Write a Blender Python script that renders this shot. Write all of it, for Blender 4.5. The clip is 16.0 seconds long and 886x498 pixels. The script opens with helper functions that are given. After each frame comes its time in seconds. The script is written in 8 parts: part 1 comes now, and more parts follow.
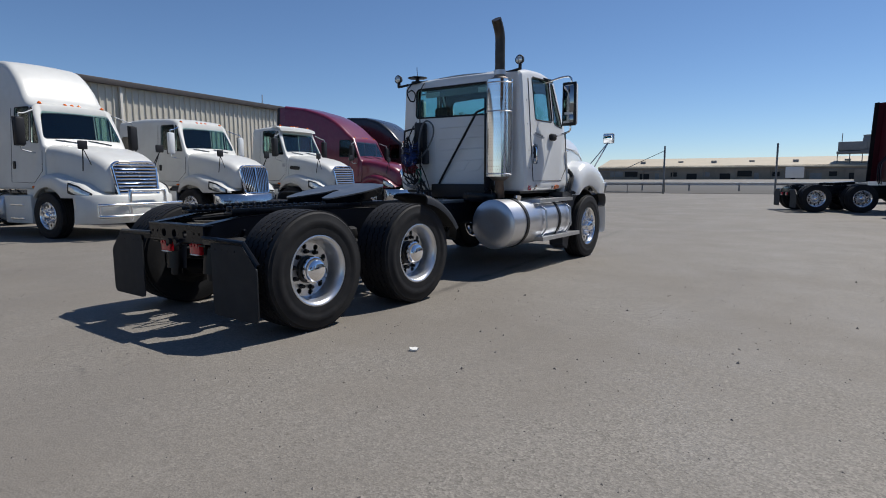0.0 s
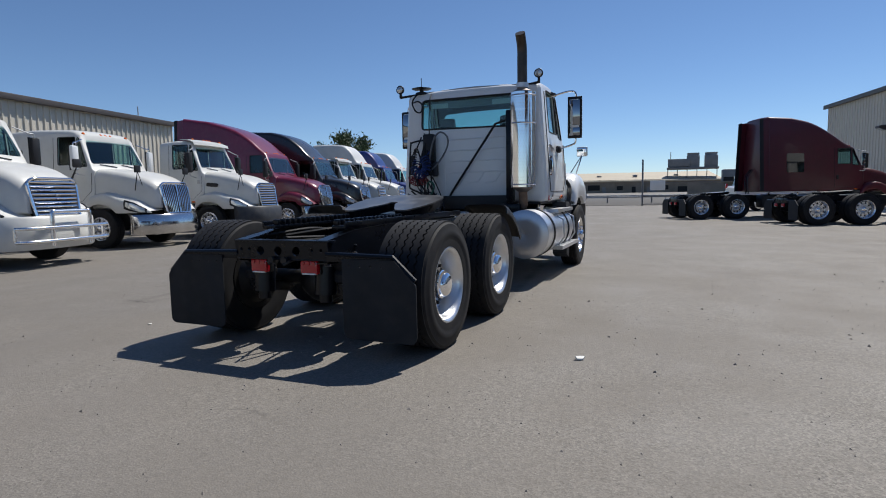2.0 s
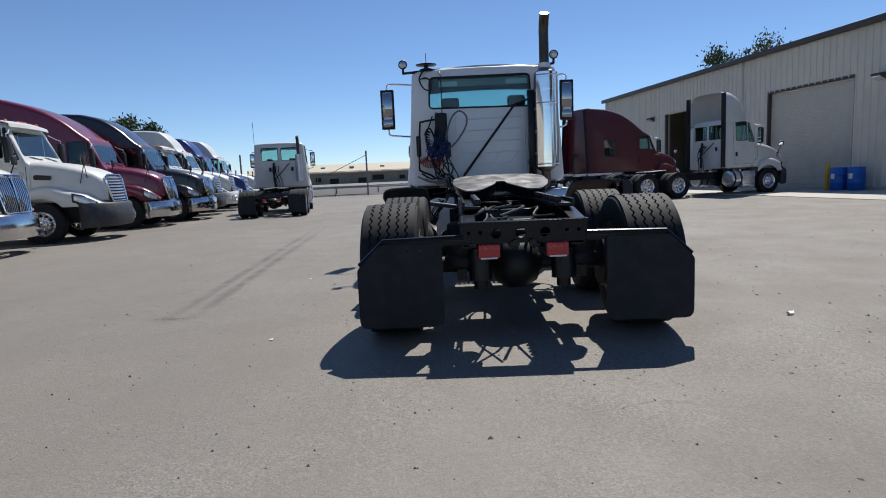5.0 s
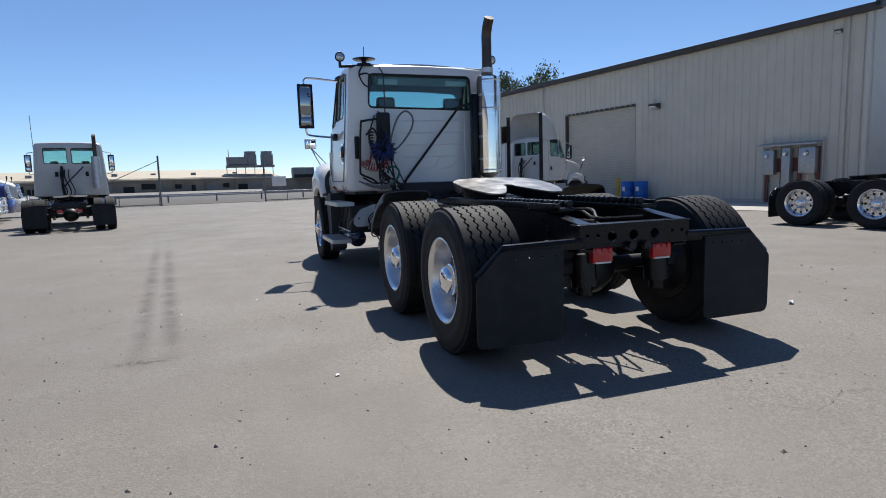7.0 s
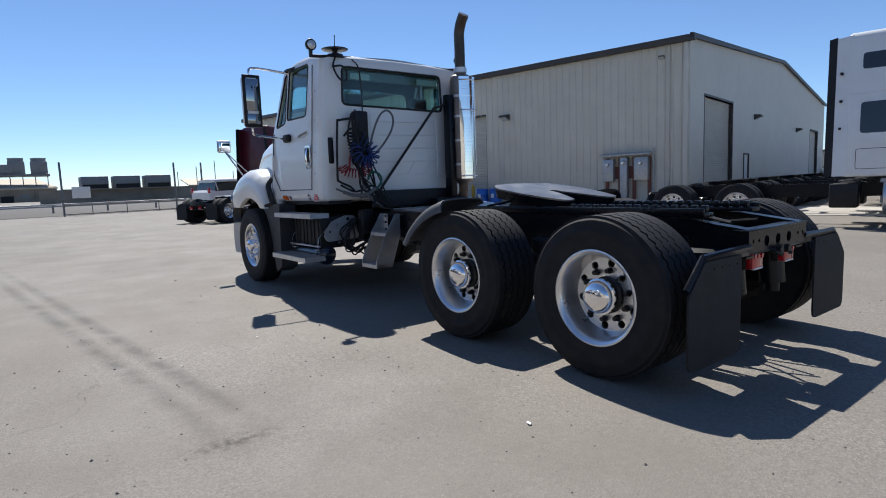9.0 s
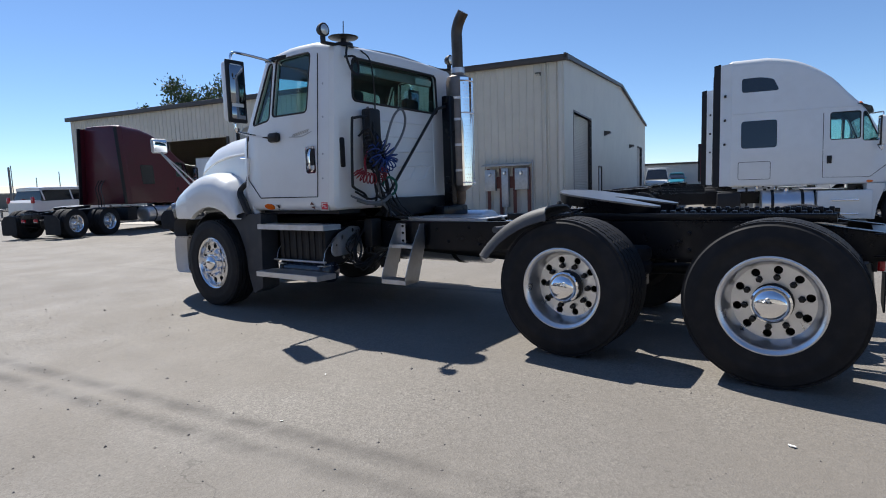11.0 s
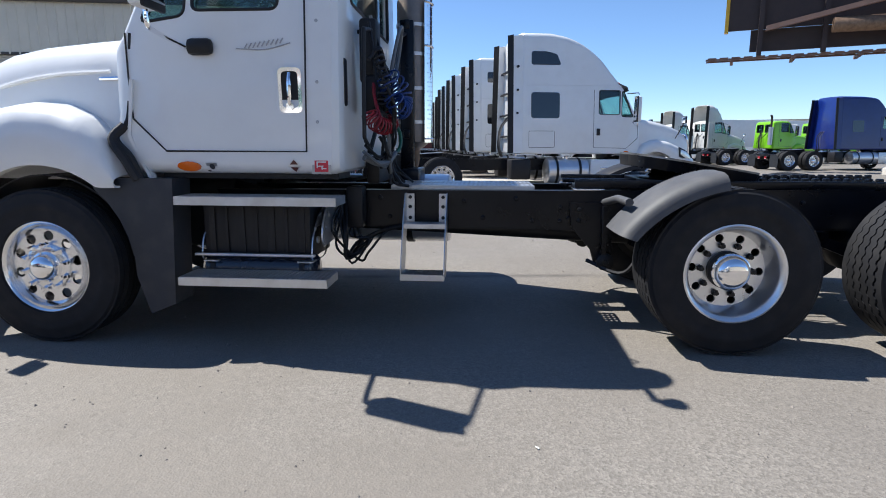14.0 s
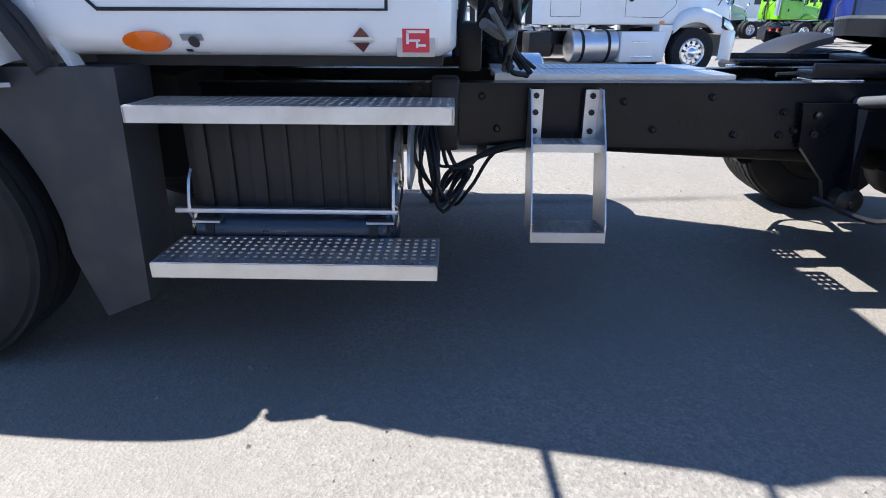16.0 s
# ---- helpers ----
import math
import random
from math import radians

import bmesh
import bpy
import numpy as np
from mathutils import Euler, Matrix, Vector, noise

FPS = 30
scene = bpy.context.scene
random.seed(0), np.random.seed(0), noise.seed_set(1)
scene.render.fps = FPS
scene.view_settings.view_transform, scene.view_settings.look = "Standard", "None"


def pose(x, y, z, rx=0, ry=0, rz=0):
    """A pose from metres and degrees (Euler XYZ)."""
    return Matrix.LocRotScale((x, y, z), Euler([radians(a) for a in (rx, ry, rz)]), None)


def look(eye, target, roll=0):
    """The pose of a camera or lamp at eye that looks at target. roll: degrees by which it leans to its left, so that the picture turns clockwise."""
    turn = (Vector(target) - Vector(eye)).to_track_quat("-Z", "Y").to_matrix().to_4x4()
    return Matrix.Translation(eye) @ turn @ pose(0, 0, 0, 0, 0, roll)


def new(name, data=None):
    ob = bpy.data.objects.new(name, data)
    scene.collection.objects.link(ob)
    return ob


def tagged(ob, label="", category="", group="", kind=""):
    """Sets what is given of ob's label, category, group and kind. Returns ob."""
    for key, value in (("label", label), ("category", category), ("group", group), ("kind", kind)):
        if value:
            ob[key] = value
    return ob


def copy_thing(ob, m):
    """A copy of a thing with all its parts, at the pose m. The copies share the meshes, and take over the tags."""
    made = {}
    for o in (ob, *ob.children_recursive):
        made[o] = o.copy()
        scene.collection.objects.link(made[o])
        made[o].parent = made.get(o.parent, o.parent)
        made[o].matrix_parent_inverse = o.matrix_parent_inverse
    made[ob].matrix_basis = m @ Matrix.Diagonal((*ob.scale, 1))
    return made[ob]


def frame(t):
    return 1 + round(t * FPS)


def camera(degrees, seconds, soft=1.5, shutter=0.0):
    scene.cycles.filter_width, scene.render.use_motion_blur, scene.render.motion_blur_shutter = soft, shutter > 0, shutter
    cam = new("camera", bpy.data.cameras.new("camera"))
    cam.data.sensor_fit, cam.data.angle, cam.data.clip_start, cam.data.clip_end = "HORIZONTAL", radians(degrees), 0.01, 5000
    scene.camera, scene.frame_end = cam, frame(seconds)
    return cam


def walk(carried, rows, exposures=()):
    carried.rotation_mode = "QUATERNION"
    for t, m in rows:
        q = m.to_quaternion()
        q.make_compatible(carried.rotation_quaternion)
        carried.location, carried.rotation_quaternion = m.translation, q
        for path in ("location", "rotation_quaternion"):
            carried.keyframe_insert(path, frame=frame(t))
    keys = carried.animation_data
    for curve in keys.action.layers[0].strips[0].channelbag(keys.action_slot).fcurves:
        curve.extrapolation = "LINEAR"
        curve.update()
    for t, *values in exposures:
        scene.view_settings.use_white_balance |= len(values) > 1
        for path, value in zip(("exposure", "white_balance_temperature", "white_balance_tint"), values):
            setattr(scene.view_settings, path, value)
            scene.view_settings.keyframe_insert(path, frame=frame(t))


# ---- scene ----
cam = camera(75.6, 16.0, 1.0)
PATH = [
    (0, (4.837, -3.214, 1.291), (3.660, -1.617, 1.042), -0.21),
    (0.5, (4.402, -3.477, 1.291), (3.330, -1.806, 1.050), -0.22),
    (1, (3.933, -3.786, 1.272), (2.956, -2.056, 1.047), -0.33),
    (1.5, (3.445, -4.005, 1.236), (2.568, -2.221, 1.023), -0.63),
    (2, (2.889, -4.153, 1.235), (2.108, -2.322, 1.041), -1.04),
    (2.5, (2.424, -4.298, 1.248), (1.748, -2.426, 1.059), -1.55),
    (3, (1.842, -4.388, 1.256), (1.271, -2.482, 1.064), -1.96),
    (3.5, (1.292, -4.560, 1.246), (0.832, -2.625, 1.037), -2.27),
    (4, (0.729, -4.608, 1.224), (0.386, -2.653, 0.988), -2.47),
    (4.2, (0.486, -4.622, 1.234), (0.192, -2.659, 0.992), -2.48),
    (6.3, (-1.823, -4.076, 1.197), (-1.401, -2.138, 0.934), -1.93),
    (6.5, (-2.010, -3.968, 1.222), (-1.517, -2.046, 0.966), -1.74),
    (7, (-2.492, -3.720, 1.208), (-1.820, -1.851, 0.970), -1.75),
    (7.5, (-2.873, -3.348, 1.224), (-2.038, -1.546, 0.994), -1.96),
    (8, (-3.279, -2.949, 1.224), (-2.304, -1.218, 0.997), -2.17),
    (8.5, (-3.666, -2.596, 1.214), (-2.559, -0.947, 0.980), -2.28),
    (9, (-4.026, -2.159, 1.253), (-2.800, -0.597, 1.024), -2.19),
    (9.2, (-4.173, -1.983, 1.235), (-2.896, -0.460, 1.010), -1.90),
    (11.3, (-5.126, -0.065, 1.291), (-3.462, 1.023, 1.076), -1.83),
    (11.5, (-5.193, 0.162, 1.281), (-3.493, 1.192, 1.067), -1.63),
    (12, (-5.256, 0.670, 1.281), (-3.462, 1.528, 1.073), -1.24),
    (12.5, (-5.160, 1.264, 1.311), (-3.283, 1.922, 1.103), -0.74),
    (13, (-5.102, 1.844, 1.308), (-3.165, 2.278, 1.071), -0.25),
    (13.5, (-4.892, 2.315, 1.262), (-2.928, 2.566, 0.979), -0.05),
    (14, (-4.622, 2.830, 1.276), (-2.660, 2.981, 0.918), 0.05),
    (14.5, (-4.363, 3.227, 1.279), (-2.418, 3.358, 0.832), 0.15),
    (15, (-4.005, 3.513, 1.264), (-2.088, 3.678, 0.717), 0.04),
    (15.5, (-3.475, 3.749, 1.264), (-1.593, 3.894, 0.603), 0.24),
    (16, (-3.006, 3.726, 1.215), (-1.154, 3.771, 0.462), 0.04),
]
EXPO = [(0, 0.03, 6120, 10), (4, 0.2, 6150, 10), (9, 0.47, 6130, 10), (12.5, 0.68, 6080, 10), (14.5, 0.98, 5950, 10), (15.3, 1.26, 5850, 10), (16, 1.68, 5800, 10)]
walk(cam, [(t, look(eye, target, roll)) for t, eye, target, roll in PATH], EXPO)

# ---- world, sun, exposure ----
SUN_EL, SUN_AZ = 54.5, 21.7          # degrees; azimuth from +Y towards +X
world = bpy.data.worlds.new("sky")
scene.world = world
world.use_nodes = True
wn = world.node_tree
bg = wn.nodes["Background"]
sky = wn.nodes.new("ShaderNodeTexSky")
sky.sky_type, sky.sun_disc = "NISHITA", False
sky.sun_elevation, sky.sun_rotation = radians(SUN_EL), radians(SUN_AZ)
sky.air_density, sky.dust_density, sky.ozone_density, sky.altitude = 0.9, 0.0, 5.0, 1200
wn.links.new(sky.outputs[0], bg.inputs[0])
bg.inputs[1].default_value = 0.090
sun = new("sun", bpy.data.lights.new("sun", "SUN"))
sun.data.energy, sun.data.angle, sun.data.color = 4.75, radians(0.53), (1.0, 0.93, 0.82)
sun.matrix_world = look((math.sin(radians(SUN_AZ)) * math.cos(radians(SUN_EL)) * 60, math.cos(radians(SUN_AZ)) * math.cos(radians(SUN_EL)) * 60, math.sin(radians(SUN_EL)) * 60), (0, 0, 0))

# ---- the yard's own grid, turned eleven degrees from the truck's ----
YAW = 11.0
CU, SU = math.cos(radians(YAW)), math.sin(radians(YAW))


def yard(u, v, z=0.0, turn=0.0):
    return pose(u * CU - v * SU, u * SU + v * CU, z, 0, 0, YAW + turn)


# ---- materials ----
def mat(name, col, rough=0.5, metal=0.0, var=0.12, vscale=2.5, bump=0.0, bscale=60.0, coat=0.0, rvar=0.12, dust=0.0, spec=0.5):
    m = bpy.data.materials.new(name)
    m.use_nodes = True
    nt = m.node_tree
    b = nt.nodes["Principled BSDF"]
    tc = nt.nodes.new("ShaderNodeTexCoord")
    n1 = nt.nodes.new("ShaderNodeTexNoise")
    n1.inputs["Scale"].default_value, n1.inputs["Detail"].default_value, n1.inputs["Roughness"].default_value = vscale, 8, 0.62
    nt.links.new(tc.outputs["Object"], n1.inputs["Vector"])
    ramp = nt.nodes.new("ShaderNodeValToRGB")
    e = ramp.color_ramp.elements
    e[0].position, e[1].position = 0.3, 0.72
    e[0].color = (*[c * (1 - var) for c in col], 1)
    e[1].color = (*[min(1, c * (1 + var)) for c in col], 1)
    nt.links.new(n1.outputs["Fac"], ramp.inputs["Fac"])
    out = ramp.outputs["Color"]
    n2 = nt.nodes.new("ShaderNodeTexNoise")
    n2.inputs["Scale"].default_value, n2.inputs["Detail"].default_value = bscale, 4
    nt.links.new(tc.outputs["Object"], n2.inputs["Vector"])
    if dust:
        mix = nt.nodes.new("ShaderNodeMix")
        mix.data_type = "RGBA"
        mr = nt.nodes.new("ShaderNodeMapRange")
        n3 = nt.nodes.new("ShaderNodeTexNoise")
        n3.inputs["Scale"].default_value, n3.inputs["Detail"].default_value = vscale * 2.7, 10
        nt.links.new(tc.outputs["Object"], n3.inputs["Vector"])
        mr.inputs["From Min"].default_value, mr.inputs["From Max"].default_value, mr.inputs["To Max"].default_value = 0.45, 0.75, dust
        nt.links.new(n3.outputs["Fac"], mr.inputs["Value"])
        nt.links.new(mr.outputs["Result"], mix.inputs["Factor"])
        nt.links.new(out, mix.inputs["A"])
        mix.inputs["B"].default_value = (0.28, 0.24, 0.19, 1)
        out = mix.outputs["Result"]
    nt.links.new(out, b.inputs["Base Color"])
    rr = nt.nodes.new("ShaderNodeMapRange")
    rr.inputs["To Min"].default_value, rr.inputs["To Max"].default_value = max(0.02, rough - rvar * rough), min(1, rough + rvar * rough)
    nt.links.new(n1.outputs["Fac"], rr.inputs["Value"])
    nt.links.new(rr.outputs["Result"], b.inputs["Roughness"])
    b.inputs["Metallic"].default_value = metal
    b.inputs["Specular IOR Level"].default_value = spec
    b.inputs["Coat Weight"].default_value = coat
    b.inputs["Coat Roughness"].default_value = 0.05
    if bump:
        bp = nt.nodes.new("ShaderNodeBump")
        bp.inputs["Strength"].default_value, bp.inputs["Distance"].default_value = bump, 0.004
        nt.links.new(n2.outputs["Fac"], bp.inputs["Height"])
        nt.links.new(bp.outputs["Normal"], b.inputs["Normal"])
    return m


def glass(name, tint, rough=0.02):
    m = bpy.data.materials.new(name)
    m.use_nodes = True
    nt = m.node_tree
    nt.nodes.remove(nt.nodes["Principled BSDF"])
    tr, gl, mx, fr = (nt.nodes.new(k) for k in ("ShaderNodeBsdfTransparent", "ShaderNodeBsdfGlossy", "ShaderNodeMixShader", "ShaderNodeLayerWeight"))
    fr.inputs["Blend"].default_value = 0.5
    pw, gain = nt.nodes.new("ShaderNodeMath"), nt.nodes.new("ShaderNodeMath")
    pw.operation, gain.operation = "POWER", "MULTIPLY_ADD"
    pw.inputs[1].default_value, gain.inputs[1].default_value, gain.inputs[2].default_value = 4.0, 0.85, 0.045
    nt.links.new(fr.outputs["Facing"], pw.inputs[0])
    nt.links.new(pw.outputs[0], gain.inputs[0])
    tr.inputs["Color"].default_value = (*tint, 1)
    gl.inputs["Roughness"].default_value = rough
    nt.links.new(gain.outputs[0], mx.inputs[0])
    nt.links.new(tr.outputs[0], mx.inputs[1])
    nt.links.new(gl.outputs[0], mx.inputs[2])
    nt.links.new(mx.outputs[0], nt.nodes["Material Output"].inputs["Surface"])
    return m


WHITE = mat("white_paint", (0.75, 0.76, 0.76), 0.32, var=0.03, vscale=1.5, coat=0.5, bump=0.01, dust=0.06)
WHITE2 = mat("chalky_white_paint", (0.60, 0.60, 0.575), 0.42, var=0.05, vscale=1.3, coat=0.25, dust=0.12)
MAROON = mat("maroon_paint", (0.16, 0.010, 0.036), 0.3, var=0.12, coat=0.6, dust=0.05)
RED = mat("dark_red_paint", (0.075, 0.003, 0.012), 0.42, var=0.12, coat=0.2, dust=0.012)
BLACKP = mat("black_paint", (0.012, 0.012, 0.014), 0.28, var=0.2, coat=0.6, dust=0.03)
BLUE = mat("blue_paint", (0.003, 0.017, 0.15), 0.35, var=0.12, coat=0.3, dust=0.01)
GREEN = mat("lime_green_paint", (0.22, 0.58, 0.015), 0.35, var=0.06, coat=0.4)
# CHASSIS, RUBBER, FLAP and DARKPLAS carry the bluish tint of shade in their colour
CHASSIS = mat("black_chassis_paint", (0.0035, 0.0048, 0.0085), 0.28, var=0.25, vscale=5, coat=0.05, bump=0.05, bscale=30, dust=0.006, spec=0.26)
GREASE = mat("oily_iron", (0.016, 0.015, 0.015), 0.5, metal=0.3, var=0.4, vscale=9, bump=0.3, bscale=40)
TANKB = mat("blue_black_enamel", (0.012, 0.018, 0.034), 0.22, var=0.2, coat=0.3)
RUBBER = mat("tyre_rubber", (0.0105, 0.011, 0.0135), 0.72, var=0.3, vscale=4, bump=0.12, bscale=90, dust=0.035, spec=0.3)
FLAP = mat("mud_flap_rubber", (0.012, 0.0145, 0.019), 0.66, var=0.3, vscale=3, bump=0.08, dust=0.035, spec=0.3)
PLASTIC = mat("black_plastic", (0.012, 0.012, 0.014), 0.5, var=0.2, bump=0.08, bscale=120, dust=0.015, spec=0.35)
GREYPLAS = mat("grey_weathered_plastic", (0.062, 0.064, 0.070), 0.62, var=0.2, vscale=4, bump=0.1, bscale=120, dust=0.10)
DARKPLAS = mat("charcoal_plastic", (0.024, 0.028, 0.037), 0.55, var=0.15, bump=0.08, bscale=120, dust=0.1)
ALU = mat("polished_aluminium", (0.82, 0.83, 0.85), 0.22, metal=1, var=0.06, vscale=6, bump=0.03, bscale=80, rvar=0.35)
ALUW = mat("brushed_aluminium_wheel", (0.74, 0.75, 0.77), 0.30, metal=0.9, var=0.08, vscale=5, bump=0.03, bscale=80, rvar=0.3, dust=0.06)
ALUD = mat("dull_aluminium", (0.62, 0.63, 0.65), 0.42, metal=1, var=0.12, vscale=7, bump=0.06, bscale=90, rvar=0.3)
ALUP = mat("painted_silver_steel", (0.52, 0.53, 0.55), 0.42, metal=0.55, var=0.08, vscale=5, rvar=0.2, dust=0.12)
CHROME = mat("chrome", (0.88, 0.88, 0.9), 0.06, metal=1, var=0.02)
TANKM = mat("satin_aluminium_tank", (0.66, 0.67, 0.7), 0.34, metal=0.85, var=0.06, vscale=4, rvar=0.25)
RUST = mat("rusty_brown_steel", (0.20, 0.13, 0.085), 0.6, metal=0.5, var=0.35, vscale=8, bump=0.15)
STACK = mat("heat_stained_steel", (0.085, 0.07, 0.058), 0.42, metal=0.8, var=0.3, vscale=6)
REDLENS = mat("red_lens", (0.42, 0.008, 0.018), 0.15, var=0.1, coat=0.6)
AMBER = mat("amber_lens", (0.78, 0.155, 0.008), 0.15, var=0.1, coat=0.6)
CLEARL = mat("clear_headlight_lens", (0.62, 0.64, 0.64), 0.08, metal=0.5, var=0.25, vscale=9, coat=1.0)
HEADL = mat("headlight_glass", (0.26, 0.27, 0.28), 0.08, metal=0.6, var=0.3, vscale=6, coat=1.0)
ALUZ = mat("aluminised_muffler_steel", (0.255, 0.215, 0.185), 0.5, metal=0.75, var=0.22, vscale=7, bump=0.05)
WHITEPL = mat("white_plastic", (0.75, 0.75, 0.73), 0.4, var=0.04)
GREASEPL = mat("greasy_worn_steel_plate", (0.20, 0.195, 0.19), 0.34, metal=0.75, var=0.6, vscale=5, bump=0.12, bscale=25, rvar=0.5)
SEATM = mat("dark_grey_cloth", (0.035, 0.035, 0.04), 0.9, var=0.2, vscale=30)
INTER = mat("grey_cab_trim", (0.30, 0.30, 0.305), 0.7, var=0.15)
LINER = mat("dark_cab_trim", (0.045, 0.046, 0.05), 0.75, var=0.2)
REDH = mat("red_rubber_hose", (0.24, 0.012, 0.022), 0.4, var=0.15)
BLUEH = mat("blue_rubber_hose", (0.010, 0.036, 0.17), 0.4, var=0.15)
GREENH = mat("green_cable_sleeve", (0.01, 0.10, 0.07), 0.45, var=0.15)
GREYH = mat("grey_hose", (0.13, 0.14, 0.15), 0.5, var=0.15)
# dusty chrome, its colour lowered for the dark ground the bumpers mirror
CHROMEB = mat("dimmed_dusty_chrome", (0.52, 0.52, 0.53), 0.16, metal=1, var=0.15, vscale=4, rvar=0.4, dust=0.1)
# mirror colour lowered to stand for the dark view the door mirrors reflect
MIRRORD = mat("dimmed_mirror_glass", (0.30, 0.32, 0.35), 0.03, metal=1, var=0.02)
MIRROR = mat("mirror_glass", (0.85, 0.87, 0.88), 0.02, metal=1, var=0.01)
GLASS = glass("tinted_cab_glass", (0.72, 0.86, 0.84))
GLASSD = glass("dark_tinted_glass", (0.10, 0.13, 0.13))
SIDING = mat("tan_metal_siding", (0.60, 0.555, 0.465), 0.5, var=0.06, vscale=0.6, dust=0.1, bump=0.02)
SIDINGS = mat("pale_plain_siding", (0.62, 0.585, 0.515), 0.55, var=0.05, vscale=0.5, dust=0.08)
TRIM = mat("brown_roof_trim", (0.055, 0.045, 0.04), 0.5, var=0.15)
ROLLUP = mat("roll_up_door_steel", (0.52, 0.485, 0.42), 0.45, var=0.06, vscale=1.2, dust=0.12)
DARKIN = mat("dark_interior", (0.02, 0.02, 0.02), 0.9)
GALV = mat("galvanised_steel", (0.42, 0.43, 0.44), 0.45, metal=0.6, var=0.15, vscale=8)
CONC = mat("pale_concrete", (0.46, 0.43, 0.38), 0.85, var=0.14, vscale=0.8, bump=0.2, bscale=60)
STREET = mat("street_asphalt", (0.085, 0.080, 0.074), 0.85, var=0.14, vscale=0.8, bump=0.2, bscale=60)
BROWNP = mat("red_brown_board", (0.16, 0.055, 0.04), 0.7, var=0.2)
BINBLUE = mat("blue_plastic_drum", (0.01, 0.10, 0.42), 0.4, var=0.12)
YELLOW = mat("yellow_paint", (0.62, 0.36, 0.02), 0.45, var=0.12)
CREAM = mat("cream_roofing", (0.46, 0.40, 0.30), 0.7, var=0.08, vscale=0.3)
WAREH = mat("weathered_brown_wall", (0.26, 0.22, 0.175), 0.8, var=0.25, vscale=0.35, dust=0.2)
HVAC = mat("grey_duct_metal", (0.22, 0.22, 0.22), 0.6, metal=0.2, var=0.15, vscale=0.8)
POST = mat("grey_fence_steel", (0.19, 0.19, 0.19), 0.55, metal=0.5, var=0.15)
BOARD = mat("board_back_brown", (0.035, 0.022, 0.02), 0.7, var=0.25)
BRSTEEL = mat("brown_painted_steel", (0.17, 0.10, 0.075), 0.6, var=0.2, vscale=2)
BARK = mat("bark", (0.10, 0.075, 0.05), 0.9, var=0.3, vscale=8, bump=0.5)
LEAF = mat("leaf", (0.055, 0.085, 0.028), 0.6, var=0.4, vscale=1.2)
PAPER = mat("white_litter", (0.75, 0.74, 0.70), 0.8, var=0.06)
STONE = mat("small_stones", (0.20, 0.18, 0.16), 0.85, var=0.5, vscale=40)
CART = mat("teal_car_paint", (0.02, 0.20, 0.27), 0.3, var=0.05, coat=0.5)
CARW = mat("white_car_paint", (0.72, 0.72, 0.71), 0.25, var=0.02, coat=0.6)
CARS = mat("silver_car_paint", (0.45, 0.46, 0.47), 0.28, metal=0.5, var=0.03, coat=0.6)
PRINT = mat("dark_print", (0.03, 0.03, 0.035), 0.5)
LABELW = mat("label_white", (0.72, 0.72, 0.70), 0.5, var=0.03)
LABELD = mat("label_maroon", (0.11, 0.03, 0.025), 0.5, var=0.05)
LABELR = mat("label_red", (0.60, 0.03, 0.05), 0.5, var=0.05)
SEAM = mat("seam_black", (0.015, 0.015, 0.017), 0.7)


# ---- mesh helpers ----
def box(bm, c, s, bevel=0.0, rot=None):
    r = bmesh.ops.create_cube(bm, size=1.0)
    vs = r["verts"]
    m = Matrix.Translation(c) @ (rot.to_4x4() if rot else Matrix.Identity(4)) @ Matrix.Diagonal((*s, 1))
    bmesh.ops.transform(bm, matrix=m, verts=vs)
    if bevel:
        es = list({e for v in vs for e in v.link_edges})
        bmesh.ops.bevel(bm, geom=es, offset=bevel, segments=2, profile=0.5, affect="EDGES")


def frame_of(d):
    d = d.normalized()
    a = Vector((0, 0, 1)) if abs(d.z) < 0.9 else Vector((1, 0, 0))
    s = d.cross(a).normalized()
    return s, d.cross(s).normalized()


def spline(pts, k=6):
    """A smooth line through the points."""
    p = [Vector(q) for q in pts]
    p = [2 * p[0] - p[1]] + p + [2 * p[-1] - p[-2]]
    out = []
    for i in range(1, len(p) - 2):
        for j in range(k):
            t = j / k
            out.append(0.5 * (2 * p[i] + (p[i + 1] - p[i - 1]) * t + (2 * p[i - 1] - 5 * p[i] + 4 * p[i + 1] - p[i + 2]) * t * t + (3 * p[i] - p[i - 1] - 3 * p[i + 1] + p[i + 2]) * t ** 3))
    return out + [p[-2]]


def tube(bm, pts, r, n=8, smooth=0):
    p = spline(pts, smooth) if smooth else [Vector(q) for q in pts]
    rad = r if isinstance(r, (list, tuple)) else [r] * len(p)
    s = None
    rings = []
    for i, q in enumerate(p):
        d = (p[min(i + 1, len(p) - 1)] - p[max(i - 1, 0)]).normalized()
        if s is None:
            s, t = frame_of(d)
        else:
            s = (s - d * s.dot(d)).normalized()
            t = d.cross(s)
        rings.append([bm.verts.new(q + rad[i] * (math.cos(a) * s + math.sin(a) * t)) for a in (2 * math.pi * k / n for k in range(n))])
    for a, b in zip(rings, rings[1:]):
        for k in range(n):
            bm.faces.new((a[k], a[(k + 1) % n], b[(k + 1) % n], b[k]))
    bm.faces.new(rings[0][::-1])
    bm.faces.new(rings[-1])


def cyl(bm, a, b, r, n=24, r2=None):
    tube(bm, [a, b], [r, r if r2 is None else r2], n)


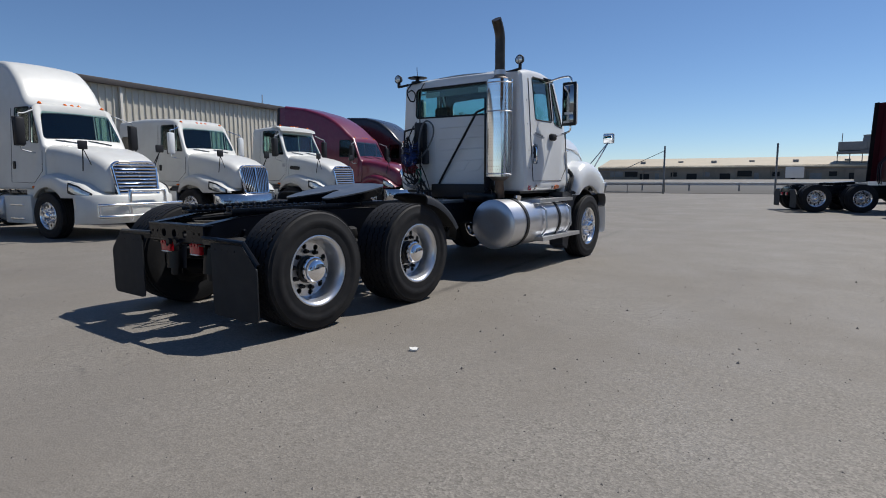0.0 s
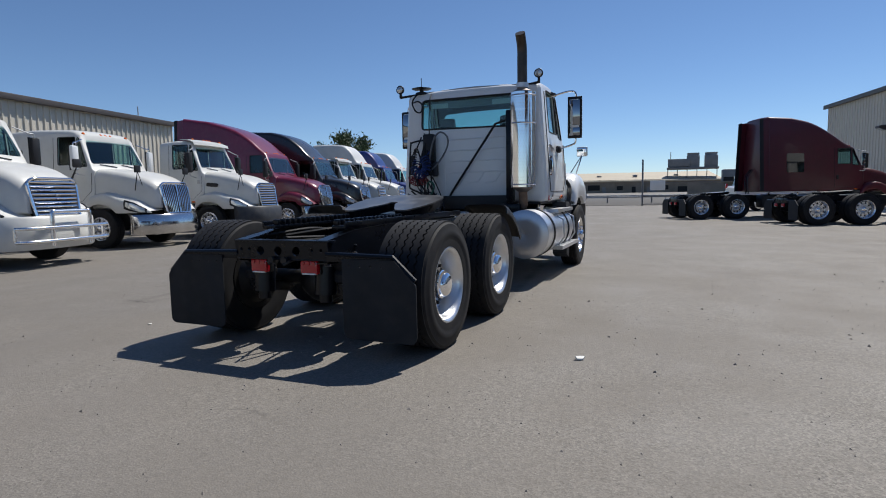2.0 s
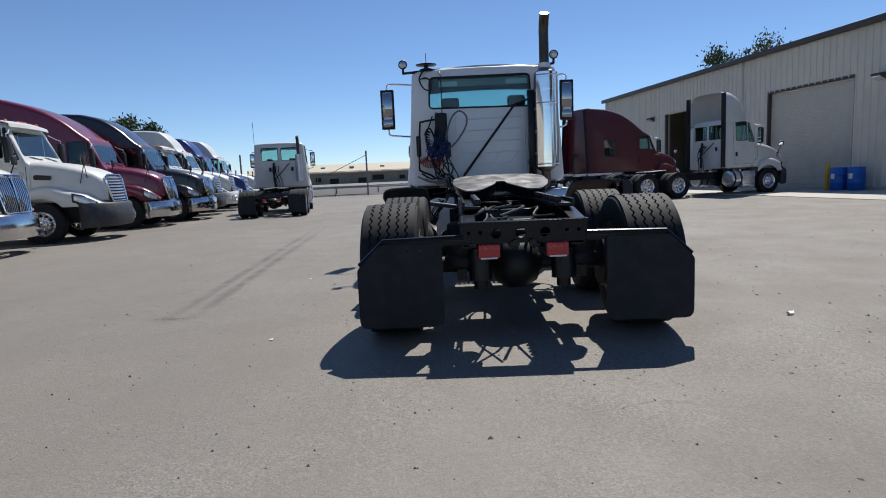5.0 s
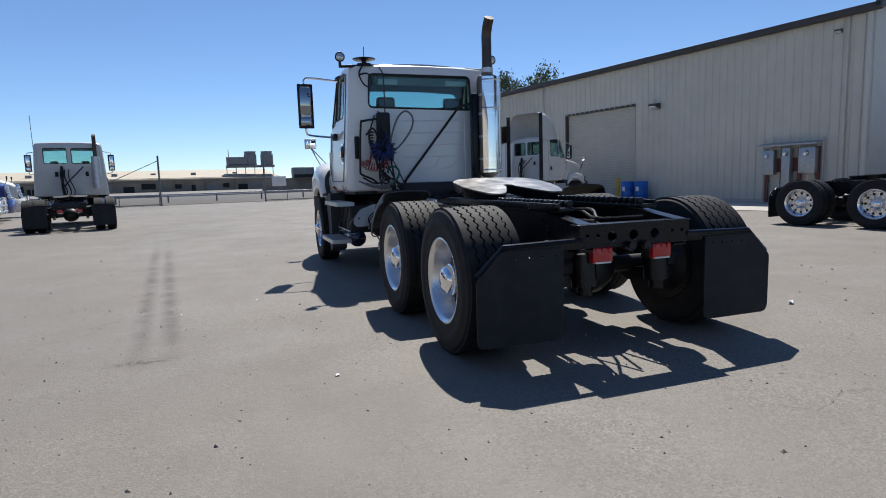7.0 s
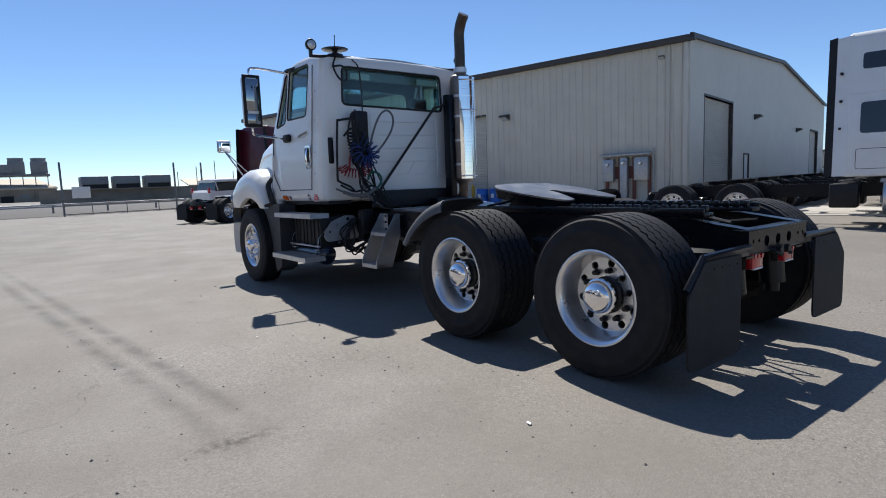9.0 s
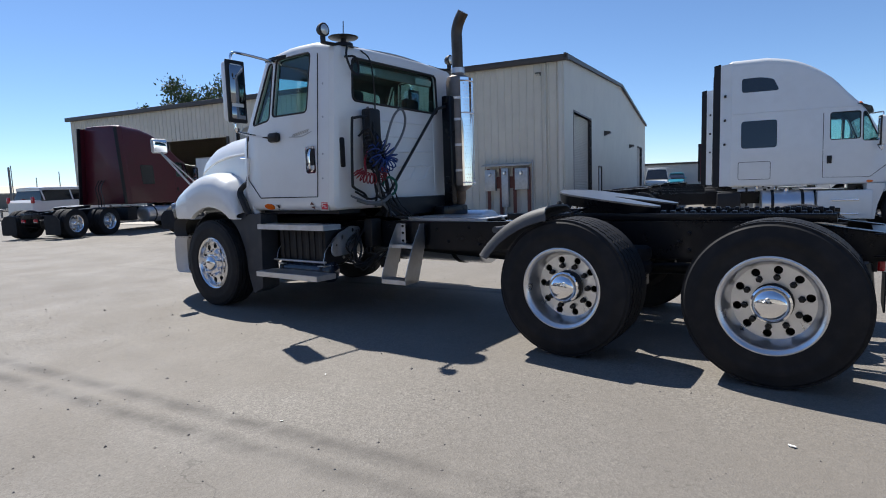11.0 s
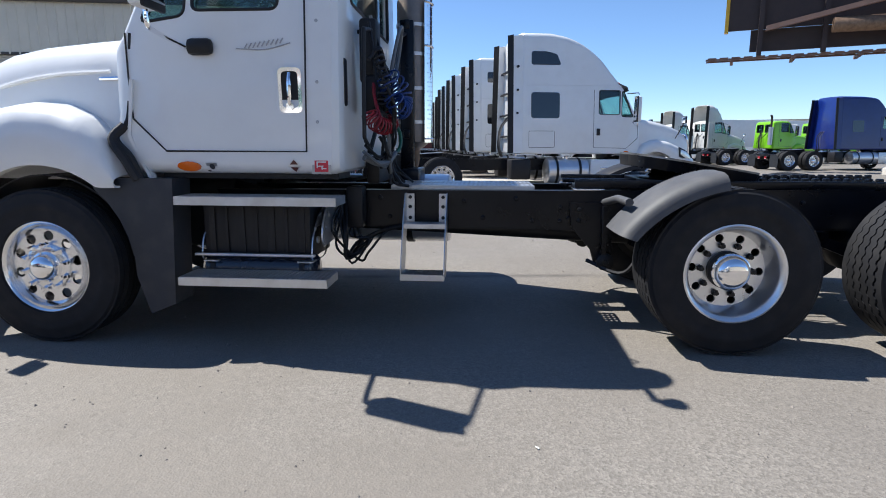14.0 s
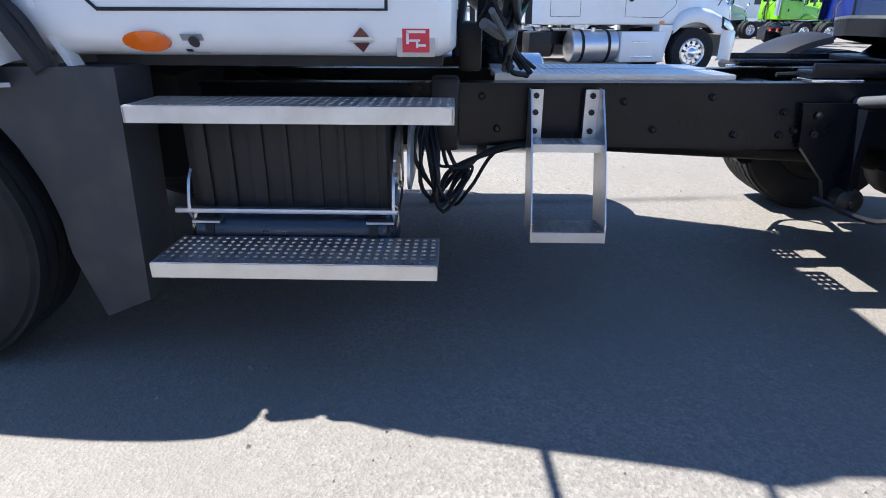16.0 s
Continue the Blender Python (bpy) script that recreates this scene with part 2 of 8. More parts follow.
def lathe(bm, prof, n=48, axis="x", at=(0, 0, 0), close=False):
    """Turns a profile of (along, radius) about an axis."""
    o = Vector(at)
    rings = []
    for x, r in prof:
        ring_ = []
        for k in range(n):
            a = 2 * math.pi * k / n
            c, s = r * math.cos(a), r * math.sin(a)
            q = {"x": (x, c, s), "y": (c, x, -s), "z": (c, s, x)}[axis]
            ring_.append(bm.verts.new(o + Vector(q)))
        rings.append(ring_)
    pairs = list(zip(rings, rings[1:])) + ([(rings[-1], rings[0])] if close else [])
    for a, b in pairs:
        for k in range(n):
            bm.faces.new((a[k], a[(k + 1) % n], b[(k + 1) % n], b[k]))
    if not close:
        for g, f in ((rings[0], False), (rings[-1], True)):
            if prof[0 if g is rings[0] else -1][1] > 1e-4:
                bm.faces.new(g[::-1] if not f else g)


def roundpoly(pts, r, n=4):
    out = []
    k = len(pts)
    for i in range(k):
        p, a, b = Vector(pts[i]), Vector(pts[i - 1]), Vector(pts[(i + 1) % k])
        rr = r[i] if isinstance(r, (list, tuple)) else r
        d1, d2 = (a - p), (b - p)
        l1, l2 = min(rr, d1.length * 0.45), min(rr, d2.length * 0.45)
        s, e = p + d1.normalized() * l1, p + d2.normalized() * l2
        for j in range(n + 1):
            t = j / n
            out.append((1 - t) ** 2 * s + 2 * t * (1 - t) * p + t * t * e)
    return out


def slab(bm, loop, vec):
    """A closed prism: the loop of points, carried along vec."""
    v = Vector(vec)
    a = [bm.verts.new(Vector(p)) for p in loop]
    b = [bm.verts.new(Vector(p) + v) for p in loop]
    n = len(a)
    for i in range(n):
        bm.faces.new((a[i], a[(i + 1) % n], b[(i + 1) % n], b[i]))
    bm.faces.new(a[::-1])
    bm.faces.new(b)


def circle(cx, cy, r, n=12):
    return [(cx + r * math.cos(2 * math.pi * k / n), cy + r * math.sin(2 * math.pi * k / n)) for k in range(n)]


def plate(bm, outer, holes, th, m=None):
    """A flat plate in XY with holes through it, th thick about z = 0, placed by m."""
    cu = bpy.data.curves.new("plate", "CURVE")
    cu.dimensions, cu.fill_mode, cu.extrude = "2D", "BOTH", th / 2
    for loop in [outer] + list(holes):
        sp = cu.splines.new("POLY")
        sp.points.add(len(loop) - 1)
        for q, p in zip(sp.points, loop):
            q.co = (p[0], p[1], 0, 1)
        sp.use_cyclic_u = True
    ob = bpy.data.objects.new("plate", cu)
    me = bpy.data.meshes.new_from_object(ob)
    if m is not None:
        me.transform(m)
    bm.from_mesh(me)
    bpy.data.objects.remove(ob)
    bpy.data.curves.remove(cu)
    bpy.data.meshes.remove(me)


def ring(y, w0, w1, z0, z1, rb, rt, crown=0.0):
    """A rounded section across a body, from the bottom middle round by the right."""
    pts = [(0, z0)]
    for (p, a, b, r) in (((w0, z0), (-w0, z0), (w1, z1), rb), ((w1, z1), (w0, z0), (-w1, z1), rt)):
        p, a, b = Vector(p), Vector(a), Vector(b)
        s, e = p + (a - p).normalized() * r, p + (b - p).normalized() * r
        for j in range(6):
            t = j / 5
            pts.append(tuple((1 - t) ** 2 * s + 2 * t * (1 - t) * p + t * t * e))
    half = pts[1:]
    top = [((w1 - rt) * 0.5, z1), (0, z1), (-(w1 - rt) * 0.5, z1)]
    loop = [pts[0]] + half + top + [(-x, z) for x, z in half[::-1]]
    out = []
    for x, z in loop:
        k = max(0.0, 1 - (x / max(w1, 0.01)) ** 2) * crown if z > (z0 + z1) / 2 else 0
        out.append(Vector((x, y, z + k)))
    return out


def loft(bm, rings, caps=True):
    vs = [[bm.verts.new(p) for p in r] for r in rings]
    n = len(vs[0])
    for a, b in zip(vs, vs[1:]):
        for k in range(n):
            bm.faces.new((a[k], a[(k + 1) % n], b[(k + 1) % n], b[k]))
    if caps:
        bm.faces.new(vs[0][::-1])
        bm.faces.new(vs[-1])


def strip(bm, rows):
    """An open sheet through rows of points."""
    vs = [[bm.verts.new(Vector(p)) for p in r] for r in rows]
    for a, b in zip(vs, vs[1:]):
        for k in range(len(a) - 1):
            bm.faces.new((a[k], a[k + 1], b[k + 1], b[k]))


def thicken(bm, th):
    bmesh.ops.recalc_face_normals(bm, faces=bm.faces)
    bmesh.ops.solidify(bm, geom=bm.faces[:], thickness=th)


def finish(name, bm, material, smooth=38):
    bmesh.ops.recalc_face_normals(bm, faces=bm.faces)
    me = bpy.data.meshes.new(name)
    bm.to_mesh(me)
    bm.free()
    me.materials.append(material)
    if smooth:
        me.polygons.foreach_set("use_smooth", [True] * len(me.polygons))
        me.set_sharp_from_angle(angle=radians(smooth))
    return me


def part(name, bm, material, parent=None, label="", smooth=38, at=None):
    me = bm if isinstance(bm, bpy.types.Mesh) else finish(name, bm, material, smooth)
    ob = new(name, me)
    if parent is not None:
        ob.parent = parent
    if at is not None:
        ob.matrix_basis = at
    return tagged(ob, label)


def thing(name, m, label, category, group="", kind=""):
    return tagged_at(new(name), m, label, category, group, kind)


def tagged_at(ob, m, label, category, group="", kind=""):
    ob.matrix_basis = m
    return tagged(ob, label, category, group, kind)


def solid(name, bm, material, m, label, category, group="", kind="", smooth=38):
    """A thing of one mesh."""
    return tagged_at(part(name, bm, material, smooth=smooth), m, label, category, group, kind)


def cut(bm, cutter, hollow=False):
    """bm minus cutter, both closed; hollow: bm is a shell with a void, whose normals are right already."""
    obs = []
    for b in (bm, cutter):
        if b is cutter or not hollow:
            bmesh.ops.recalc_face_normals(b, faces=b.faces)
        me = bpy.data.meshes.new("tmp")
        b.to_mesh(me)
        b.free()
        obs.append(new("tmp", me))
    md = obs[0].modifiers.new("cut", "BOOLEAN")
    md.operation, md.solver, md.object = "DIFFERENCE", "EXACT", obs[1]
    bpy.context.view_layer.update()
    me = bpy.data.meshes.new_from_object(obs[0].evaluated_get(bpy.context.evaluated_depsgraph_get()))
    out = bmesh.new()
    out.from_mesh(me)
    old = [o.data for o in obs]
    for o in obs:
        bpy.data.objects.remove(o)
    for d in old + [me]:
        bpy.data.meshes.remove(d)
    return out


def lerp(tab, y):
    if y <= tab[0][0]:
        return tab[0][1]
    for (a, p), (b, q) in zip(tab, tab[1:]):
        if y <= b:
            return p + (q - p) * (y - a) / (b - a)
    return tab[-1][1]


# ---- wheels: the meshes are made once, axis along x, outer side at +x ----
def tyre_mesh(name, radius, width, rim, ribs, zig, m=192):
    """One closed skin: sidewalls, shoulders and zigzag tread ribs between real grooves."""
    bm = bmesh.new()
    w, R = width / 2, radius
    e = [-w * 0.9 + 2 * w * 0.9 * i / ribs for i in range(ribs + 1)]
    left = [(-w * 0.78, rim, 0), (-w * 0.95, rim + 0.02, 0), (-w, rim + 0.09, 0), (-w * 0.985, R - 0.085, 0), (-w * 0.94, R - 0.03, 0)]
    tread = []
    for i in range(ribs):
        za, zb = (0 if i == 0 else 1), (0 if i == ribs - 1 else 1)
        drop = 0.004 if i in (0, ribs - 1) else 0.0
        tread += [(e[i] + 0.0065, R - 0.016, za), (e[i] + 0.0065, R - drop, za), (e[i + 1] - 0.0065, R - drop, zb), (e[i + 1] - 0.0065, R - 0.016, zb)]
    right = [(w * 0.94, R - 0.03, 0), (w * 0.97, R - 0.075, 0), (w * 0.985, R - 0.082, 0), (w, R - 0.10, 0), (w * 0.995, rim + 0.10, 0), (w * 0.965, rim + 0.085, 0), (w * 0.97, rim + 0.07, 0), (w * 0.95, rim + 0.02, 0), (w * 0.78, rim, 0)]
    prof = left + tread + right
    rows = []
    for k in range(m):
        t = 2 * math.pi * k / m
        z = zig * (1 if k % 4 in (1, 2) else -1)
        rows.append([bm.verts.new((x + q * z, r * math.cos(t), r * math.sin(t))) for x, r, q in prof])
    c = len(prof)
    for k in range(m):
        p, q = rows[k], rows[(k + 1) % m]
        for j in range(c):
            bm.faces.new((p[j], p[(j + 1) % c], q[(j + 1) % c], q[j]))
    return finish(name, bm, RUBBER, 30)


def rim_mesh(name, r, lip, disc, width, dome, material, holes=10, hole_r=0.026):
    """lip: x of the outer lip; disc: x of the drilled disc."""
    bm = bmesh.new()
    lathe(bm, [(lip - width, r - 0.01), (lip - width, r + 0.012), (lip - width + 0.02, r - 0.012), (lip - 0.03, r - 0.014), (lip - 0.004, r + 0.012), (lip, r + 0.014), (lip + 0.003, r + 0.004), (lip - 0.006, r - 0.012), (lip - 0.03, r - 0.026),
               (disc + 0.05, r - 0.036), (disc + 0.012, r - 0.055), (disc - 0.012, r - 0.058), (disc - 0.03, r - 0.045), (lip - width + 0.02, r - 0.03)], 56, close=True)
    hs = [circle(math.cos(a) * (r - 0.088), math.sin(a) * (r - 0.088), hole_r, 12) for a in (2 * math.pi * k / holes for k in range(holes))]
    plate(bm, circle(0, 0, r - 0.05, 56), hs, 0.018, pose(disc, 0, 0, 0, 90, 0))
    if dome:
        lathe(bm, [(disc, 0.152), (disc + dome * 0.7, 0.148), (disc + dome, 0.13), (disc + dome, 0.09)], 40)
    return finish(name, bm, material, 32)


def hub_mesh(name, out, material, r=0.09):
    bm = bmesh.new()
    lathe(bm, [(out - 0.085, r * 1.0), (out - 0.08, r * 1.1), (out - 0.065, r * 1.1), (out - 0.06, r), (out - 0.04, r * 0.98), (out - 0.02, r * 0.86), (out - 0.007, r * 0.62), (out - 0.001, r * 0.3), (out, 0.0001)], 36)
    return finish(name, bm, material, 40)


def barrel_mesh(name, disc, out, material, body=0.118):
    bm = bmesh.new()
    lathe(bm, [(disc, body), (disc + (out - disc) * 0.30, body), (disc + (out - disc) * 0.36, body * 0.86), (out - 0.07, body * 0.80), (out - 0.07, 0.02)], 32)
    return finish(name, bm, material, 40)


def nuts_mesh(name, disc, r, length, material, n=10):
    bm = bmesh.new()
    for k in range(n):
        a = 2 * math.pi * (k + 0.5) / n
        c = (math.cos(a) * r, math.sin(a) * r)
        cyl(bm, (disc, *c), (disc + 0.018, *c), 0.021, 10)
        cyl(bm, (disc, *c), (disc + length, *c), 0.016, 6)
    return finish(name, bm, material, 25)


def drum_mesh(name):
    bm = bmesh.new()
    lathe(bm, [(-0.30, 0.07), (-0.30, 0.2), (-0.26, 0.215), (-0.21, 0.255), (-0.06, 0.255), (-0.05, 0.2), (-0.05, 0.07)], 32)
    lathe(bm, [(-0.215, 0.10), (-0.215, 0.302), (-0.205, 0.302), (-0.205, 0.10)], 32)
    return finish(name, bm, GREASE)


TY_WIDE = tyre_mesh("tyre", 0.512, 0.44, 0.285, 6, 0.007)
TY_STEER = tyre_mesh("tyre", 0.503, 0.29, 0.285, 5, 0.0015, 96)
TY_DUAL = tyre_mesh("tyre", 0.495, 0.27, 0.285, 4, 0.006, 64)
RM_WIDE = rim_mesh("rim", 0.29, 0.205, 0.045, 0.40, 0, ALUW)
RM_STEER = rim_mesh("rim", 0.29, 0.125, 0.085, 0.25, 0.03, ALU, 10, 0.033)
RM_DUAL = rim_mesh("rim", 0.29, 0.115, -0.02, 0.22, 0, ALU, 10, 0.027)
HB_WIDE = hub_mesh("hub_cap", 0.212, CHROME, 0.104)
HB_STEER = hub_mesh("hub_cap", 0.19, CHROME, 0.085)
HB_DUAL = hub_mesh("hub_cap", 0.10, CHROME, 0.085)
BR_WIDE = barrel_mesh("hub", 0.03, 0.205, GREASE)
BR_STEER = barrel_mesh("hub", 0.09, 0.19, ALU, 0.1)
BR_DUAL = barrel_mesh("hub", -0.03, 0.10, ALUD)
NT_WIDE = nuts_mesh("nut_ring", 0.055, 0.157, 0.045, GREASE)
NT_STEER = nuts_mesh("nut_ring", 0.112, 0.142, 0.05, CHROME)
NT_DUAL = nuts_mesh("nut_ring", -0.01, 0.142, 0.04, ALUD)


def nut_mesh(name, length, material):
    bm = bmesh.new()
    lathe(bm, [(0, 0.021), (0.018, 0.021), (0.018, 0.016), (length, 0.015), (length + 0.002, 0.0001)], 6)
    return finish(name, bm, material, 25)


NUT_C, NUT_D = nut_mesh("lug_nut", 0.05, CHROME), nut_mesh("lug_nut", 0.045, GREASE)
DRUM = drum_mesh("brake_drum")
KINDS = {"wide": (TY_WIDE, RM_WIDE, HB_WIDE, NT_WIDE, BR_WIDE), "steer": (TY_STEER, RM_STEER, HB_STEER, NT_STEER, BR_STEER), "dual": (TY_DUAL, RM_DUAL, HB_DUAL, NT_DUAL, BR_DUAL)}


def wheel(parent, kind, x, y, z, spin=0.0, turn=0.0, split=False):
    """A wheel whose middle lies at x; its outer face looks away from the truck's middle."""
    ty, rm, hb, nt, br = KINDS[kind]
    base = pose(x, y, z, 0, 0, (0 if x > 0 else 180) + turn) @ pose(0, 0, 0, spin)
    w = part("wheel", rm, None, parent, at=base)
    part("tyre", ty, None, w)
    part("hub_cap", hb, None, w, "chrome hub cap")
    part("hub", br, None, w)
    if split:
        disc, r, mesh = (0.112, 0.142, NUT_C) if kind == "steer" else (0.055, 0.157, NUT_D)
        for k in range(10):
            a = 2 * math.pi * (k + 0.5) / 10
            part("lug_nut", mesh, None, w, at=Matrix.Translation((disc, math.cos(a) * r, math.sin(a) * r)))
    else:
        tagged(part("nut_ring", nt, None, w), kind="stuff")
    if kind != "steer":
        part("brake_drum", DRUM, None, w)
    if kind == "dual":
        part("inner_tyre", ty, None, w, at=pose(-0.32, 0, 0))
    return w


# ---- road tractors: y forward from the rear axle, x to the right ----
def side_w(z, w=1.05):
    return w - 0.07 * (z - 1.06)


def cab_shell(root, paint, F, back, roof, base=(-0.56, 1.93), wtop=-0.93, ztop=2.62, w=1.05, z0=1.06, pane=None, rear=(), sides=(), lift=0.0, seats=True, sleeper_glass=(), corner=0.10, rt=0.15, liner=None, rb=0.07):
    """The hollow cab, with its window openings and panes. roof: (y from the front axle, z) from the back to the windscreen's head."""
    pane = pane or GLASS
    fw = lambda z: side_w(z, w)
    line = [(back, roof[0][1] - 0.07, corner), (back + corner * 0.25, roof[0][1] - 0.025, corner * 0.4), (back + corner * 0.8, roof[0][1], 0.0)]
    top = spline([(0, F + y, z) for y, z in roof[1:]] + [(0, F + wtop, ztop)], 3)
    line += [(q.y, q.z, 0.0) for q in top]
    line += [(F + base[0], base[1], 0.0), (F + base[0] + 0.06, base[1] - 0.06, 0.03)]

    def rings(t):
        out = []
        for i, (y, z, inset) in enumerate(line):
            yy = y + (t if i < 3 else -t if i > len(line) - 3 else 0)
            out.append(ring(yy, fw(z0) - inset - t, fw(z) - inset - t, z0 + inset * 0.4 + t, z - t, rb, rt if z > base[1] + 0.1 else 0.08, 0.035))
        return out
    bm = bmesh.new()
    loft(bm, rings(0))
    inner = bmesh.new()
    loft(inner, rings(0.045))
    bm = cut(bm, inner)
    lining, hollow = bmesh.new(), bmesh.new()
    loft(lining, rings(0.047))
    loft(hollow, rings(0.057))
    lining = cut(lining, hollow)
    knife = bmesh.new()
    shapes = [roundpoly(p, 0.05) for p in sides]
    for p in shapes:
        slab(knife, [(-2, F + a, b) for a, b in p], (4, 0, 0))
    rshapes = [roundpoly(p, 0.06) for p in rear]
    for p in rshapes:
        slab(knife, [(a, back - 0.3, b) for a, b in p], (0, 0.5, 0))
    ya, yb = wtop + 0.05, base[0] - 0.05
    ws = roundpoly([(-fw(ztop) + 0.14, ya), (-fw(base[1]) + 0.07, yb), (fw(base[1]) - 0.07, yb), (fw(ztop) - 0.14, ya)], 0.07)
    slab(knife, [(a, F + b, base[1] - 0.09) for a, b in ws], (0, 0, 2.5))
    spare = knife.copy()
    bm = cut(bm, knife, True)
    part("cab_lining", cut(lining, spare, True), liner or LINER, root)
    body = part("cab_shell", bm, paint, root, smooth=30)
    for p in shapes:
        for s in (-1, 1):
            b = bmesh.new()
            slab(b, [(s * (fw(z) - 0.025), F + y, z) for y, z in p], (-s * 0.006, 0, 0))
            g = part("side_window", b, pane, root)
            g.visible_shadow = False
            b = bmesh.new()
            tube(b, [(s * (fw(z) - 0.004), F + y, z) for y, z in p + p[:1]], 0.011, 6)
            part("window_seal", b, PLASTIC, root)
    for p in rshapes:
        b = bmesh.new()
        slab(b, [(x, back + 0.03, z) for x, z in p], (0, 0.006, 0))
        g = part("rear_window", b, pane, root)
        g.visible_shadow = False
        b = bmesh.new()
        tube(b, [(x, back + 0.004, z) for x, z in p + p[:1]], 0.014, 6)
        part("window_seal", b, PLASTIC, root)
    slope = lambda y: base[1] + (ztop - base[1]) * (base[0] - y) / (base[0] - wtop)
    b = bmesh.new()
    slab(b, [(x, F + y, slope(y) + 0.035 * max(0, 1 - x * x) - 0.02) for x, y in ws], (0, -0.003, -0.006))
    g = part("windscreen", b, pane, root)
    g.visible_shadow = False
    for p in sleeper_glass:
        p = roundpoly(p, 0.07)
        for s in (-1, 1):
            b = bmesh.new()
            slab(b, [(s * (fw(z) - 0.01), F + y, z) for y, z in p], (s * 0.014, 0, 0))
            part("sleeper_window", b, GLASSB, root, "dark sleeper window")
    if seats:
        for s in (-1, 1):
            b = bmesh.new()
            box(b, (s * 0.48, F - 1.32, z0 + 0.42), (0.5, 0.5, 0.14), 0.05)
            box(b, (s * 0.48, F - 1.58, z0 + 0.78), (0.5, 0.14, 0.66), 0.06)
            box(b, (s * 0.48, F - 1.60, z0 + 1.17), (0.26, 0.1, 0.18), 0.045)
            box(b, (s * 0.48, F - 1.32, z0 + 0.2), (0.3, 0.3, 0.32), 0.03)
            part("seat", b, SEATM, root, "dark cloth driver seat" if s < 0 else "dark cloth passenger seat")
        b = bmesh.new()
        box(b, (0, F - 0.74, z0 + 0.62), (1.84, 0.34, 0.34), 0.06)
        part("dashboard", b, INTER, root)
        b = bmesh.new()
        pts = [(-0.48 + 0.22 * math.cos(a), F - 1.0 - 0.12 * math.sin(a), z0 + 0.84 + 0.19 * math.sin(a)) for a in (2 * math.pi * k / 20 for k in range(21))]
        tube(b, pts, 0.014, 6)
        tube(b, [(-0.48, F - 0.78, z0 + 0.66), (-0.48, F - 1.0, z0 + 0.84)], 0.025, 8)
        tube(b, [(-0.70, F - 1.0, z0 + 0.84), (-0.26, F - 1.0, z0 + 0.84)], 0.014, 6)
        part("steering_wheel", b, PLASTIC, root)
    return body


GLASSB = mat("blackened_glass", (0.01, 0.011, 0.012), 0.06, var=0.1, coat=0.8)
DOORWIN = [(-1.03, 2.03), (-1.03, 2.57), (-1.57, 2.57), (-1.57, 2.03)]
VENTWIN = [(-0.98, 1.98), (-0.98, 2.55), (-0.93, 2.55), (-0.68, 1.97)]


def hood(root, paint, F, tab, z0=1.0, crown=0.05, rt=0.22):
    """tab: (y from the front axle, half-width, z of the top)."""
    bm = bmesh.new()
    n = 18
    y0, y1 = tab[0][0], tab[-1][0]
    rings = []
    for i in range(n + 1):
        y = y0 + (y1 - y0) * i / n
        w, z = lerp([(a, b) for a, b, c in tab], y), lerp([(a, c) for a, b, c in tab], y)
        rings.append(ring(F + y, w + 0.02, w, z0, z, 0.06, min(rt, w * 0.45, (z - z0) * 0.45), crown))
    loft(bm, rings)
    return part("bonnet", bm, paint, root, smooth=50)


def fender(root, paint, F, s, x=1.15, top=1.49, low=0.97, R=0.62, inner=0.45, nose=1.0, name="front_fender"):
    """The wheel's cover: arched below, domed above, running forward to the lamp."""
    zt = [(-0.50, low + 0.08), (-0.47, low + 0.20), (-0.40, top - 0.21), (-0.28, top - 0.09), (-0.08, top - 0.015), (0.12, top), (0.35, top - 0.04), (0.55, top - 0.12), (0.75 * nose, top - 0.24), (0.90 * nose, top - 0.38), (nose, low + 0.06)]
    xo = [(-0.50, x - 0.02), (-0.40, x), (0.45, x), (0.70 * nose, x - 0.04), (0.85 * nose, x - 0.11), (nose, x - 0.25)]
    rows = []
    n = 40
    for i in range(n + 1):
        y = -0.50 + (nose + 0.50) * i / n
        zl = 0.488 + math.sqrt(max(0.0, R * R - y * y)) if abs(y) < R else 0.0
        zl = max(low, zl)
        t, xx = max(lerp(zt, y), zl + 0.03), lerp(xo, y)
        h = t - zl
        rows.append([(s * u, F + y, z) for u, z in ((xx - 0.06, zl), (xx - 0.008, zl + 0.004), (xx, zl + min(0.03, 0.2 * h)), (xx + 0.008, zl + 0.42 * h), (xx - 0.004, zl + 0.66 * h), (xx - 0.035, zl + 0.82 * h), (xx - 0.10, zl + 0.94 * h), (xx - 0.24, t), (inner, t + 0.015))])
    bm = bmesh.new()
    strip(bm, rows)
    thicken(bm, 0.014)
    return part(name, bm, paint, root, smooth=50)


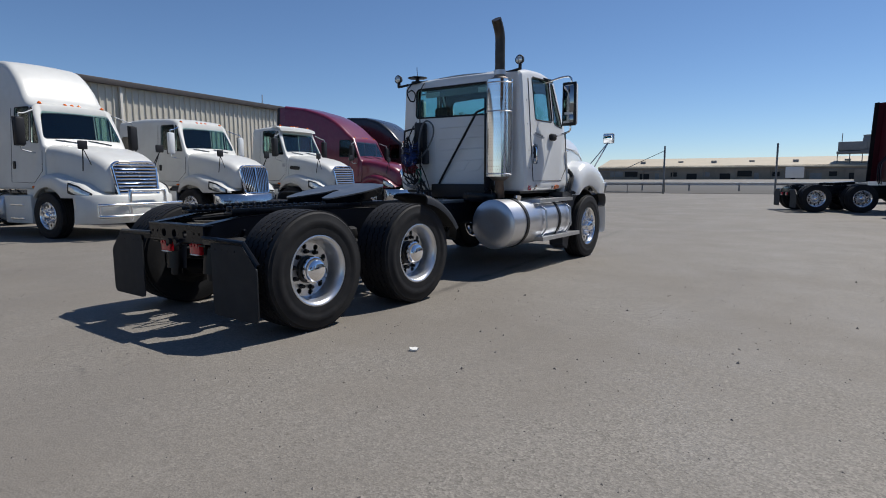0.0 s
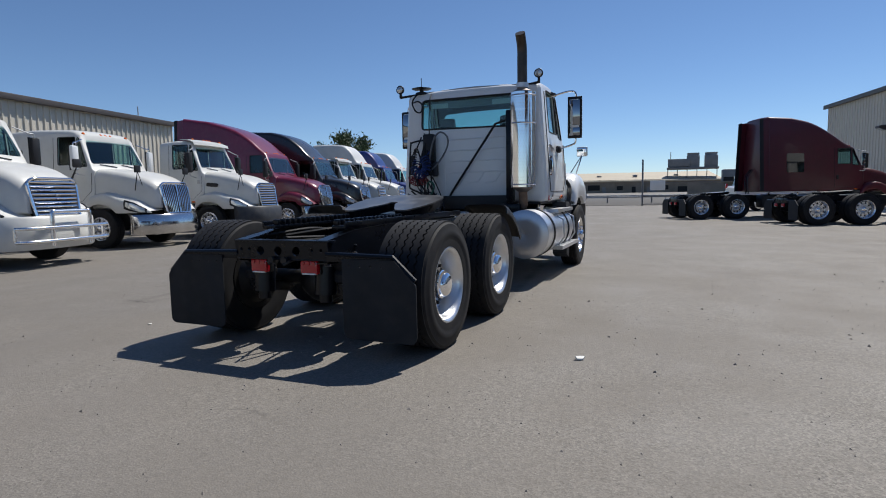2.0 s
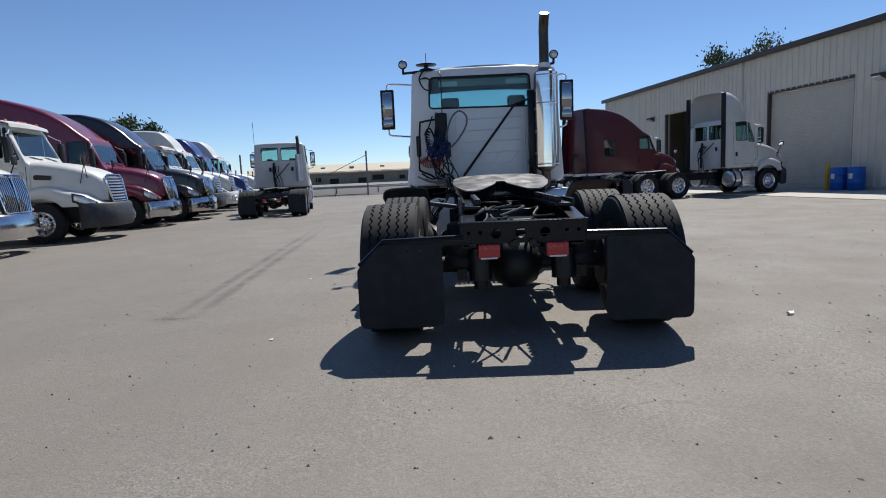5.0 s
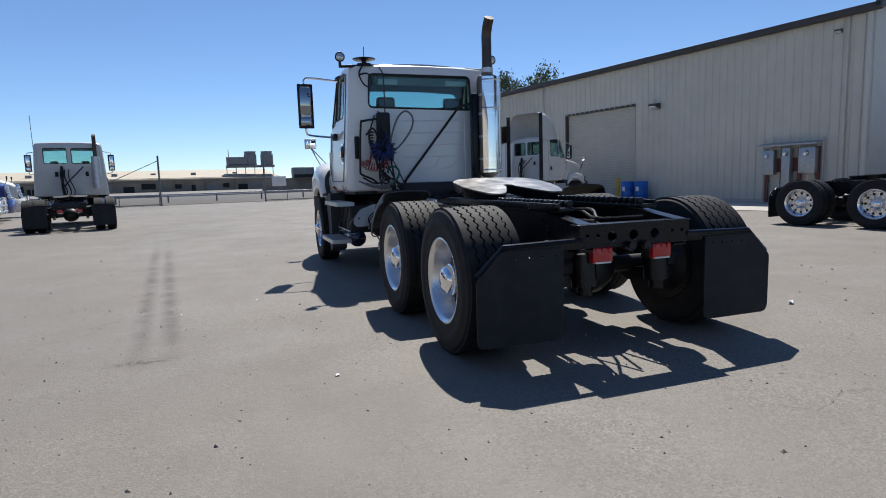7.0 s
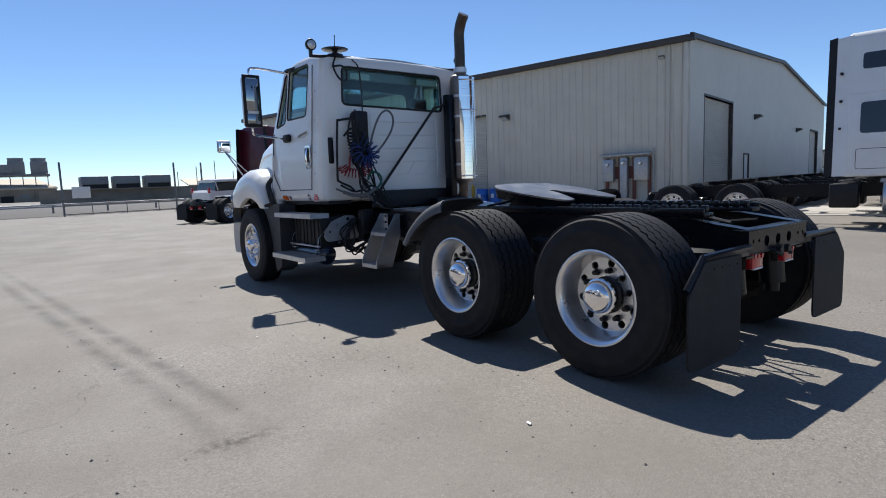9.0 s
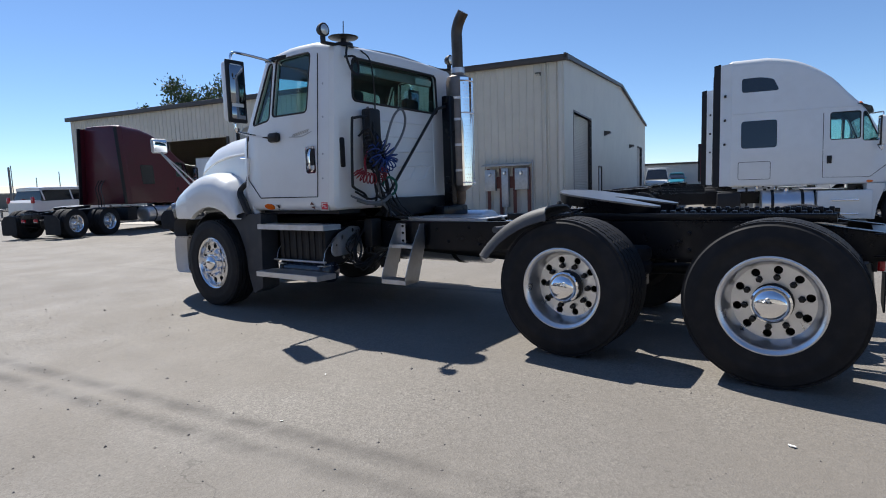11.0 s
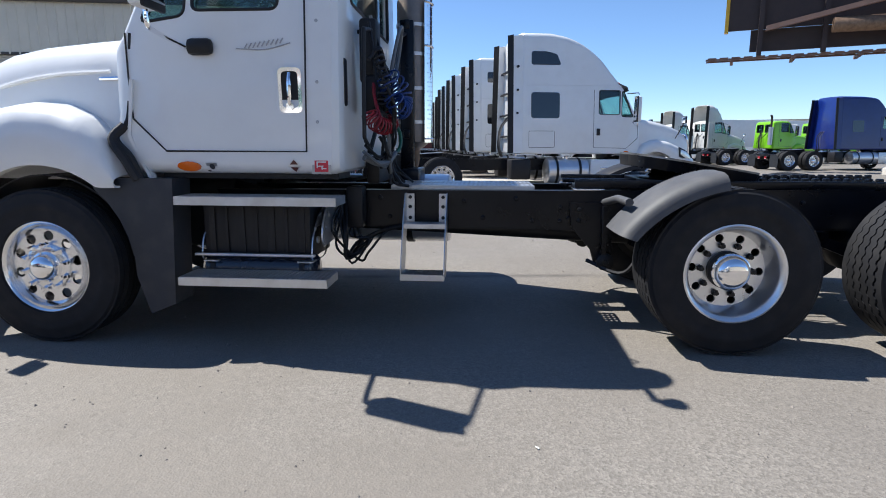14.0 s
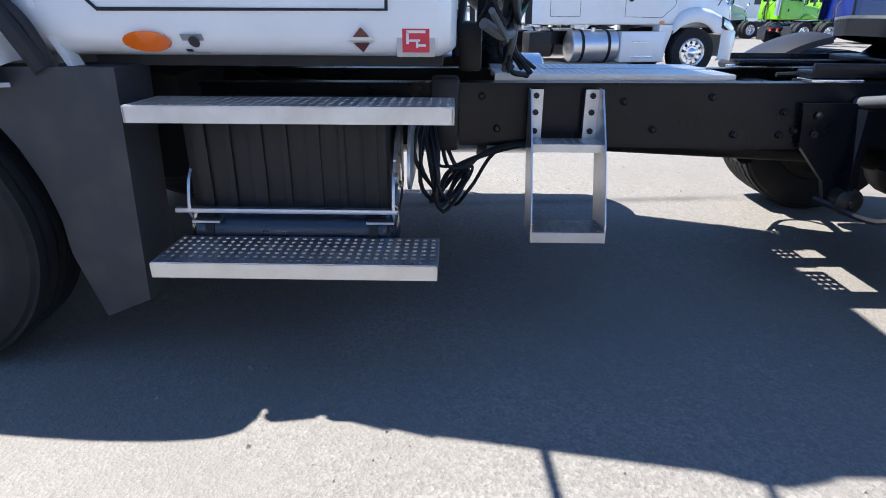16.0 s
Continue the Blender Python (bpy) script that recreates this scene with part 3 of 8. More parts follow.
def fender_lamp(root, F, s, top, low, nose, x=1.15):
    """The large swept headlight that wraps the fender's front corner, in its dark surround."""
    zt = [(0.35, top - 0.04), (0.55, top - 0.12), (0.75 * nose, top - 0.24), (0.90 * nose, top - 0.38), (nose, low + 0.06)]
    xo = [(0.45, x), (0.70 * nose, x - 0.04), (0.85 * nose, x - 0.11), (nose, x - 0.25)]
    for nm, mt, y0, y1, a0, a1, d in (("lamp_surround", PLASTIC, 0.56, 0.955, 0.02, 0.90, 0.006), ("headlight", CLEARL, 0.60, 0.93, 0.12, 0.80, 0.016)):
        rows = []
        for i in range(13):
            f = i / 12
            y = nose * (y0 + (y1 - y0) * f)
            zl, t, xx = low, lerp(zt, y), lerp(xo, y)
            h = max(0.10, t - zl)
            lo, hi = a0 + (0.34 if nm == "headlight" else 0.28) * (1 - f) ** 1.5, a1
            rows.append([(s * (xx + d + 0.008 - 0.035 * max(0, (g - 0.66) / 0.34)), F + y, zl + h * g) for g in (lo, lo + (hi - lo) * 0.33, lo + (hi - lo) * 0.66, hi)])
        bm = bmesh.new()
        strip(bm, rows)
        thicken(bm, 0.02)
        part(nm, bm, mt, root, "clear swept headlight" if nm == "headlight" else "", smooth=50)


def bumper(root, material, F, y=1.28, z=(0.32, 0.80), half=1.16, depth=0.22, wrap=0.55, name="bumper"):
    front, rear = [], []
    for i in range(25):
        x = -half + 2 * half * i / 24
        yy = F + y - wrap * abs(x / half) ** 3.2
        front.append((x, yy))
        rear.append((x * 0.97, yy - depth))
    for e, at_end in ((0, True), (-1, False)):
        x, yy = front[e]
        for k in (1, 2):
            q = (x * (1 - 0.012 * k * k), yy - 0.09 * k)
            front.insert(0, q) if at_end else front.append(q)
    bm = bmesh.new()
    h = z[1] - z[0]
    rows = []
    for k, (dz, out) in enumerate(((0, -0.04), (0.04, 0), (h * 0.45, 0.012), (h - 0.05, 0), (h, -0.05))):
        rows.append([(x, yy + out, z[0] + dz) for x, yy in front])
    strip(bm, rows)
    thicken(bm, 0.05)
    return part(name, bm, material, root, smooth=45)


def mirror(root, s, x, y, z, h=0.62, shell=None, chrome=False, arm_in=(0.93, 2.62, 1.86), F=0, face=None):
    bm = bmesh.new()
    box(bm, (s * x, y, z), (0.20, 0.13, h), 0.045)
    sh = part("mirror_shell", bm, shell or PLASTIC, root, "tall door mirror")
    bm = bmesh.new()
    box(bm, (s * x, y - 0.064, z + 0.07), (0.155, 0.012, h * 0.62), 0.004)
    part("mirror_glass", bm, face or MIRROR, sh)
    bm = bmesh.new()
    box(bm, (s * x, y - 0.045, z), (0.212, 0.03, h + 0.012), 0.012)
    part("bezel", bm, PLASTIC, sh)
    bm = bmesh.new()
    box(bm, (s * x, y - 0.064, z - h * 0.35), (0.155, 0.012, h * 0.2), 0.004)
    part("mirror_glass", bm, face or MIRROR, sh)
    bm = bmesh.new()
    tube(bm, [(s * (arm_in[0] - 0.02), y - 0.12, arm_in[1]), (s * (x - 0.12), y - 0.02, z + h * 0.5 + 0.09), (s * x, y, z + h * 0.5 + 0.07), (s * x, y, z + h * 0.4)], 0.014, 8, 4)
    part("mirror_arm", bm, CHROME if chrome else GALV, root)
    bm = bmesh.new()
    tube(bm, [(s * (arm_in[0] + 0.08), y + 0.0, arm_in[2]), (s * (x - 0.06), y, z - h * 0.5 - 0.1), (s * x, y, z - h * 0.5 - 0.06), (s * x, y, z - h * 0.4)], 0.014, 8, 4)
    part("mirror_arm", bm, CHROME if chrome else GALV, root)


def hood_mirror(root, s, F, x=0.88, y=1.05, z=1.9, foot=(0.86, 0.62, 1.35), arm=PLASTIC, face=MIRROR, flat=True):
    bm = bmesh.new()
    f = Vector((s * foot[0], F + foot[1], foot[2]))
    t = Vector((s * x, F + y, z - 0.06))
    tube(bm, [f, t], 0.012, 6)
    tube(bm, [f + Vector((-s * 0.16, 0.12, 0.02)), t], 0.009, 6)
    part("bonnet_mirror_arm", bm, arm, root)
    bm = bmesh.new()
    box(bm, (s * x, F + y, z), (0.20, 0.05, 0.18), 0.02)
    sh = part("bonnet_mirror", bm, arm, root)
    bm = bmesh.new()
    box(bm, (s * x, F + y - 0.026, z), (0.17, 0.008, 0.15), 0.003)
    part("mirror_glass", bm, face, sh)


def rails(root, F, tandem=1.37, tail=-0.6, top=0.93, mud=True):
    for s in (-1, 1):
        bm = bmesh.new()
        slab(bm, [(s * 0.38, y, z) for y, z in ((tail, 0.68), (tail, top - 0.05), (tail + 0.5, top), (F + 0.55, top - 0.02), (F + 0.55, 0.66), (tandem + 0.7, 0.64), (0.3, 0.66))], (s * 0.05, 0, 0))
        part("frame_rail", bm, CHASSIS, root)
    for y in (tail + 0.03, 0.66, 2.3, 3.4):
        bm = bmesh.new()
        box(bm, (0, y, 0.79), (0.8, 0.09, 0.17), 0.01)
        part("crossmember", bm, CHASSIS, root)


def axle(root, y, z=0.495, half=0.75):
    bm = bmesh.new()
    cyl(bm, (-half, y, z), (half, y, z), 0.065, 16)
    lathe(bm, [(-0.2, 0.06), (-0.16, 0.15), (-0.06, 0.205), (0.06, 0.205), (0.16, 0.15), (0.2, 0.06)], 24, at=(0.0, y, z))
    cyl(bm, (0, y, z), (0, y + 0.34, z + 0.03), 0.09, 16, 0.06)
    part("drive_axle", bm, GREASE, root)
    for s in (-1, 1):
        bm = bmesh.new()
        lathe(bm, [(0.52, 0.09), (0.54, 0.125), (0.60, 0.13), (0.63, 0.11), (0.66, 0.13), (0.73, 0.125), (0.75, 0.09)], 20, "z", (s * 0.43, y - 0.32, 0))
        part("air_spring", bm, RUBBER, root)
        bm = bmesh.new()
        slab(bm, [(s * 0.40, y + a, b) for a, b in ((-0.42, 0.44), (-0.42, 0.52), (0, 0.46), (0.42, 0.60), (0.46, 0.54), (0, 0.36))], (s * 0.07, 0, 0))
        part("trailing_arm", bm, CHASSIS, root)
        bm = bmesh.new()
        lathe(bm, [(0, 0.05), (0.01, 0.085), (0.08, 0.09), (0.10, 0.095), (0.12, 0.09), (0.19, 0.085), (0.2, 0.05)], 18, "y", (s * 0.55, y + 0.12, 0.55))
        part("brake_chamber", bm, CHASSIS, root)


def fifth_wheel(root, y=1.42, z=1.05, tilt=0.0, plate_mat=None, lng=1.0):
    """The coupling plate, with its throat open to the rear, on two brackets."""
    pts = [(-0.47, 0.30), (-0.36, 0.45), (-0.15, 0.52), (0.15, 0.52), (0.36, 0.45), (0.47, 0.30), (0.48, -0.05), (0.44, -0.28), (0.36, -0.50), (0.24, -0.52), (0.16, -0.36), (0.05, -0.10), (0.05, 0.02), (-0.05, 0.02), (-0.05, -0.10), (-0.16, -0.36), (-0.24, -0.52), (-0.36, -0.50), (-0.44, -0.28), (-0.48, -0.05)]
    loop = roundpoly([(a, b * lng) for a, b in pts], 0.05, 3)
    m = pose(0, y, z, tilt)
    bm = bmesh.new()
    plate(bm, loop, [], 0.014, m)
    p = part("coupling_plate", bm, plate_mat or GREASEPL, root, "greasy worn coupling plate")
    bm = bmesh.new()
    for a, b in zip(loop, loop[1:] + loop[:1]):
        if min(a[1], b[1]) < 0.60:
            c = [m @ Vector((a[0], a[1], -0.006)), m @ Vector((b[0], b[1], -0.006)), m @ Vector((b[0] * 0.95, b[1] * 0.96, -0.085)), m @ Vector((a[0] * 0.95, a[1] * 0.96, -0.085))]
            bm.faces.new([bm.verts.new(q) for q in c])
    bmesh.ops.remove_doubles(bm, verts=bm.verts, dist=0.001)
    thicken(bm, 0.012)
    part("plate_skirt", bm, CHASSIS, root)
    for s in (-1, 1):
        bm = bmesh.new()
        slab(bm, [(s * 0.30, y + a, b) for a, b in ((-0.22, 0.97), (0.22, 0.97), (0.08, z - 0.03), (-0.08, z - 0.03))], (s * 0.09, 0, 0))
        cyl(bm, (s * 0.28, y, z - 0.05), (s * 0.42, y, z - 0.05), 0.045, 14)
        part("plate_bracket", bm, CHASSIS, root)
    bm = bmesh.new()
    tube(bm, [(-0.40, y + 0.1, z - 0.07), (-0.66, y + 0.16, z - 0.10), (-0.70, y + 0.12, z - 0.10)], 0.011, 6)
    part("release_handle", bm, CHASSIS, root)
    return p


def flap(root, s, y, x0, x1, zt, zb, material=None, chamfer=0.17):
    """A mud flap, its outer upper corner cut away, under its hanger."""
    bm = bmesh.new()
    loop = roundpoly([(x0, zt), (x1 - chamfer, zt), (x1, zt - chamfer), (x1, zb), (x0, zb)], [0.01, 0.02, 0.02, 0.06, 0.06], 3)
    plate(bm, [(s * a, b) for a, b in loop], [circle(s * (x0 + 0.06 + 0.09 * k), zt - 0.05, 0.007, 8) for k in range(4)], 0.012, pose(0, y, 0, 90, 0, 0))
    return part("mud_flap", bm, material or FLAP, root, "black rubber mud flap", smooth=20)


def tail_light(root, x, y, z):
    bm = bmesh.new()
    box(bm, (x, y, z), (0.155, 0.05, 0.105), 0.012)
    t = part("tail_light", bm, REDLENS, root, "square red tail light")
    bm = bmesh.new()
    box(bm, (x, y + 0.04, z), (0.165, 0.05, 0.115), 0.01)
    part("lamp_housing", bm, PLASTIC, t)
    bm = bmesh.new()
    box(bm, (x, y - 0.012, z - 0.05), (0.12, 0.035, 0.012), 0.003)
    part("plate_lamp", bm, WHITEPL, t)
    for k in range(3):
        bm = bmesh.new()
        cyl(bm, (x + (k - 1) * 0.05, y - 0.02, z + 0.03), (x + (k - 1) * 0.05, y - 0.031, z + 0.03), 0.016, 10)
        part("reflector", bm, REDLENS, t)


def tank(root, s, y0, y1, x=0.93, z=0.64, r=0.32, straps=2):
    bm = bmesh.new()
    lathe(bm, [(y0 + 0.02, 0.0001), (y0, r * 0.5), (y0 + 0.004, r * 0.93), (y0 + 0.02, r), (y1 - 0.02, r), (y1 - 0.004, r * 0.93), (y1, r * 0.5), (y1 - 0.02, 0.0001)], 48, "y", (s * x, 0, z))
    t = part("fuel_tank", bm, TANKM, root, "cylindrical aluminium fuel tank")
    for k in range(straps):
        y = y0 + (y1 - y0) * (0.22 + 0.56 * k / max(1, straps - 1))
        bm = bmesh.new()
        lathe(bm, [(y - 0.03, r + 0.002), (y - 0.03, r + 0.012), (y + 0.03, r + 0.012), (y + 0.03, r + 0.002)], 48, "y", (s * x, 0, z), close=True)
        part("tank_strap", bm, PLASTIC if k else PLASTIC, t)
    bm = bmesh.new()
    cyl(bm, (s * (x + 0.08), y0 + 0.5, z + r - 0.03), (s * (x + 0.1), y0 + 0.5, z + r + 0.05), 0.05, 16)
    part("filler_cap", bm, CHROME, t)
    return t


def step_board(root, s, x0, x1, y0, y1, z, deep=0.045, material=None):
    """An aluminium tread with holes through it and a folded front edge."""
    holes = []
    ny, nx = int((y1 - y0) / 0.030), int((x1 - x0) / 0.034)
    for i in range(ny):
        for j in range(nx):
            holes.append(circle(x0 + (x1 - x0) * (j + 0.7) / (nx + 0.4), y0 + (y1 - y0) * (i + 0.5) / ny, 0.0085, 6))
    bm = bmesh.new()
    plate(bm, [(x0, y0), (x1, y0), (x1, y1), (x0, y1)], holes, 0.006, pose(0, 0, z) @ Matrix.Diagonal((s, 1, 1, 1)))
    box(bm, (s * x1, (y0 + y1) / 2, z - deep / 2), (0.006, y1 - y0, deep), 0.0)
    box(bm, (s * x0, (y0 + y1) / 2, z - deep / 2), (0.006, y1 - y0, deep), 0.0)
    for y in (y0, y1):
        box(bm, (s * (x0 + x1) / 2, y, z - deep / 2), (x1 - x0 + 0.006, 0.006, deep), 0.0)
    return part("step", bm, material or ALUD, root, "perforated aluminium step", smooth=20)


def quarter_fender(root, s, y=1.36, R=0.60, lo=20, hi=74, x0=0.74, x1=1.22, material=None, fwd=1):
    rows = []
    n = 14
    for i in range(n + 1):
        a = radians(lo + (hi - lo) * i / n)
        r = R + 0.12 * (1 - i / n) ** 2
        rows.append([(s * u, y + fwd * (r + d) * math.cos(a), 0.49 + (r + d) * math.sin(a)) for u, d in ((x0, -0.04), (x0 + 0.012, -0.006), (x0 + 0.05, 0.012), ((x0 + x1) / 2, 0.02), (x1 - 0.08, 0.012), (x1 - 0.03, -0.004), (x1 - 0.006, -0.035), (x1, -0.09))])
    bm = bmesh.new()
    strip(bm, rows)
    thicken(bm, 0.012)
    return part("quarter_fender", bm, material or PLASTIC, root, "curved plastic quarter fender")


def grille(root, F, style, y=0.80, w=0.52, z=(0.88, 1.50), lean=0.14, bars=11):
    bm = bmesh.new()
    box(bm, (0, F + y - 0.06, (z[0] + z[1]) / 2), (2 * w, 0.06, z[1] - z[0]), 0.02, Euler((lean, 0, 0)).to_matrix())
    part("grille_back", bm, SEAM, root)
    h = z[1] - z[0]
    yy = lambda q: F + y - lean * (q - (z[0] + z[1]) / 2)
    for k in range(bars):
        bm = bmesh.new()
        if style == "h":
            q = z[0] + h * (k + 0.5) / bars
            ww = w * (0.86 + 0.14 * (k / bars))
            tube(bm, [(-ww, yy(q) - 0.05, q), (-ww * 0.6, yy(q), q), (0, yy(q) + 0.02, q), (ww * 0.6, yy(q), q), (ww, yy(q) - 0.05, q)], h / bars * 0.3, 6, 3)
        else:
            x = -w + 2 * w * (k + 0.5) / bars
            tube(bm, [(x * 0.88, yy(z[0]) - 0.02, z[0]), (x, yy((z[0] + z[1]) / 2), (z[0] + z[1]) / 2), (x, yy(z[1]) - 0.03, z[1])], w / bars * 0.42, 6, 3)
        part("grille_bar", bm, CHROME, root)
    if style != "h":
        bm = bmesh.new()
        tube(bm, [(0, yy(z[0]), z[0]), (0, yy(z[1]) + 0.01, z[1])], 0.02, 6)
        part("centre_bar", bm, CHROME, root)
    bm = bmesh.new()
    lp = roundpoly([(-w * 0.9, z[0]), (-w * 1.04, z[1] - 0.05), (-w * 0.8, z[1] + 0.03), (w * 0.8, z[1] + 0.03), (w * 1.04, z[1] - 0.05), (w * 0.9, z[0])], 0.06, 3)
    tube(bm, [(a, yy(b) - 0.05 * (a / w) ** 2, b) for a, b in lp + lp[:1]], 0.03, 8)
    part("grille_surround", bm, CHROME, root)


def headlight(root, s, F, x=0.90, y=0.86, z=1.10, w=0.46, h=0.22, lens=None):
    m = pose(s * x, F + y, z, 0, 0, s * -46) @ pose(0, 0, 0, 78)
    lp = roundpoly([(-w / 2 * 1.0, -h / 2), (w / 2, -h / 2), (w / 2, h / 2 * 0.7), (-w / 2, h / 2 * 1.1)] if s > 0 else [(-w / 2, -h / 2), (w / 2, -h / 2), (w / 2, h / 2 * 1.1), (-w / 2, h / 2 * 0.7)], 0.07, 4)
    bm = bmesh.new()
    rows = []
    for k, d in ((1.0, 0.0), (0.97, 0.025), (0.8, 0.05), (0.4, 0.062), (0.02, 0.065)):
        rows.append([m @ Vector((a * k, b * k, d)) for a, b in lp + lp[:1]])
    strip(bm, rows)
    slab(bm, [m @ Vector((a, b, 0)) for a, b in lp], m.to_3x3() @ Vector((0, 0, -0.12)))
    part("headlight", bm, lens or HEADL, root, "clear headlight")


def stack(root, x, y, z0, z1, top, r=0.14, shield=True):
    bm = bmesh.new()
    cyl(bm, (x, y, z0), (x, y, z1), r, 24)
    part("muffler", bm, ALUD if shield else STACK, root)
    bm = bmesh.new()
    tube(bm, [(x, y, z1), (x, y, top - 0.25), (x, y - 0.02, top - 0.1), (x, y - 0.09, top)], 0.065, 14, 4)
    part("exhaust_pipe", bm, STACK, root)


def tractor(name, label, m, paint, F=5.65, sleeper=0.0, roof=None, grill="h", dark=None, bump=None, rear=None, wheels="dual", stackx=None, bull=False, fairing=None, sleeper_glass=(), w=1.05, group="", front=True, tandem=1.37, extender=False, visor=False, ztop=2.78, hoodtab=None, light=False, lift=0.0, chassis_skirt=False, mirror_chrome=False, style="aero", rungs=False, drip=0.0, sb=0.28, vent=False):
    """A parked road tractor, simpler than the main one. light: too far off for running gear to show."""
    root = thing(name, m, label, "truck", group)
    back, Fa = F - 2.08 - sleeper, F - sb
    dz = ztop - 2.62
    roof = roof or [(-2.08 - sleeper, 2.66 + dz), (-1.5, 2.70 + dz), (-1.1, 2.68 + dz)]
    sides = [[(y, z + dz * (z > 2.2) + (0.10 if z < 2.2 else 0.0) * (dz > 0.1)) for y, z in q] for q in (DOORWIN, VENTWIN)]
    base = (-0.56, 1.93 + dz * 0.35)
    if sleeper:
        rear = ()
    elif rear is None:
        zr = (2.02 + dz * 0.7, 2.50 + dz * 0.9)
        rear = [[(x0, zr[0]), (x1, zr[0]), (x1, zr[1]), (x0, zr[1])] for x0, x1 in ((-0.76, -0.07), (0.07, 0.76))]
        for x in (-0.42, 0.50):
            bm = bmesh.new()
            box(bm, (x, back - 0.018, 1.84), (0.10, 0.03, 0.17), 0.012)
            for k in range(4):
                box(bm, (x, back - 0.036, 1.785 + 0.037 * k), (0.08, 0.012, 0.014), 0.003)
            part("cab_vent", bm, PLASTIC, root, "black pressure vent")
        bm = bmesh.new()
        tube(bm, [(0.40, back - 0.05, 2.10), (-0.12, back - 0.30, 1.52), (-0.2, back - 0.34, 1.40)], 0.02, 6)
        part("hose_prop", bm, PLASTIC, root, "black hose support arm")
        bm = bmesh.new()
        tube(bm, [(-0.26, back - 0.05, 2.12), (-0.25, back - 0.09, 1.9), (-0.27, back - 0.10, 1.5), (-0.24, back - 0.12, 1.1)], 0.045, 8, 4)
        part("coiled_hose", bm, FLAP, root, "bundle of hanging black coiled hose")
    cab_shell(root, paint, F, back, roof, base=base, ztop=ztop, w=w, rear=rear, sides=sides, sleeper_glass=sleeper_glass, seats=not light)
    # door seam, handle
    for s in (-1, 1):
        bm = bmesh.new()
        tube(bm, [(s * side_w(z, w), F + y, z) for y, z in ((-1.7, ztop - 0.05), (-1.7, 1.22), (-0.85, 1.2), (-0.56, 1.45), (-0.56, 1.9))], 0.006, 4)
        part("door_seam", bm, SEAM, root)
        bm = bmesh.new()
        box(bm, (s * (side_w(1.6, w) + 0.008), F - 1.58, 1.6), (0.03, 0.09, 0.17), 0.012)
        part("door_handle", bm, PLASTIC, root, "black door handle")
        if not light:
            bm = bmesh.new()
            slab(bm, [(s * (side_w(1.1, w) - 0.0), F - 0.85 + 0.06 * math.cos(a), 1.11 + 0.028 * math.sin(a)) for a in (2 * math.pi * k / 12 for k in range(12))], (s * 0.02, 0, 0))
            part("side_marker", bm, AMBER, root, "amber marker lamp")
        if drip:
            bm = bmesh.new()
            tube(bm, [(s * side_w(drip, w), back + 0.1, drip), (s * side_w(drip, w), F - 1.75, drip + 0.01), (s * side_w(drip, w), F - 1.0, drip)], 0.008, 5)
            part("drip_rail", bm, paint, root)
            bm = bmesh.new()
            q = roundpoly([(-3.35, 1.22), (-2.7, 1.22), (-2.7, 1.62), (-3.35, 1.62)], 0.04)
            tube(bm, [(s * side_w(b, w), F + a, b) for a, b in q + q[:1]], 0.005, 4)
            part("locker_seam", bm, SEAM, root)
    top = base[1]
    if style == "aero":
        tab = hoodtab or [(-0.60, side_w(1.9, w) - 0.03, top - 0.02), (-0.2, 0.94, top - 0.06), (0.2, 0.86, top - 0.13), (0.5, 0.79, top - 0.21), (0.8, 0.71, top - 0.33), (0.98, 0.64, top - 0.46), (1.06, 0.57, top - 0.62)]
    else:
        tab = hoodtab or [(-0.60, 0.88, top - 0.02), (0.3, 0.76, top - 0.12), (1.0, 0.62, top - 0.26), (1.08, 0.54, top - 0.36)]
    hood(root, paint, F, tab)
    for s in (-1, 1):
        fender(root, paint, Fa, s, top=1.42 if style == "aero" else 1.40, low=0.88, nose=1.0 + sb)
        if style == "aero":
            fender_lamp(root, Fa, s, 1.42, 0.88, 1.0 + sb)
        if vent:
            bm = bmesh.new()
            slab(bm, [(s * 0.95, F + y, z) for y, z in roundpoly([(-0.44, 1.58), (-0.06, 1.55), (-0.02, 1.66), (-0.42, 1.70)], 0.05)], (s * 0.02, 0, 0))
            part("bonnet_vent", bm, PLASTIC, root, "black bonnet side vent")
            bm = bmesh.new()
            box(bm, (s * (side_w(1.7, w) + 0.004), F - 0.66, 1.72), (0.012, 0.10, 0.11), 0.004)
            part("side_badge", bm, GALV, root)
        bm = bmesh.new()
        slab(bm, [(s * 1.08, Fa + y, z) for y, z in ((-0.80, 1.06), (-0.48, 1.06), (-0.50, 0.92), (-0.60, 0.60), (-0.64, 0.30), (-0.80, 0.30))], (-s * 0.3, 0, 0))
        part("splash_panel", bm, paint if chassis_skirt else DARKPLAS, root)
    gy = 1.13 if style == "aero" else 1.14
    grille(root, F, grill, y=gy, z=(0.86, top - 0.42) if style == "aero" else (0.86, top - 0.34), lean=0.16 if style == "aero" else 0.05, bars=10 if grill == "h" else 15)
    for s in (-1, 1) if style != "aero" else ():
        headlight(root, s, F)
    bumper(root, bump or paint, F, z=(0.34, 0.84) if bump is CHROMEB else (0.34, 0.95))
    if dark:
        bumper(root, dark, F, y=1.292, z=(0.30, 0.52), half=1.17, name="bumper_skirt")
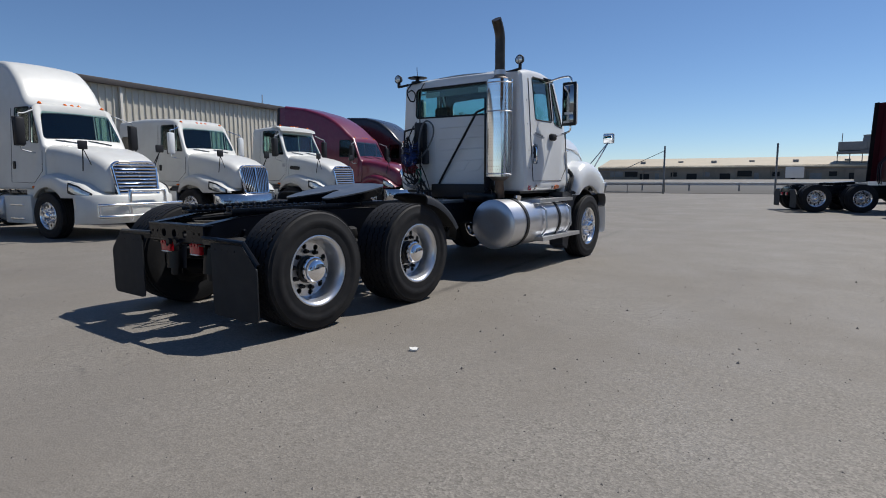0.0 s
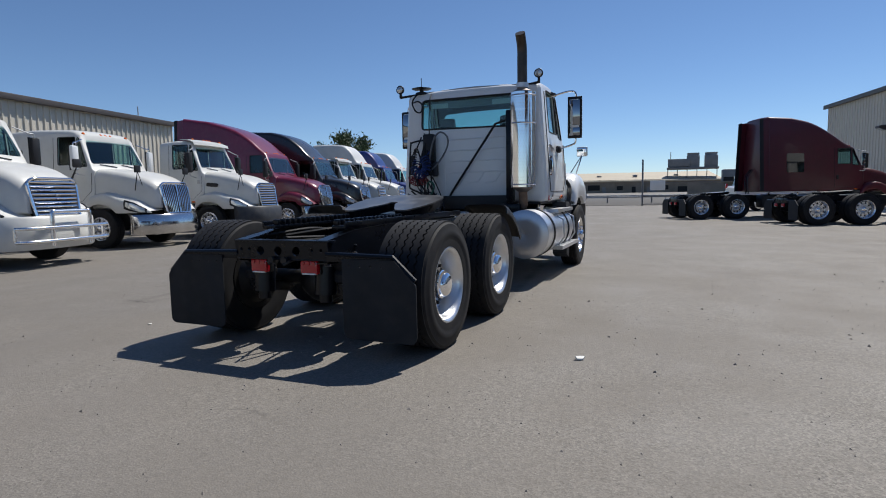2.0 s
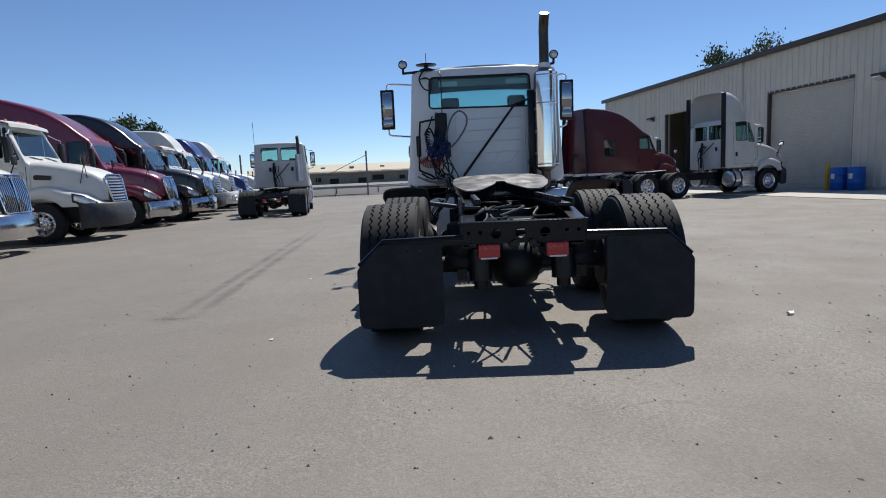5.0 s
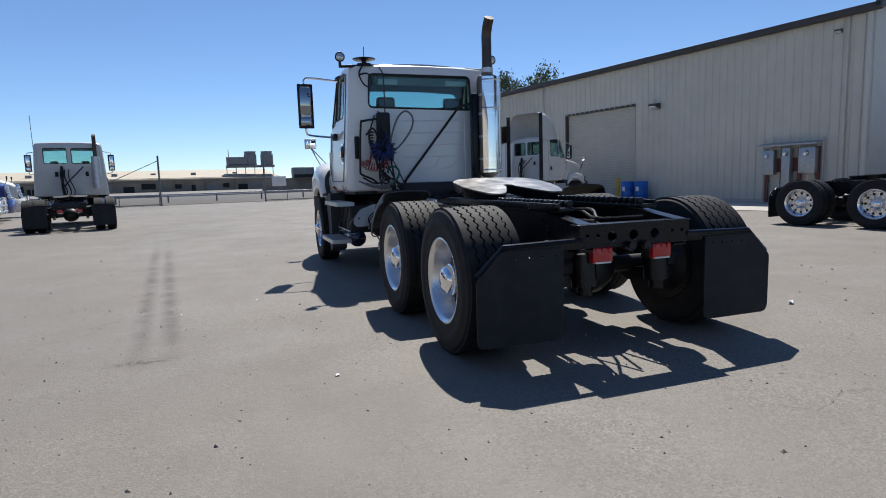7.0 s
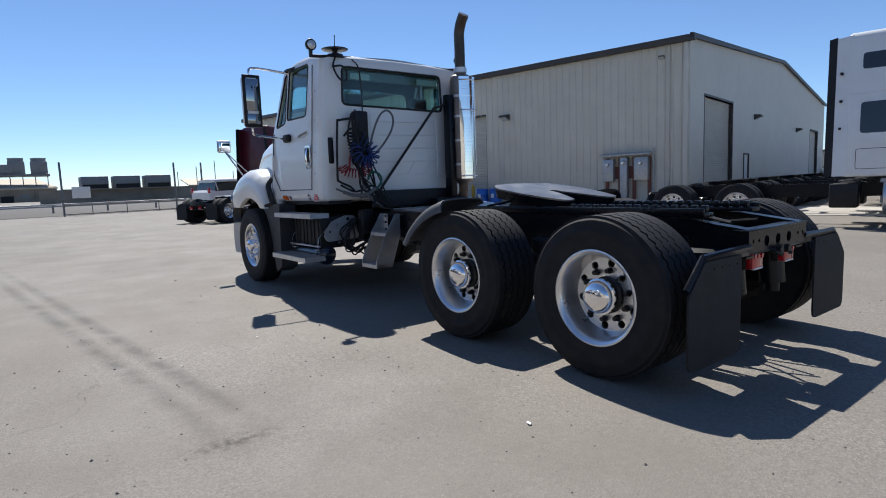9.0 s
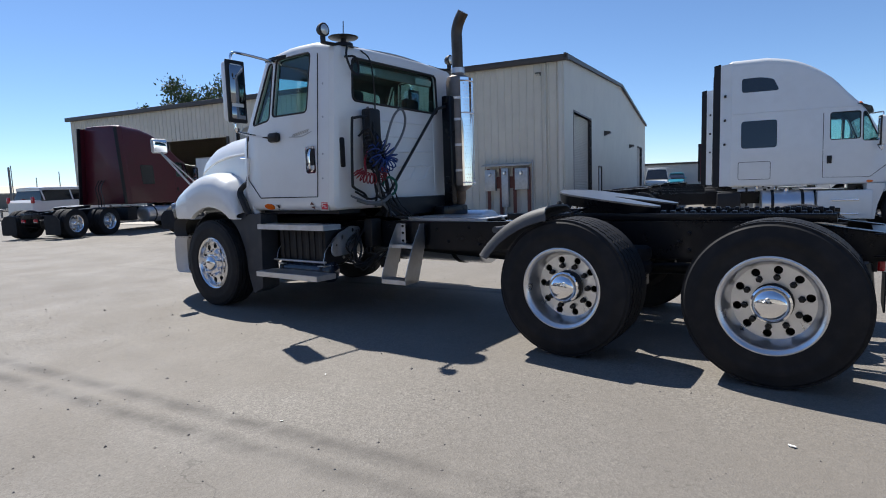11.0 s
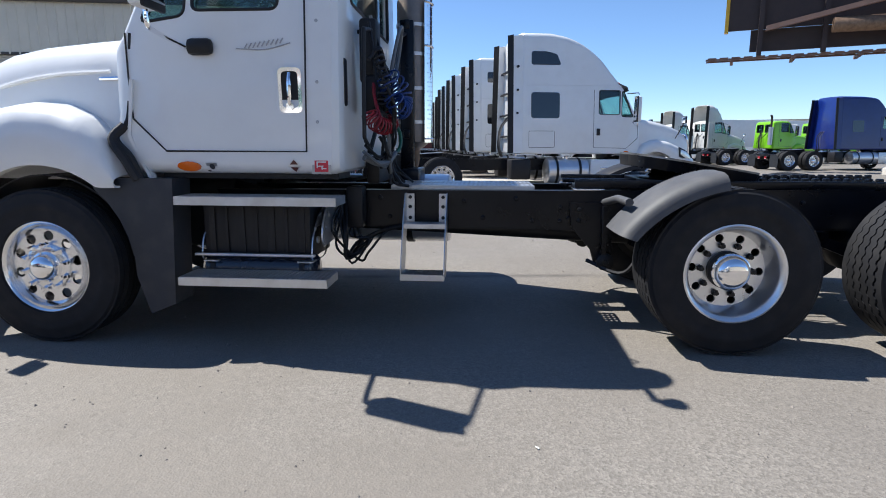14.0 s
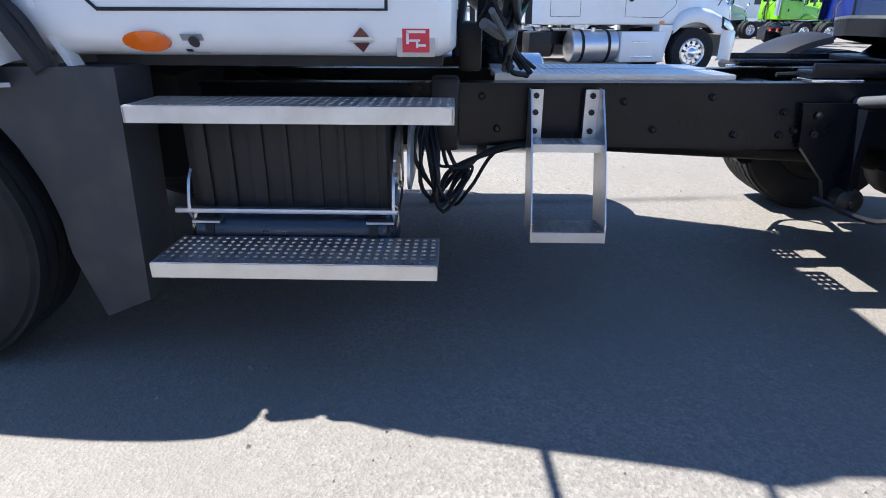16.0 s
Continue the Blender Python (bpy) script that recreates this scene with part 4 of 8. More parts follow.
    if bull:
        bm = bmesh.new()
        for q in (0.50, 0.74):
            tube(bm, [(-0.98, F + 1.19, q), (-0.75, F + 1.40, q), (0.75, F + 1.40, q), (0.98, F + 1.19, q)], 0.035, 10, 5)
        for s in (-1, 1):
            tube(bm, [(s * 0.42, F + 1.40, 0.40), (s * 0.42, F + 1.41, 0.98), (s * 0.36, F + 1.40, 1.04)], 0.04, 10, 4)
            tube(bm, [(s * 0.98, F + 1.19, 0.50), (s * 0.98, F + 1.19, 0.74)], 0.035, 10)
        tube(bm, [(-0.38, F + 1.40, 1.03), (0.38, F + 1.40, 1.03)], 0.035, 10)
        part("bull_bar", bm, ALU, root, "polished tube bull bar")
    for s in (-1, 1):
        mirror(root, s, 1.32, F - 0.72, 2.12 + dz * 0.6, 0.6, WHITE if mirror_chrome else PLASTIC, arm_in=(0.95, 2.5 + dz, 1.85), chrome=mirror_chrome)
        hood_mirror(root, s, F, x=0.92, y=0.72, z=1.9 + dz * 0.3, foot=(0.84, 0.55, 1.45))
    if not light:
        for a, b in ((-0.62, -0.08), (0.12, 0.66)):
            bm = bmesh.new()
            up = lambda x, q: (x, F + base[0] - 0.02 - q * 0.30 + 0.02, base[1] + 0.03 + q * 0.62 + 0.035 * (1 - x * x))
            tube(bm, [up(a, 0.0), up(b, 0.10)], 0.011, 5)
            tube(bm, [up(a, 0.0), up((a + b) / 2, 0.04), up((a + b) / 2 + 0.1, 0.09)], 0.008, 5)
            part("wiper", bm, PLASTIC, root)
    if visor:
        bm = bmesh.new()
        rows = [[(x, F - 0.90 + d - 0.16 * x * x, ztop + 0.05 + q) for x in [-0.92 + 0.184 * k for k in range(11)]] for d, q in ((-0.25, 0.08), (0.0, 0.07), (0.20, -0.01), (0.23, -0.10))]
        strip(bm, rows)
        thicken(bm, 0.02)
        part("sun_visor", bm, paint if visor is True else visor, root)
    for k in range(5):
        bm = bmesh.new()
        yv = F - 0.98 if not visor else F - 0.95
        lathe(bm, [(0, 0.045), (0.03, 0.04), (0.05, 0.018), (0.055, 0.0001)], 12, "z", ((k - 2) * (0.16 if k in (1, 2, 3) else 0.36), yv - (0.05 if visor else 0), ztop + (0.115 if visor else 0.03)))
        part("roof_marker", bm, AMBER, root, "amber roof marker lamp")
    # running gear
    rails(root, F, tandem)
    wheel(root, "steer", 1.02, Fa, 0.495, 8)
    wheel(root, "steer", -1.02, Fa, 0.495, 20)
    for y in (0, tandem):
        for s in (-1, 1):
            wheel(root, wheels, s * (1.08 if wheels == "dual" else 0.99), y, 0.495, 13 * y)
        axle(root, y)
    bm = bmesh.new()
    cyl(bm, (-0.95, Fa, 0.47), (0.95, Fa, 0.47), 0.055, 12)
    part("steer_axle", bm, GREASE, root)
    fifth_wheel(root, 0.75 * tandem, 1.06, 3)
    bm = bmesh.new()
    box(bm, (0, F - 0.2, 0.72), (1.3, 1.2, 0.5), 0.1)
    part("engine_bay", bm, SEAM, root)
    for s in (-1, 1):
        bm = bmesh.new()
        tube(bm, [(s * 0.43, -0.62, 0.80), (s * 0.95, -0.62, 0.80), (s * 1.16, -0.62, 0.62)], 0.025, 6)
        part("flap_hanger", bm, CHASSIS, root)
        flap(root, s, -0.64, 0.58, 1.2, 0.80, 0.16)
        tail_light(root, s * 0.25, -0.66, 0.64)
        t0, t1 = back + 0.15, F - 0.85
        tank(root, s, t0 if not sleeper else t0 + 0.55, t1 - 0.55 if not sleeper else t1 - 1.0)
        bm = bmesh.new()
        box(bm, (s * 1.0, t1 - 0.25 if not sleeper else t1 - 0.45, 0.62), (0.36, 0.6 if not sleeper else 1.0, 0.62), 0.03)
        part("step_box", bm, ALUD if not chassis_skirt else paint, root, "boxed cab step")
        for z in (0.42, 0.72):
            bm = bmesh.new()
            box(bm, (s * 1.185, t1 - 0.25 if not sleeper else t1 - 0.45, z), (0.05, 0.5, 0.03), 0.008)
            part("step", bm, ALU, root)
        if sleeper:
            bm = bmesh.new()
            box(bm, (s * 0.78, back + 0.05, 0.68), (0.5, 0.5, 0.5), 0.04)
            part("battery_box", bm, PLASTIC, root, "black plastic battery box")
    if extender:
        for s in (-1, 1):
            zt = roof[0][1] - 0.05
            for y0, y1, mt in ((back + 0.1, back - 0.16, paint), (back - 0.16, back - 0.30, PLASTIC)):
                bm = bmesh.new()
                slab(bm, [(s * side_w(1.1, w), y0, 1.08), (s * side_w(zt, w) * 0.985, y0, zt), (s * side_w(zt, w) * 0.985, y1, zt - 0.03), (s * side_w(1.1, w), y1, 1.08)], (-s * 0.03, 0, 0))
                part("side_extender", bm, mt, root, "side extender" if mt is paint else "black rubber extender edge")
        for z in (1.5, 2.05, 2.6, 3.15) if rungs else ():
            if z < zt - 0.2:
                bm = bmesh.new()
                box(bm, (0, back - 0.06, z), (2.0, 0.05, 0.05), 0.01)
                part("guard_rung", bm, PLASTIC, root)
    if stackx:
        stack(root, stackx, back - 0.14, 1.3, 2.45, 3.2)
    if fairing:
        zt = fairing
        rows = []
        for y, q, ww in ((back - 0.05, zt, 0.98), (back + 0.35, zt - 0.02, 0.97), (back + 0.7, zt - 0.22, 0.93), (back + 1.0, zt - 0.62, 0.85), (back + 1.18, ztop + 0.1, 0.76)):
            r = []
            for k in range(17):
                a = math.pi * k / 16
                cx, sz = math.cos(a), math.sin(a)
                r.append((ww * math.copysign(abs(cx) ** 0.35, cx), y, ztop - 0.06 + (q - ztop + 0.06) * abs(sz) ** 0.35))
            rows.append(r)
        bm = bmesh.new()
        strip(bm, rows)
        thicken(bm, 0.03)
        part("roof_fairing", bm, paint, root, "tall hollow roof fairing")
        for s in (-1, 1):
            bm = bmesh.new()
            slab(bm, [(s * 1.0, back - 0.04, 1.1), (s * 0.985, back - 0.04, zt - 0.08), (s * 0.985, back - 0.24, zt - 0.12), (s * 1.0, back - 0.24, 1.1)], (s * 0.03, 0, 0))
            part("side_extender", bm, PLASTIC, root, "black rubber-edged side extender")
    # air lines behind the cab
    for k in range(3):
        bm = bmesh.new()
        x = 0.12 * k - 0.3
        tube(bm, [(x, back - 0.02, 2.0), (x, back - 0.22, 1.7), (x + 0.15, back - 0.3, 1.25), (x + 0.05, back - 0.2, 0.98)], 0.018, 6, 6)
        part("air_line", bm, (PLASTIC, FLAP, GREYPLAS)[k], root)
    return root


# ---- ground ----
def asphalt():
    m = bpy.data.materials.new("old_dusty_asphalt")
    m.use_nodes = True
    nt = m.node_tree
    L = nt.links.new
    b = nt.nodes["Principled BSDF"]
    geo = nt.nodes.new("ShaderNodeNewGeometry")

    def noisy(scale, detail=6, rough=0.6, vec=None, dist=0.0):
        n = nt.nodes.new("ShaderNodeTexNoise")
        n.inputs["Scale"].default_value, n.inputs["Detail"].default_value, n.inputs["Roughness"].default_value, n.inputs["Distortion"].default_value = scale, detail, rough, dist
        L(vec or geo.outputs["Position"], n.inputs["Vector"])
        return n.outputs["Fac"]

    def ranged(v, a, c, lo=0.0, hi=1.0):
        r = nt.nodes.new("ShaderNodeMapRange")
        for k, q in zip(("From Min", "From Max", "To Min", "To Max"), (a, c, lo, hi)):
            r.inputs[k].default_value = q
        L(v, r.inputs["Value"])
        return r.outputs["Result"]

    def blend(fac, a, c, mode="MIX"):
        x = nt.nodes.new("ShaderNodeMix")
        x.data_type, x.blend_type = "RGBA", mode
        for k, q in (("Factor", fac), ("A", a), ("B", c)):
            if isinstance(q, (tuple, float)):
                x.inputs[k].default_value = q if isinstance(q, float) else (*q, 1)
            else:
                L(q, x.inputs[k])
        return x.outputs["Result"]

    def mul(a, c):
        x = nt.nodes.new("ShaderNodeMath")
        x.operation = "MULTIPLY"
        L(a, x.inputs[0])
        L(c, x.inputs[1])
        return x.outputs[0]
    base = blend(ranged(noisy(0.12, 5), 0.35, 0.65), (0.160, 0.139, 0.113), (0.226, 0.200, 0.168))
    base = blend(ranged(noisy(0.9, 8), 0.35, 0.7, 0.0, 0.55), base, (0.168, 0.148, 0.124))
    # oil and tyre stains, long in the direction in which trucks roll
    mp = nt.nodes.new("ShaderNodeMapping")
    mp.inputs["Rotation"].default_value, mp.inputs["Scale"].default_value = (0, 0, radians(14)), (2.6, 0.16, 1)
    L(geo.outputs["Position"], mp.inputs["Vector"])
    streak = ranged(noisy(0.8, 5, 0.55, mp.outputs["Vector"], 0.6), 0.58, 0.76, 0.0, 0.38)
    base = blend(streak, base, (0.115, 0.105, 0.095))
    base = blend(ranged(noisy(0.55, 9, 0.7), 0.63, 0.76, 0.0, 0.35), base, (0.13, 0.118, 0.105))
    # coarse worn aggregate in patches
    worn = ranged(noisy(0.35, 6, 0.65), 0.42, 0.62)
    vo = nt.nodes.new("ShaderNodeTexVoronoi")
    vo.inputs["Scale"].default_value = 95
    L(geo.outputs["Position"], vo.inputs["Vector"])
    bits = blend(ranged(vo.outputs["Color"], 0.0, 1.0), (0.08, 0.073, 0.064), (0.37, 0.34, 0.298))
    base = blend(ranged(worn, 0, 1, 0.14, 0.85), base, bits)
    base = blend(ranged(noisy(22, 5, 0.7), 0.42, 0.72, 0.0, 0.45), base, (0.115, 0.103, 0.09))
    vb = nt.nodes.new("ShaderNodeTexVoronoi")
    vb.inputs["Scale"].default_value = 48
    L(geo.outputs["Position"], vb.inputs["Vector"])
    sepc = nt.nodes.new("ShaderNodeSeparateColor")
    L(vb.outputs["Color"], sepc.inputs[0])
    pale = mul(ranged(sepc.outputs[0], 0.86, 0.90), ranged(vb.outputs["Distance"], 0.42, 0.24, 0.0, 0.58))
    base = blend(mul(pale, ranged(worn, 0, 1, 0.35, 1.0)), base, (0.33, 0.30, 0.26))
    pit = mul(ranged(sepc.outputs[1], 0.80, 0.86), ranged(vb.outputs["Distance"], 0.42, 0.24, 0.0, 0.5))
    base = blend(mul(pit, ranged(worn, 0, 1, 0.3, 1.0)), base, (0.062, 0.056, 0.050))
    base = blend(ranged(noisy(0.22, 4, 0.5, None, 0.8), 0.47, 0.60, 0.0, 0.42), base, (0.145, 0.130, 0.113))
    base = blend(ranged(noisy(1.7, 6, 0.65), 0.56, 0.72, 0.0, 0.35), base, (0.235, 0.213, 0.182))
    grit = ranged(noisy(260, 2), 0.3, 0.75)
    base = blend(0.30, base, blend(grit, (0.05, 0.047, 0.043), (0.36, 0.335, 0.30)))
    # a few pale chips
    v2 = nt.nodes.new("ShaderNodeTexVoronoi")
    v2.inputs["Scale"].default_value = 14
    L(geo.outputs["Position"], v2.inputs["Vector"])
    base = blend(ranged(v2.outputs["Distance"], 0.06, 0.04, 0.0, 0.4), base, (0.40, 0.38, 0.34))
    # tyre marks of a truck that rolled out past the left side
    sep = nt.nodes.new("ShaderNodeSeparateXYZ")
    L(geo.outputs["Position"], sep.inputs[0])
    lean = nt.nodes.new("ShaderNodeMath")
    lean.operation = "MULTIPLY_ADD"
    L(sep.outputs["Y"], lean.inputs[0])
    lean.inputs[1].default_value = 0.1
    L(sep.outputs["X"], lean.inputs[2])
    gone = mul(ranged(sep.outputs["Y"], 0.4, 1.6), ranged(sep.outputs["Y"], 12.0, 5.0))
    for off in (-2.93, -3.15, 1.2):
        gap = nt.nodes.new("ShaderNodeMath")
        gap.operation = "SUBTRACT"
        L(lean.outputs[0], gap.inputs[0])
        gap.inputs[1].default_value = off
        away = nt.nodes.new("ShaderNodeMath")
        away.operation = "ABSOLUTE"
        L(gap.outputs[0], away.inputs[0])
        mark = mul(ranged(away.outputs[0], 0.10, 0.015, 0.0, 0.8), ranged(noisy(2.2, 7, 0.65), 0.30, 0.56))
        base = blend(mul(mark, gone), base, (0.085, 0.077, 0.069))
    # a crumbled spot at the end of the marks
    spot = nt.nodes.new("ShaderNodeVectorMath")
    spot.operation = "DISTANCE"
    mp2 = nt.nodes.new("ShaderNodeMapping")
    mp2.vector_type, mp2.inputs["Location"].default_value, mp2.inputs["Scale"].default_value = "TEXTURE", (-3.2, 0.68, 0), (0.30, 0.10, 1)
    L(geo.outputs["Position"], mp2.inputs["Vector"])
    L(mp2.outputs["Vector"], spot.inputs[0])
    base = blend(mul(ranged(spot.outputs["Value"], 1.0, 0.2), ranged(noisy(16, 6, 0.7), 0.42, 0.60, 0.0, 0.9)), base, (0.055, 0.049, 0.043))
    # dark chips where the binder has worn away
    chips = mul(ranged(noisy(26, 4, 0.6, None, 1.2), 0.60, 0.68, 0.0, 0.55), ranged(noisy(0.5, 5, 0.6), 0.46, 0.60))
    base = blend(chips, base, (0.095, 0.085, 0.075))
    # cracks
    wv = nt.nodes.new("ShaderNodeVectorMath")
    wn2 = nt.nodes.new("ShaderNodeTexNoise")
    wn2.inputs["Scale"].default_value, wn2.inputs["Detail"].default_value = 1.3, 6
    L(geo.outputs["Position"], wn2.inputs["Vector"])
    wv.operation = "MULTIPLY_ADD"
    L(wn2.outputs["Color"], wv.inputs[0])
    wv.inputs[1].default_value = (1.1, 1.1, 0)
    L(geo.outputs["Position"], wv.inputs[2])
    v3 = nt.nodes.new("ShaderNodeTexVoronoi")
    v3.feature = "DISTANCE_TO_EDGE"
    v3.inputs["Scale"].default_value = 0.33
    L(wv.outputs[0], v3.inputs["Vector"])
    crack = mul(ranged(v3.outputs["Distance"], 0.0025, 0.0006, 0.0, 0.7), ranged(noisy(0.22, 3), 0.60, 0.68))
    base = blend(crack, base, (0.05, 0.046, 0.042))
    L(base, b.inputs["Base Color"])
    L(ranged(noisy(1.1, 6), 0.3, 0.7, 0.62, 0.86), b.inputs["Roughness"])
    b.inputs["Specular IOR Level"].default_value = 0.35
    h1 = nt.nodes.new("ShaderNodeBump")
    h1.inputs["Strength"].default_value, h1.inputs["Distance"].default_value = 0.35, 0.004
    L(ranged(vo.outputs["Distance"], 0.0, 0.8), h1.inputs["Height"])
    h2 = nt.nodes.new("ShaderNodeBump")
    h2.inputs["Strength"].default_value, h2.inputs["Distance"].default_value = 0.35, 0.002
    L(noisy(190, 3), h2.inputs["Height"])
    L(h1.outputs["Normal"], h2.inputs["Normal"])
    L(h2.outputs["Normal"], b.inputs["Normal"])
    return m


ASPHALT = asphalt()
bm = bmesh.new()
bmesh.ops.create_grid(bm, x_segments=24, y_segments=24, size=900)
solid("ground", bm, ASPHALT, pose(0, 0, 0), "old grey-brown asphalt yard with stains and worn aggregate", "ground", kind="structure", smooth=0)

bm = bmesh.new()
box(bm, (16.2, 13.0, 0.004), (4.6, 30, 0.03), 0.006)
solid("pavement", bm, CONC, yard(0, 0), "pale concrete apron along the workshop wall", "pavement", kind="structure")


# ---- metal buildings ----
def ribbed(bm, o, d, out, length, z0, z1, pitch=0.31, deep=0.035):
    """Ribbed sheet from o along d, its ribs standing out along out."""
    o, d, out = Vector(o), Vector(d), Vector(out)
    pts = []
    n = int(length / pitch)
    step = length / max(1, n)
    for k in range(n):
        s = k * step
        for f, q in ((0.0, 0), (0.70, 0), (0.77, 1), (0.93, 1)):
            pts.append(o + d * (s + f * step) + out * (q * deep))
    pts.append(o + d * length)
    lo = [bm.verts.new(p + Vector((0, 0, z0))) for p in pts]
    hi = [bm.verts.new(p + Vector((0, 0, z1))) for p in pts]
    for k in range(len(pts) - 1):
        bm.faces.new((lo[k], lo[k + 1], hi[k + 1], hi[k]))


def roll_door(root, o, d, out, width, h, slats=56):
    """A closed roll-up door in its opening, set back behind the wall's face."""
    o, d, out = Vector(o), Vector(d), Vector(out)
    bm = bmesh.new()
    rows = []
    for k in range(slats + 1):
        for f, q in ((0.0, 0.0), (0.55, 0.016), (0.9, 0.0)):
            z = (k + f) * h / slats
            if z <= h:
                rows.append([o + out * (q - 0.16) + Vector((0, 0, z)), o + d * width + out * (q - 0.16) + Vector((0, 0, z))])
    strip(bm, rows)
    part("roll_up_door", bm, ROLLUP, root, "closed ribbed steel roll-up door", smooth=25)
    for e in (0, width):
        bm = bmesh.new()
        p = o + d * e
        slab(bm, [p + out * 0.03, p - out * 0.22, p - out * 0.22 + d * 0.07 * (1 if e else -1), p + out * 0.03 + d * 0.07 * (1 if e else -1)], (0, 0, h))
        part("door_jamb", bm, TRIM, root)
    bm = bmesh.new()
    p = o + Vector((0, 0, h))
    slab(bm, [p + out * 0.03 - d * 0.07, p - out * 0.22 - d * 0.07, p - out * 0.22 + d * (width + 0.07), p + out * 0.03 + d * (width + 0.07)], (0, 0, 0.08))
    part("door_head", bm, TRIM, root)


def wall_lamp(m):
    root = thing("wall_lamp", m, "dark bronze wall-pack lamp on the siding", "lamp", "wall lamps")
    bm = bmesh.new()
    slab(bm, [(-0.2, 0, 0.14), (-0.2, -0.32, 0.10), (-0.2, -0.34, 0.0), (-0.2, 0, -0.14)], (0.4, 0, 0))
    part("housing", bm, TRIM, root)
    bm = bmesh.new()
    slab(bm, [(-0.17, -0.02, -0.14), (-0.17, -0.32, -0.01), (-0.17, -0.31, -0.03), (-0.17, -0.02, -0.155)], (0.34, 0, 0))
    part("lens", bm, CLEARL, root)
    return root


# workshop: its long wall at u = 18.56 faces the yard, its gable at v = 5.87 faces south
shop = thing("workshop", yard(0, 0), "tan ribbed-metal workshop with brown roof trim", "building")
SU0, SV0, SV1, EAVE = 18.56, 5.87, 37.0, 6.3
RIDGE, SU1 = 7.5, 52.0
d_n, out_w = (0, 1, 0), (-1, 0, 0)
DOORS = ((15.4, 20.0), (24.0, 28.6))
bm = bmesh.new()
v = SV0 + 0.05
for a, b in DOORS:
    ribbed(bm, (SU0, v, 0), d_n, out_w, a - v, 0.12, EAVE)
    ribbed(bm, (SU0, a, 0), d_n, out_w, b - a, 4.4, EAVE)
    v = b
ribbed(bm, (SU0, v, 0), d_n, out_w, SV1 - v, 0.12, EAVE)
part("long_wall", bm, SIDING, shop, "tan ribbed steel siding", smooth=0)
bm = bmesh.new()
for a, b in ((SV0 + 0.05, 15.32), (20.08, 23.92), (28.68, SV1)):
    box(bm, (SU0 + 0.12, (a + b) / 2, 2.2), (0.2, b - a, 4.4))
box(bm, (SU0 + 0.12, (SV0 + SV1) / 2, 5.35), (0.2, SV1 - SV0 - 0.1, 1.9))
part("wall_core", bm, SIDING, shop, smooth=0)
for a, b in ((SV0 + 0.05, 15.32), (20.08, 23.92), (28.68, SV1)):
    bm = bmesh.new()
    box(bm, (SU0 - 0.03, (a + b) / 2, 0.07), (0.1, b - a, 0.14), 0.01)
    part("wall_base", bm, CONC, shop, smooth=0)
roll_door(shop, (SU0, DOORS[0][0], 0), (0, 1, 0), out_w, DOORS[0][1] - DOORS[0][0], 4.4)
for q in (23.96, 28.64):
    bm = bmesh.new()
    box(bm, (SU0 - 0.02, q, 2.2), (0.16, 0.12, 4.4))
    part("door_jamb", bm, TRIM, shop)
# a grey box trailer stands in the open bay
bay = thing("box_trailer", yard(19.4, 26.2, 0, -90), "grey box trailer standing inside the open workshop bay", "trailer")
bm = bmesh.new()
box(bm, (0, 4.0, 2.2), (2.5, 8.0, 2.5), 0.03)
part("body", bm, SIDINGS, bay)
for sx in (-1, 1):
    bm = bmesh.new()
    box(bm, (sx * 0.6, -0.02, 2.2), (1.16, 0.05, 2.36), 0.01)
    dd = part("rear_door", bm, WHITEPL, bay)
    bm = bmesh.new()
    cyl(bm, (sx * 0.2, -0.07, 1.1), (sx * 0.2, -0.07, 3.3), 0.02, 8)
    part("lock_rod", bm, GALV, dd)
    for yy in (1.2, 2.5):
        bm = bmesh.new()
        lathe(bm, [(-0.25, 0.3), (-0.25, 0.48), (-0.2, 0.5), (0.2, 0.5), (0.25, 0.48), (0.25, 0.3)], 28, "x", (sx * 0.95, yy, 0.5))
        part("tyre", bm, RUBBER, bay)
bm = bmesh.new()
box(bm, (0, 0.05, 0.62), (2.2, 0.1, 0.12), 0.02)
for sx in (-0.6, 0.6):
    box(bm, (sx, 0.05, 0.8), (0.08, 0.08, 0.4))
part("under_ride_bar", bm, GALV, bay)
# gable wall, plain sheets between and over the doors
mid = 35.2
rake = lambda q: EAVE + (RIDGE - EAVE) * (1 - abs(q - mid) / (mid - SU0))
for a, b, z0 in ((SU0, 20.4, 0), (24.6, 26.7, 0), (27.6, 45.6, 0), (49.2, SU1, 0), (20.4, 24.6, 4.36), (26.7, 27.6, 2.1), (45.6, 49.2, 4.1)):
    loop = [(a, SV0, z0), (b, SV0, z0), (b, SV0, rake(b)), (a, SV0, rake(a))]
    if a < mid < b:
        loop.insert(3, (mid, SV0, RIDGE))
    bm = bmesh.new()
    slab(bm, loop, (0, 0.2, 0))
    part("gable_sheet", bm, SIDINGS, shop, "plain pale gable wall", smooth=0)
roll_door(shop, (20.4, SV0 + 0.02, 0), (1, 0, 0), (0, -1, 0), 4.2, 4.36)
roll_door(shop, (45.6, SV0 + 0.02, 0), (1, 0, 0), (0, -1, 0), 3.6, 4.1)
bm = bmesh.new()
box(bm, (27.15, SV0 + 0.06, 1.03), (0.86, 0.05, 2.06), 0.01)
part("side_door", bm, WHITEPL, shop, "white personnel door")
bm = bmesh.new()
box(bm, (27.15, SV0 - 0.01, 2.12), (1.02, 0.06, 0.07))
for x in (26.67, 27.63):
    box(bm, (x, SV0 - 0.01, 1.05), (0.07, 0.06, 2.1))
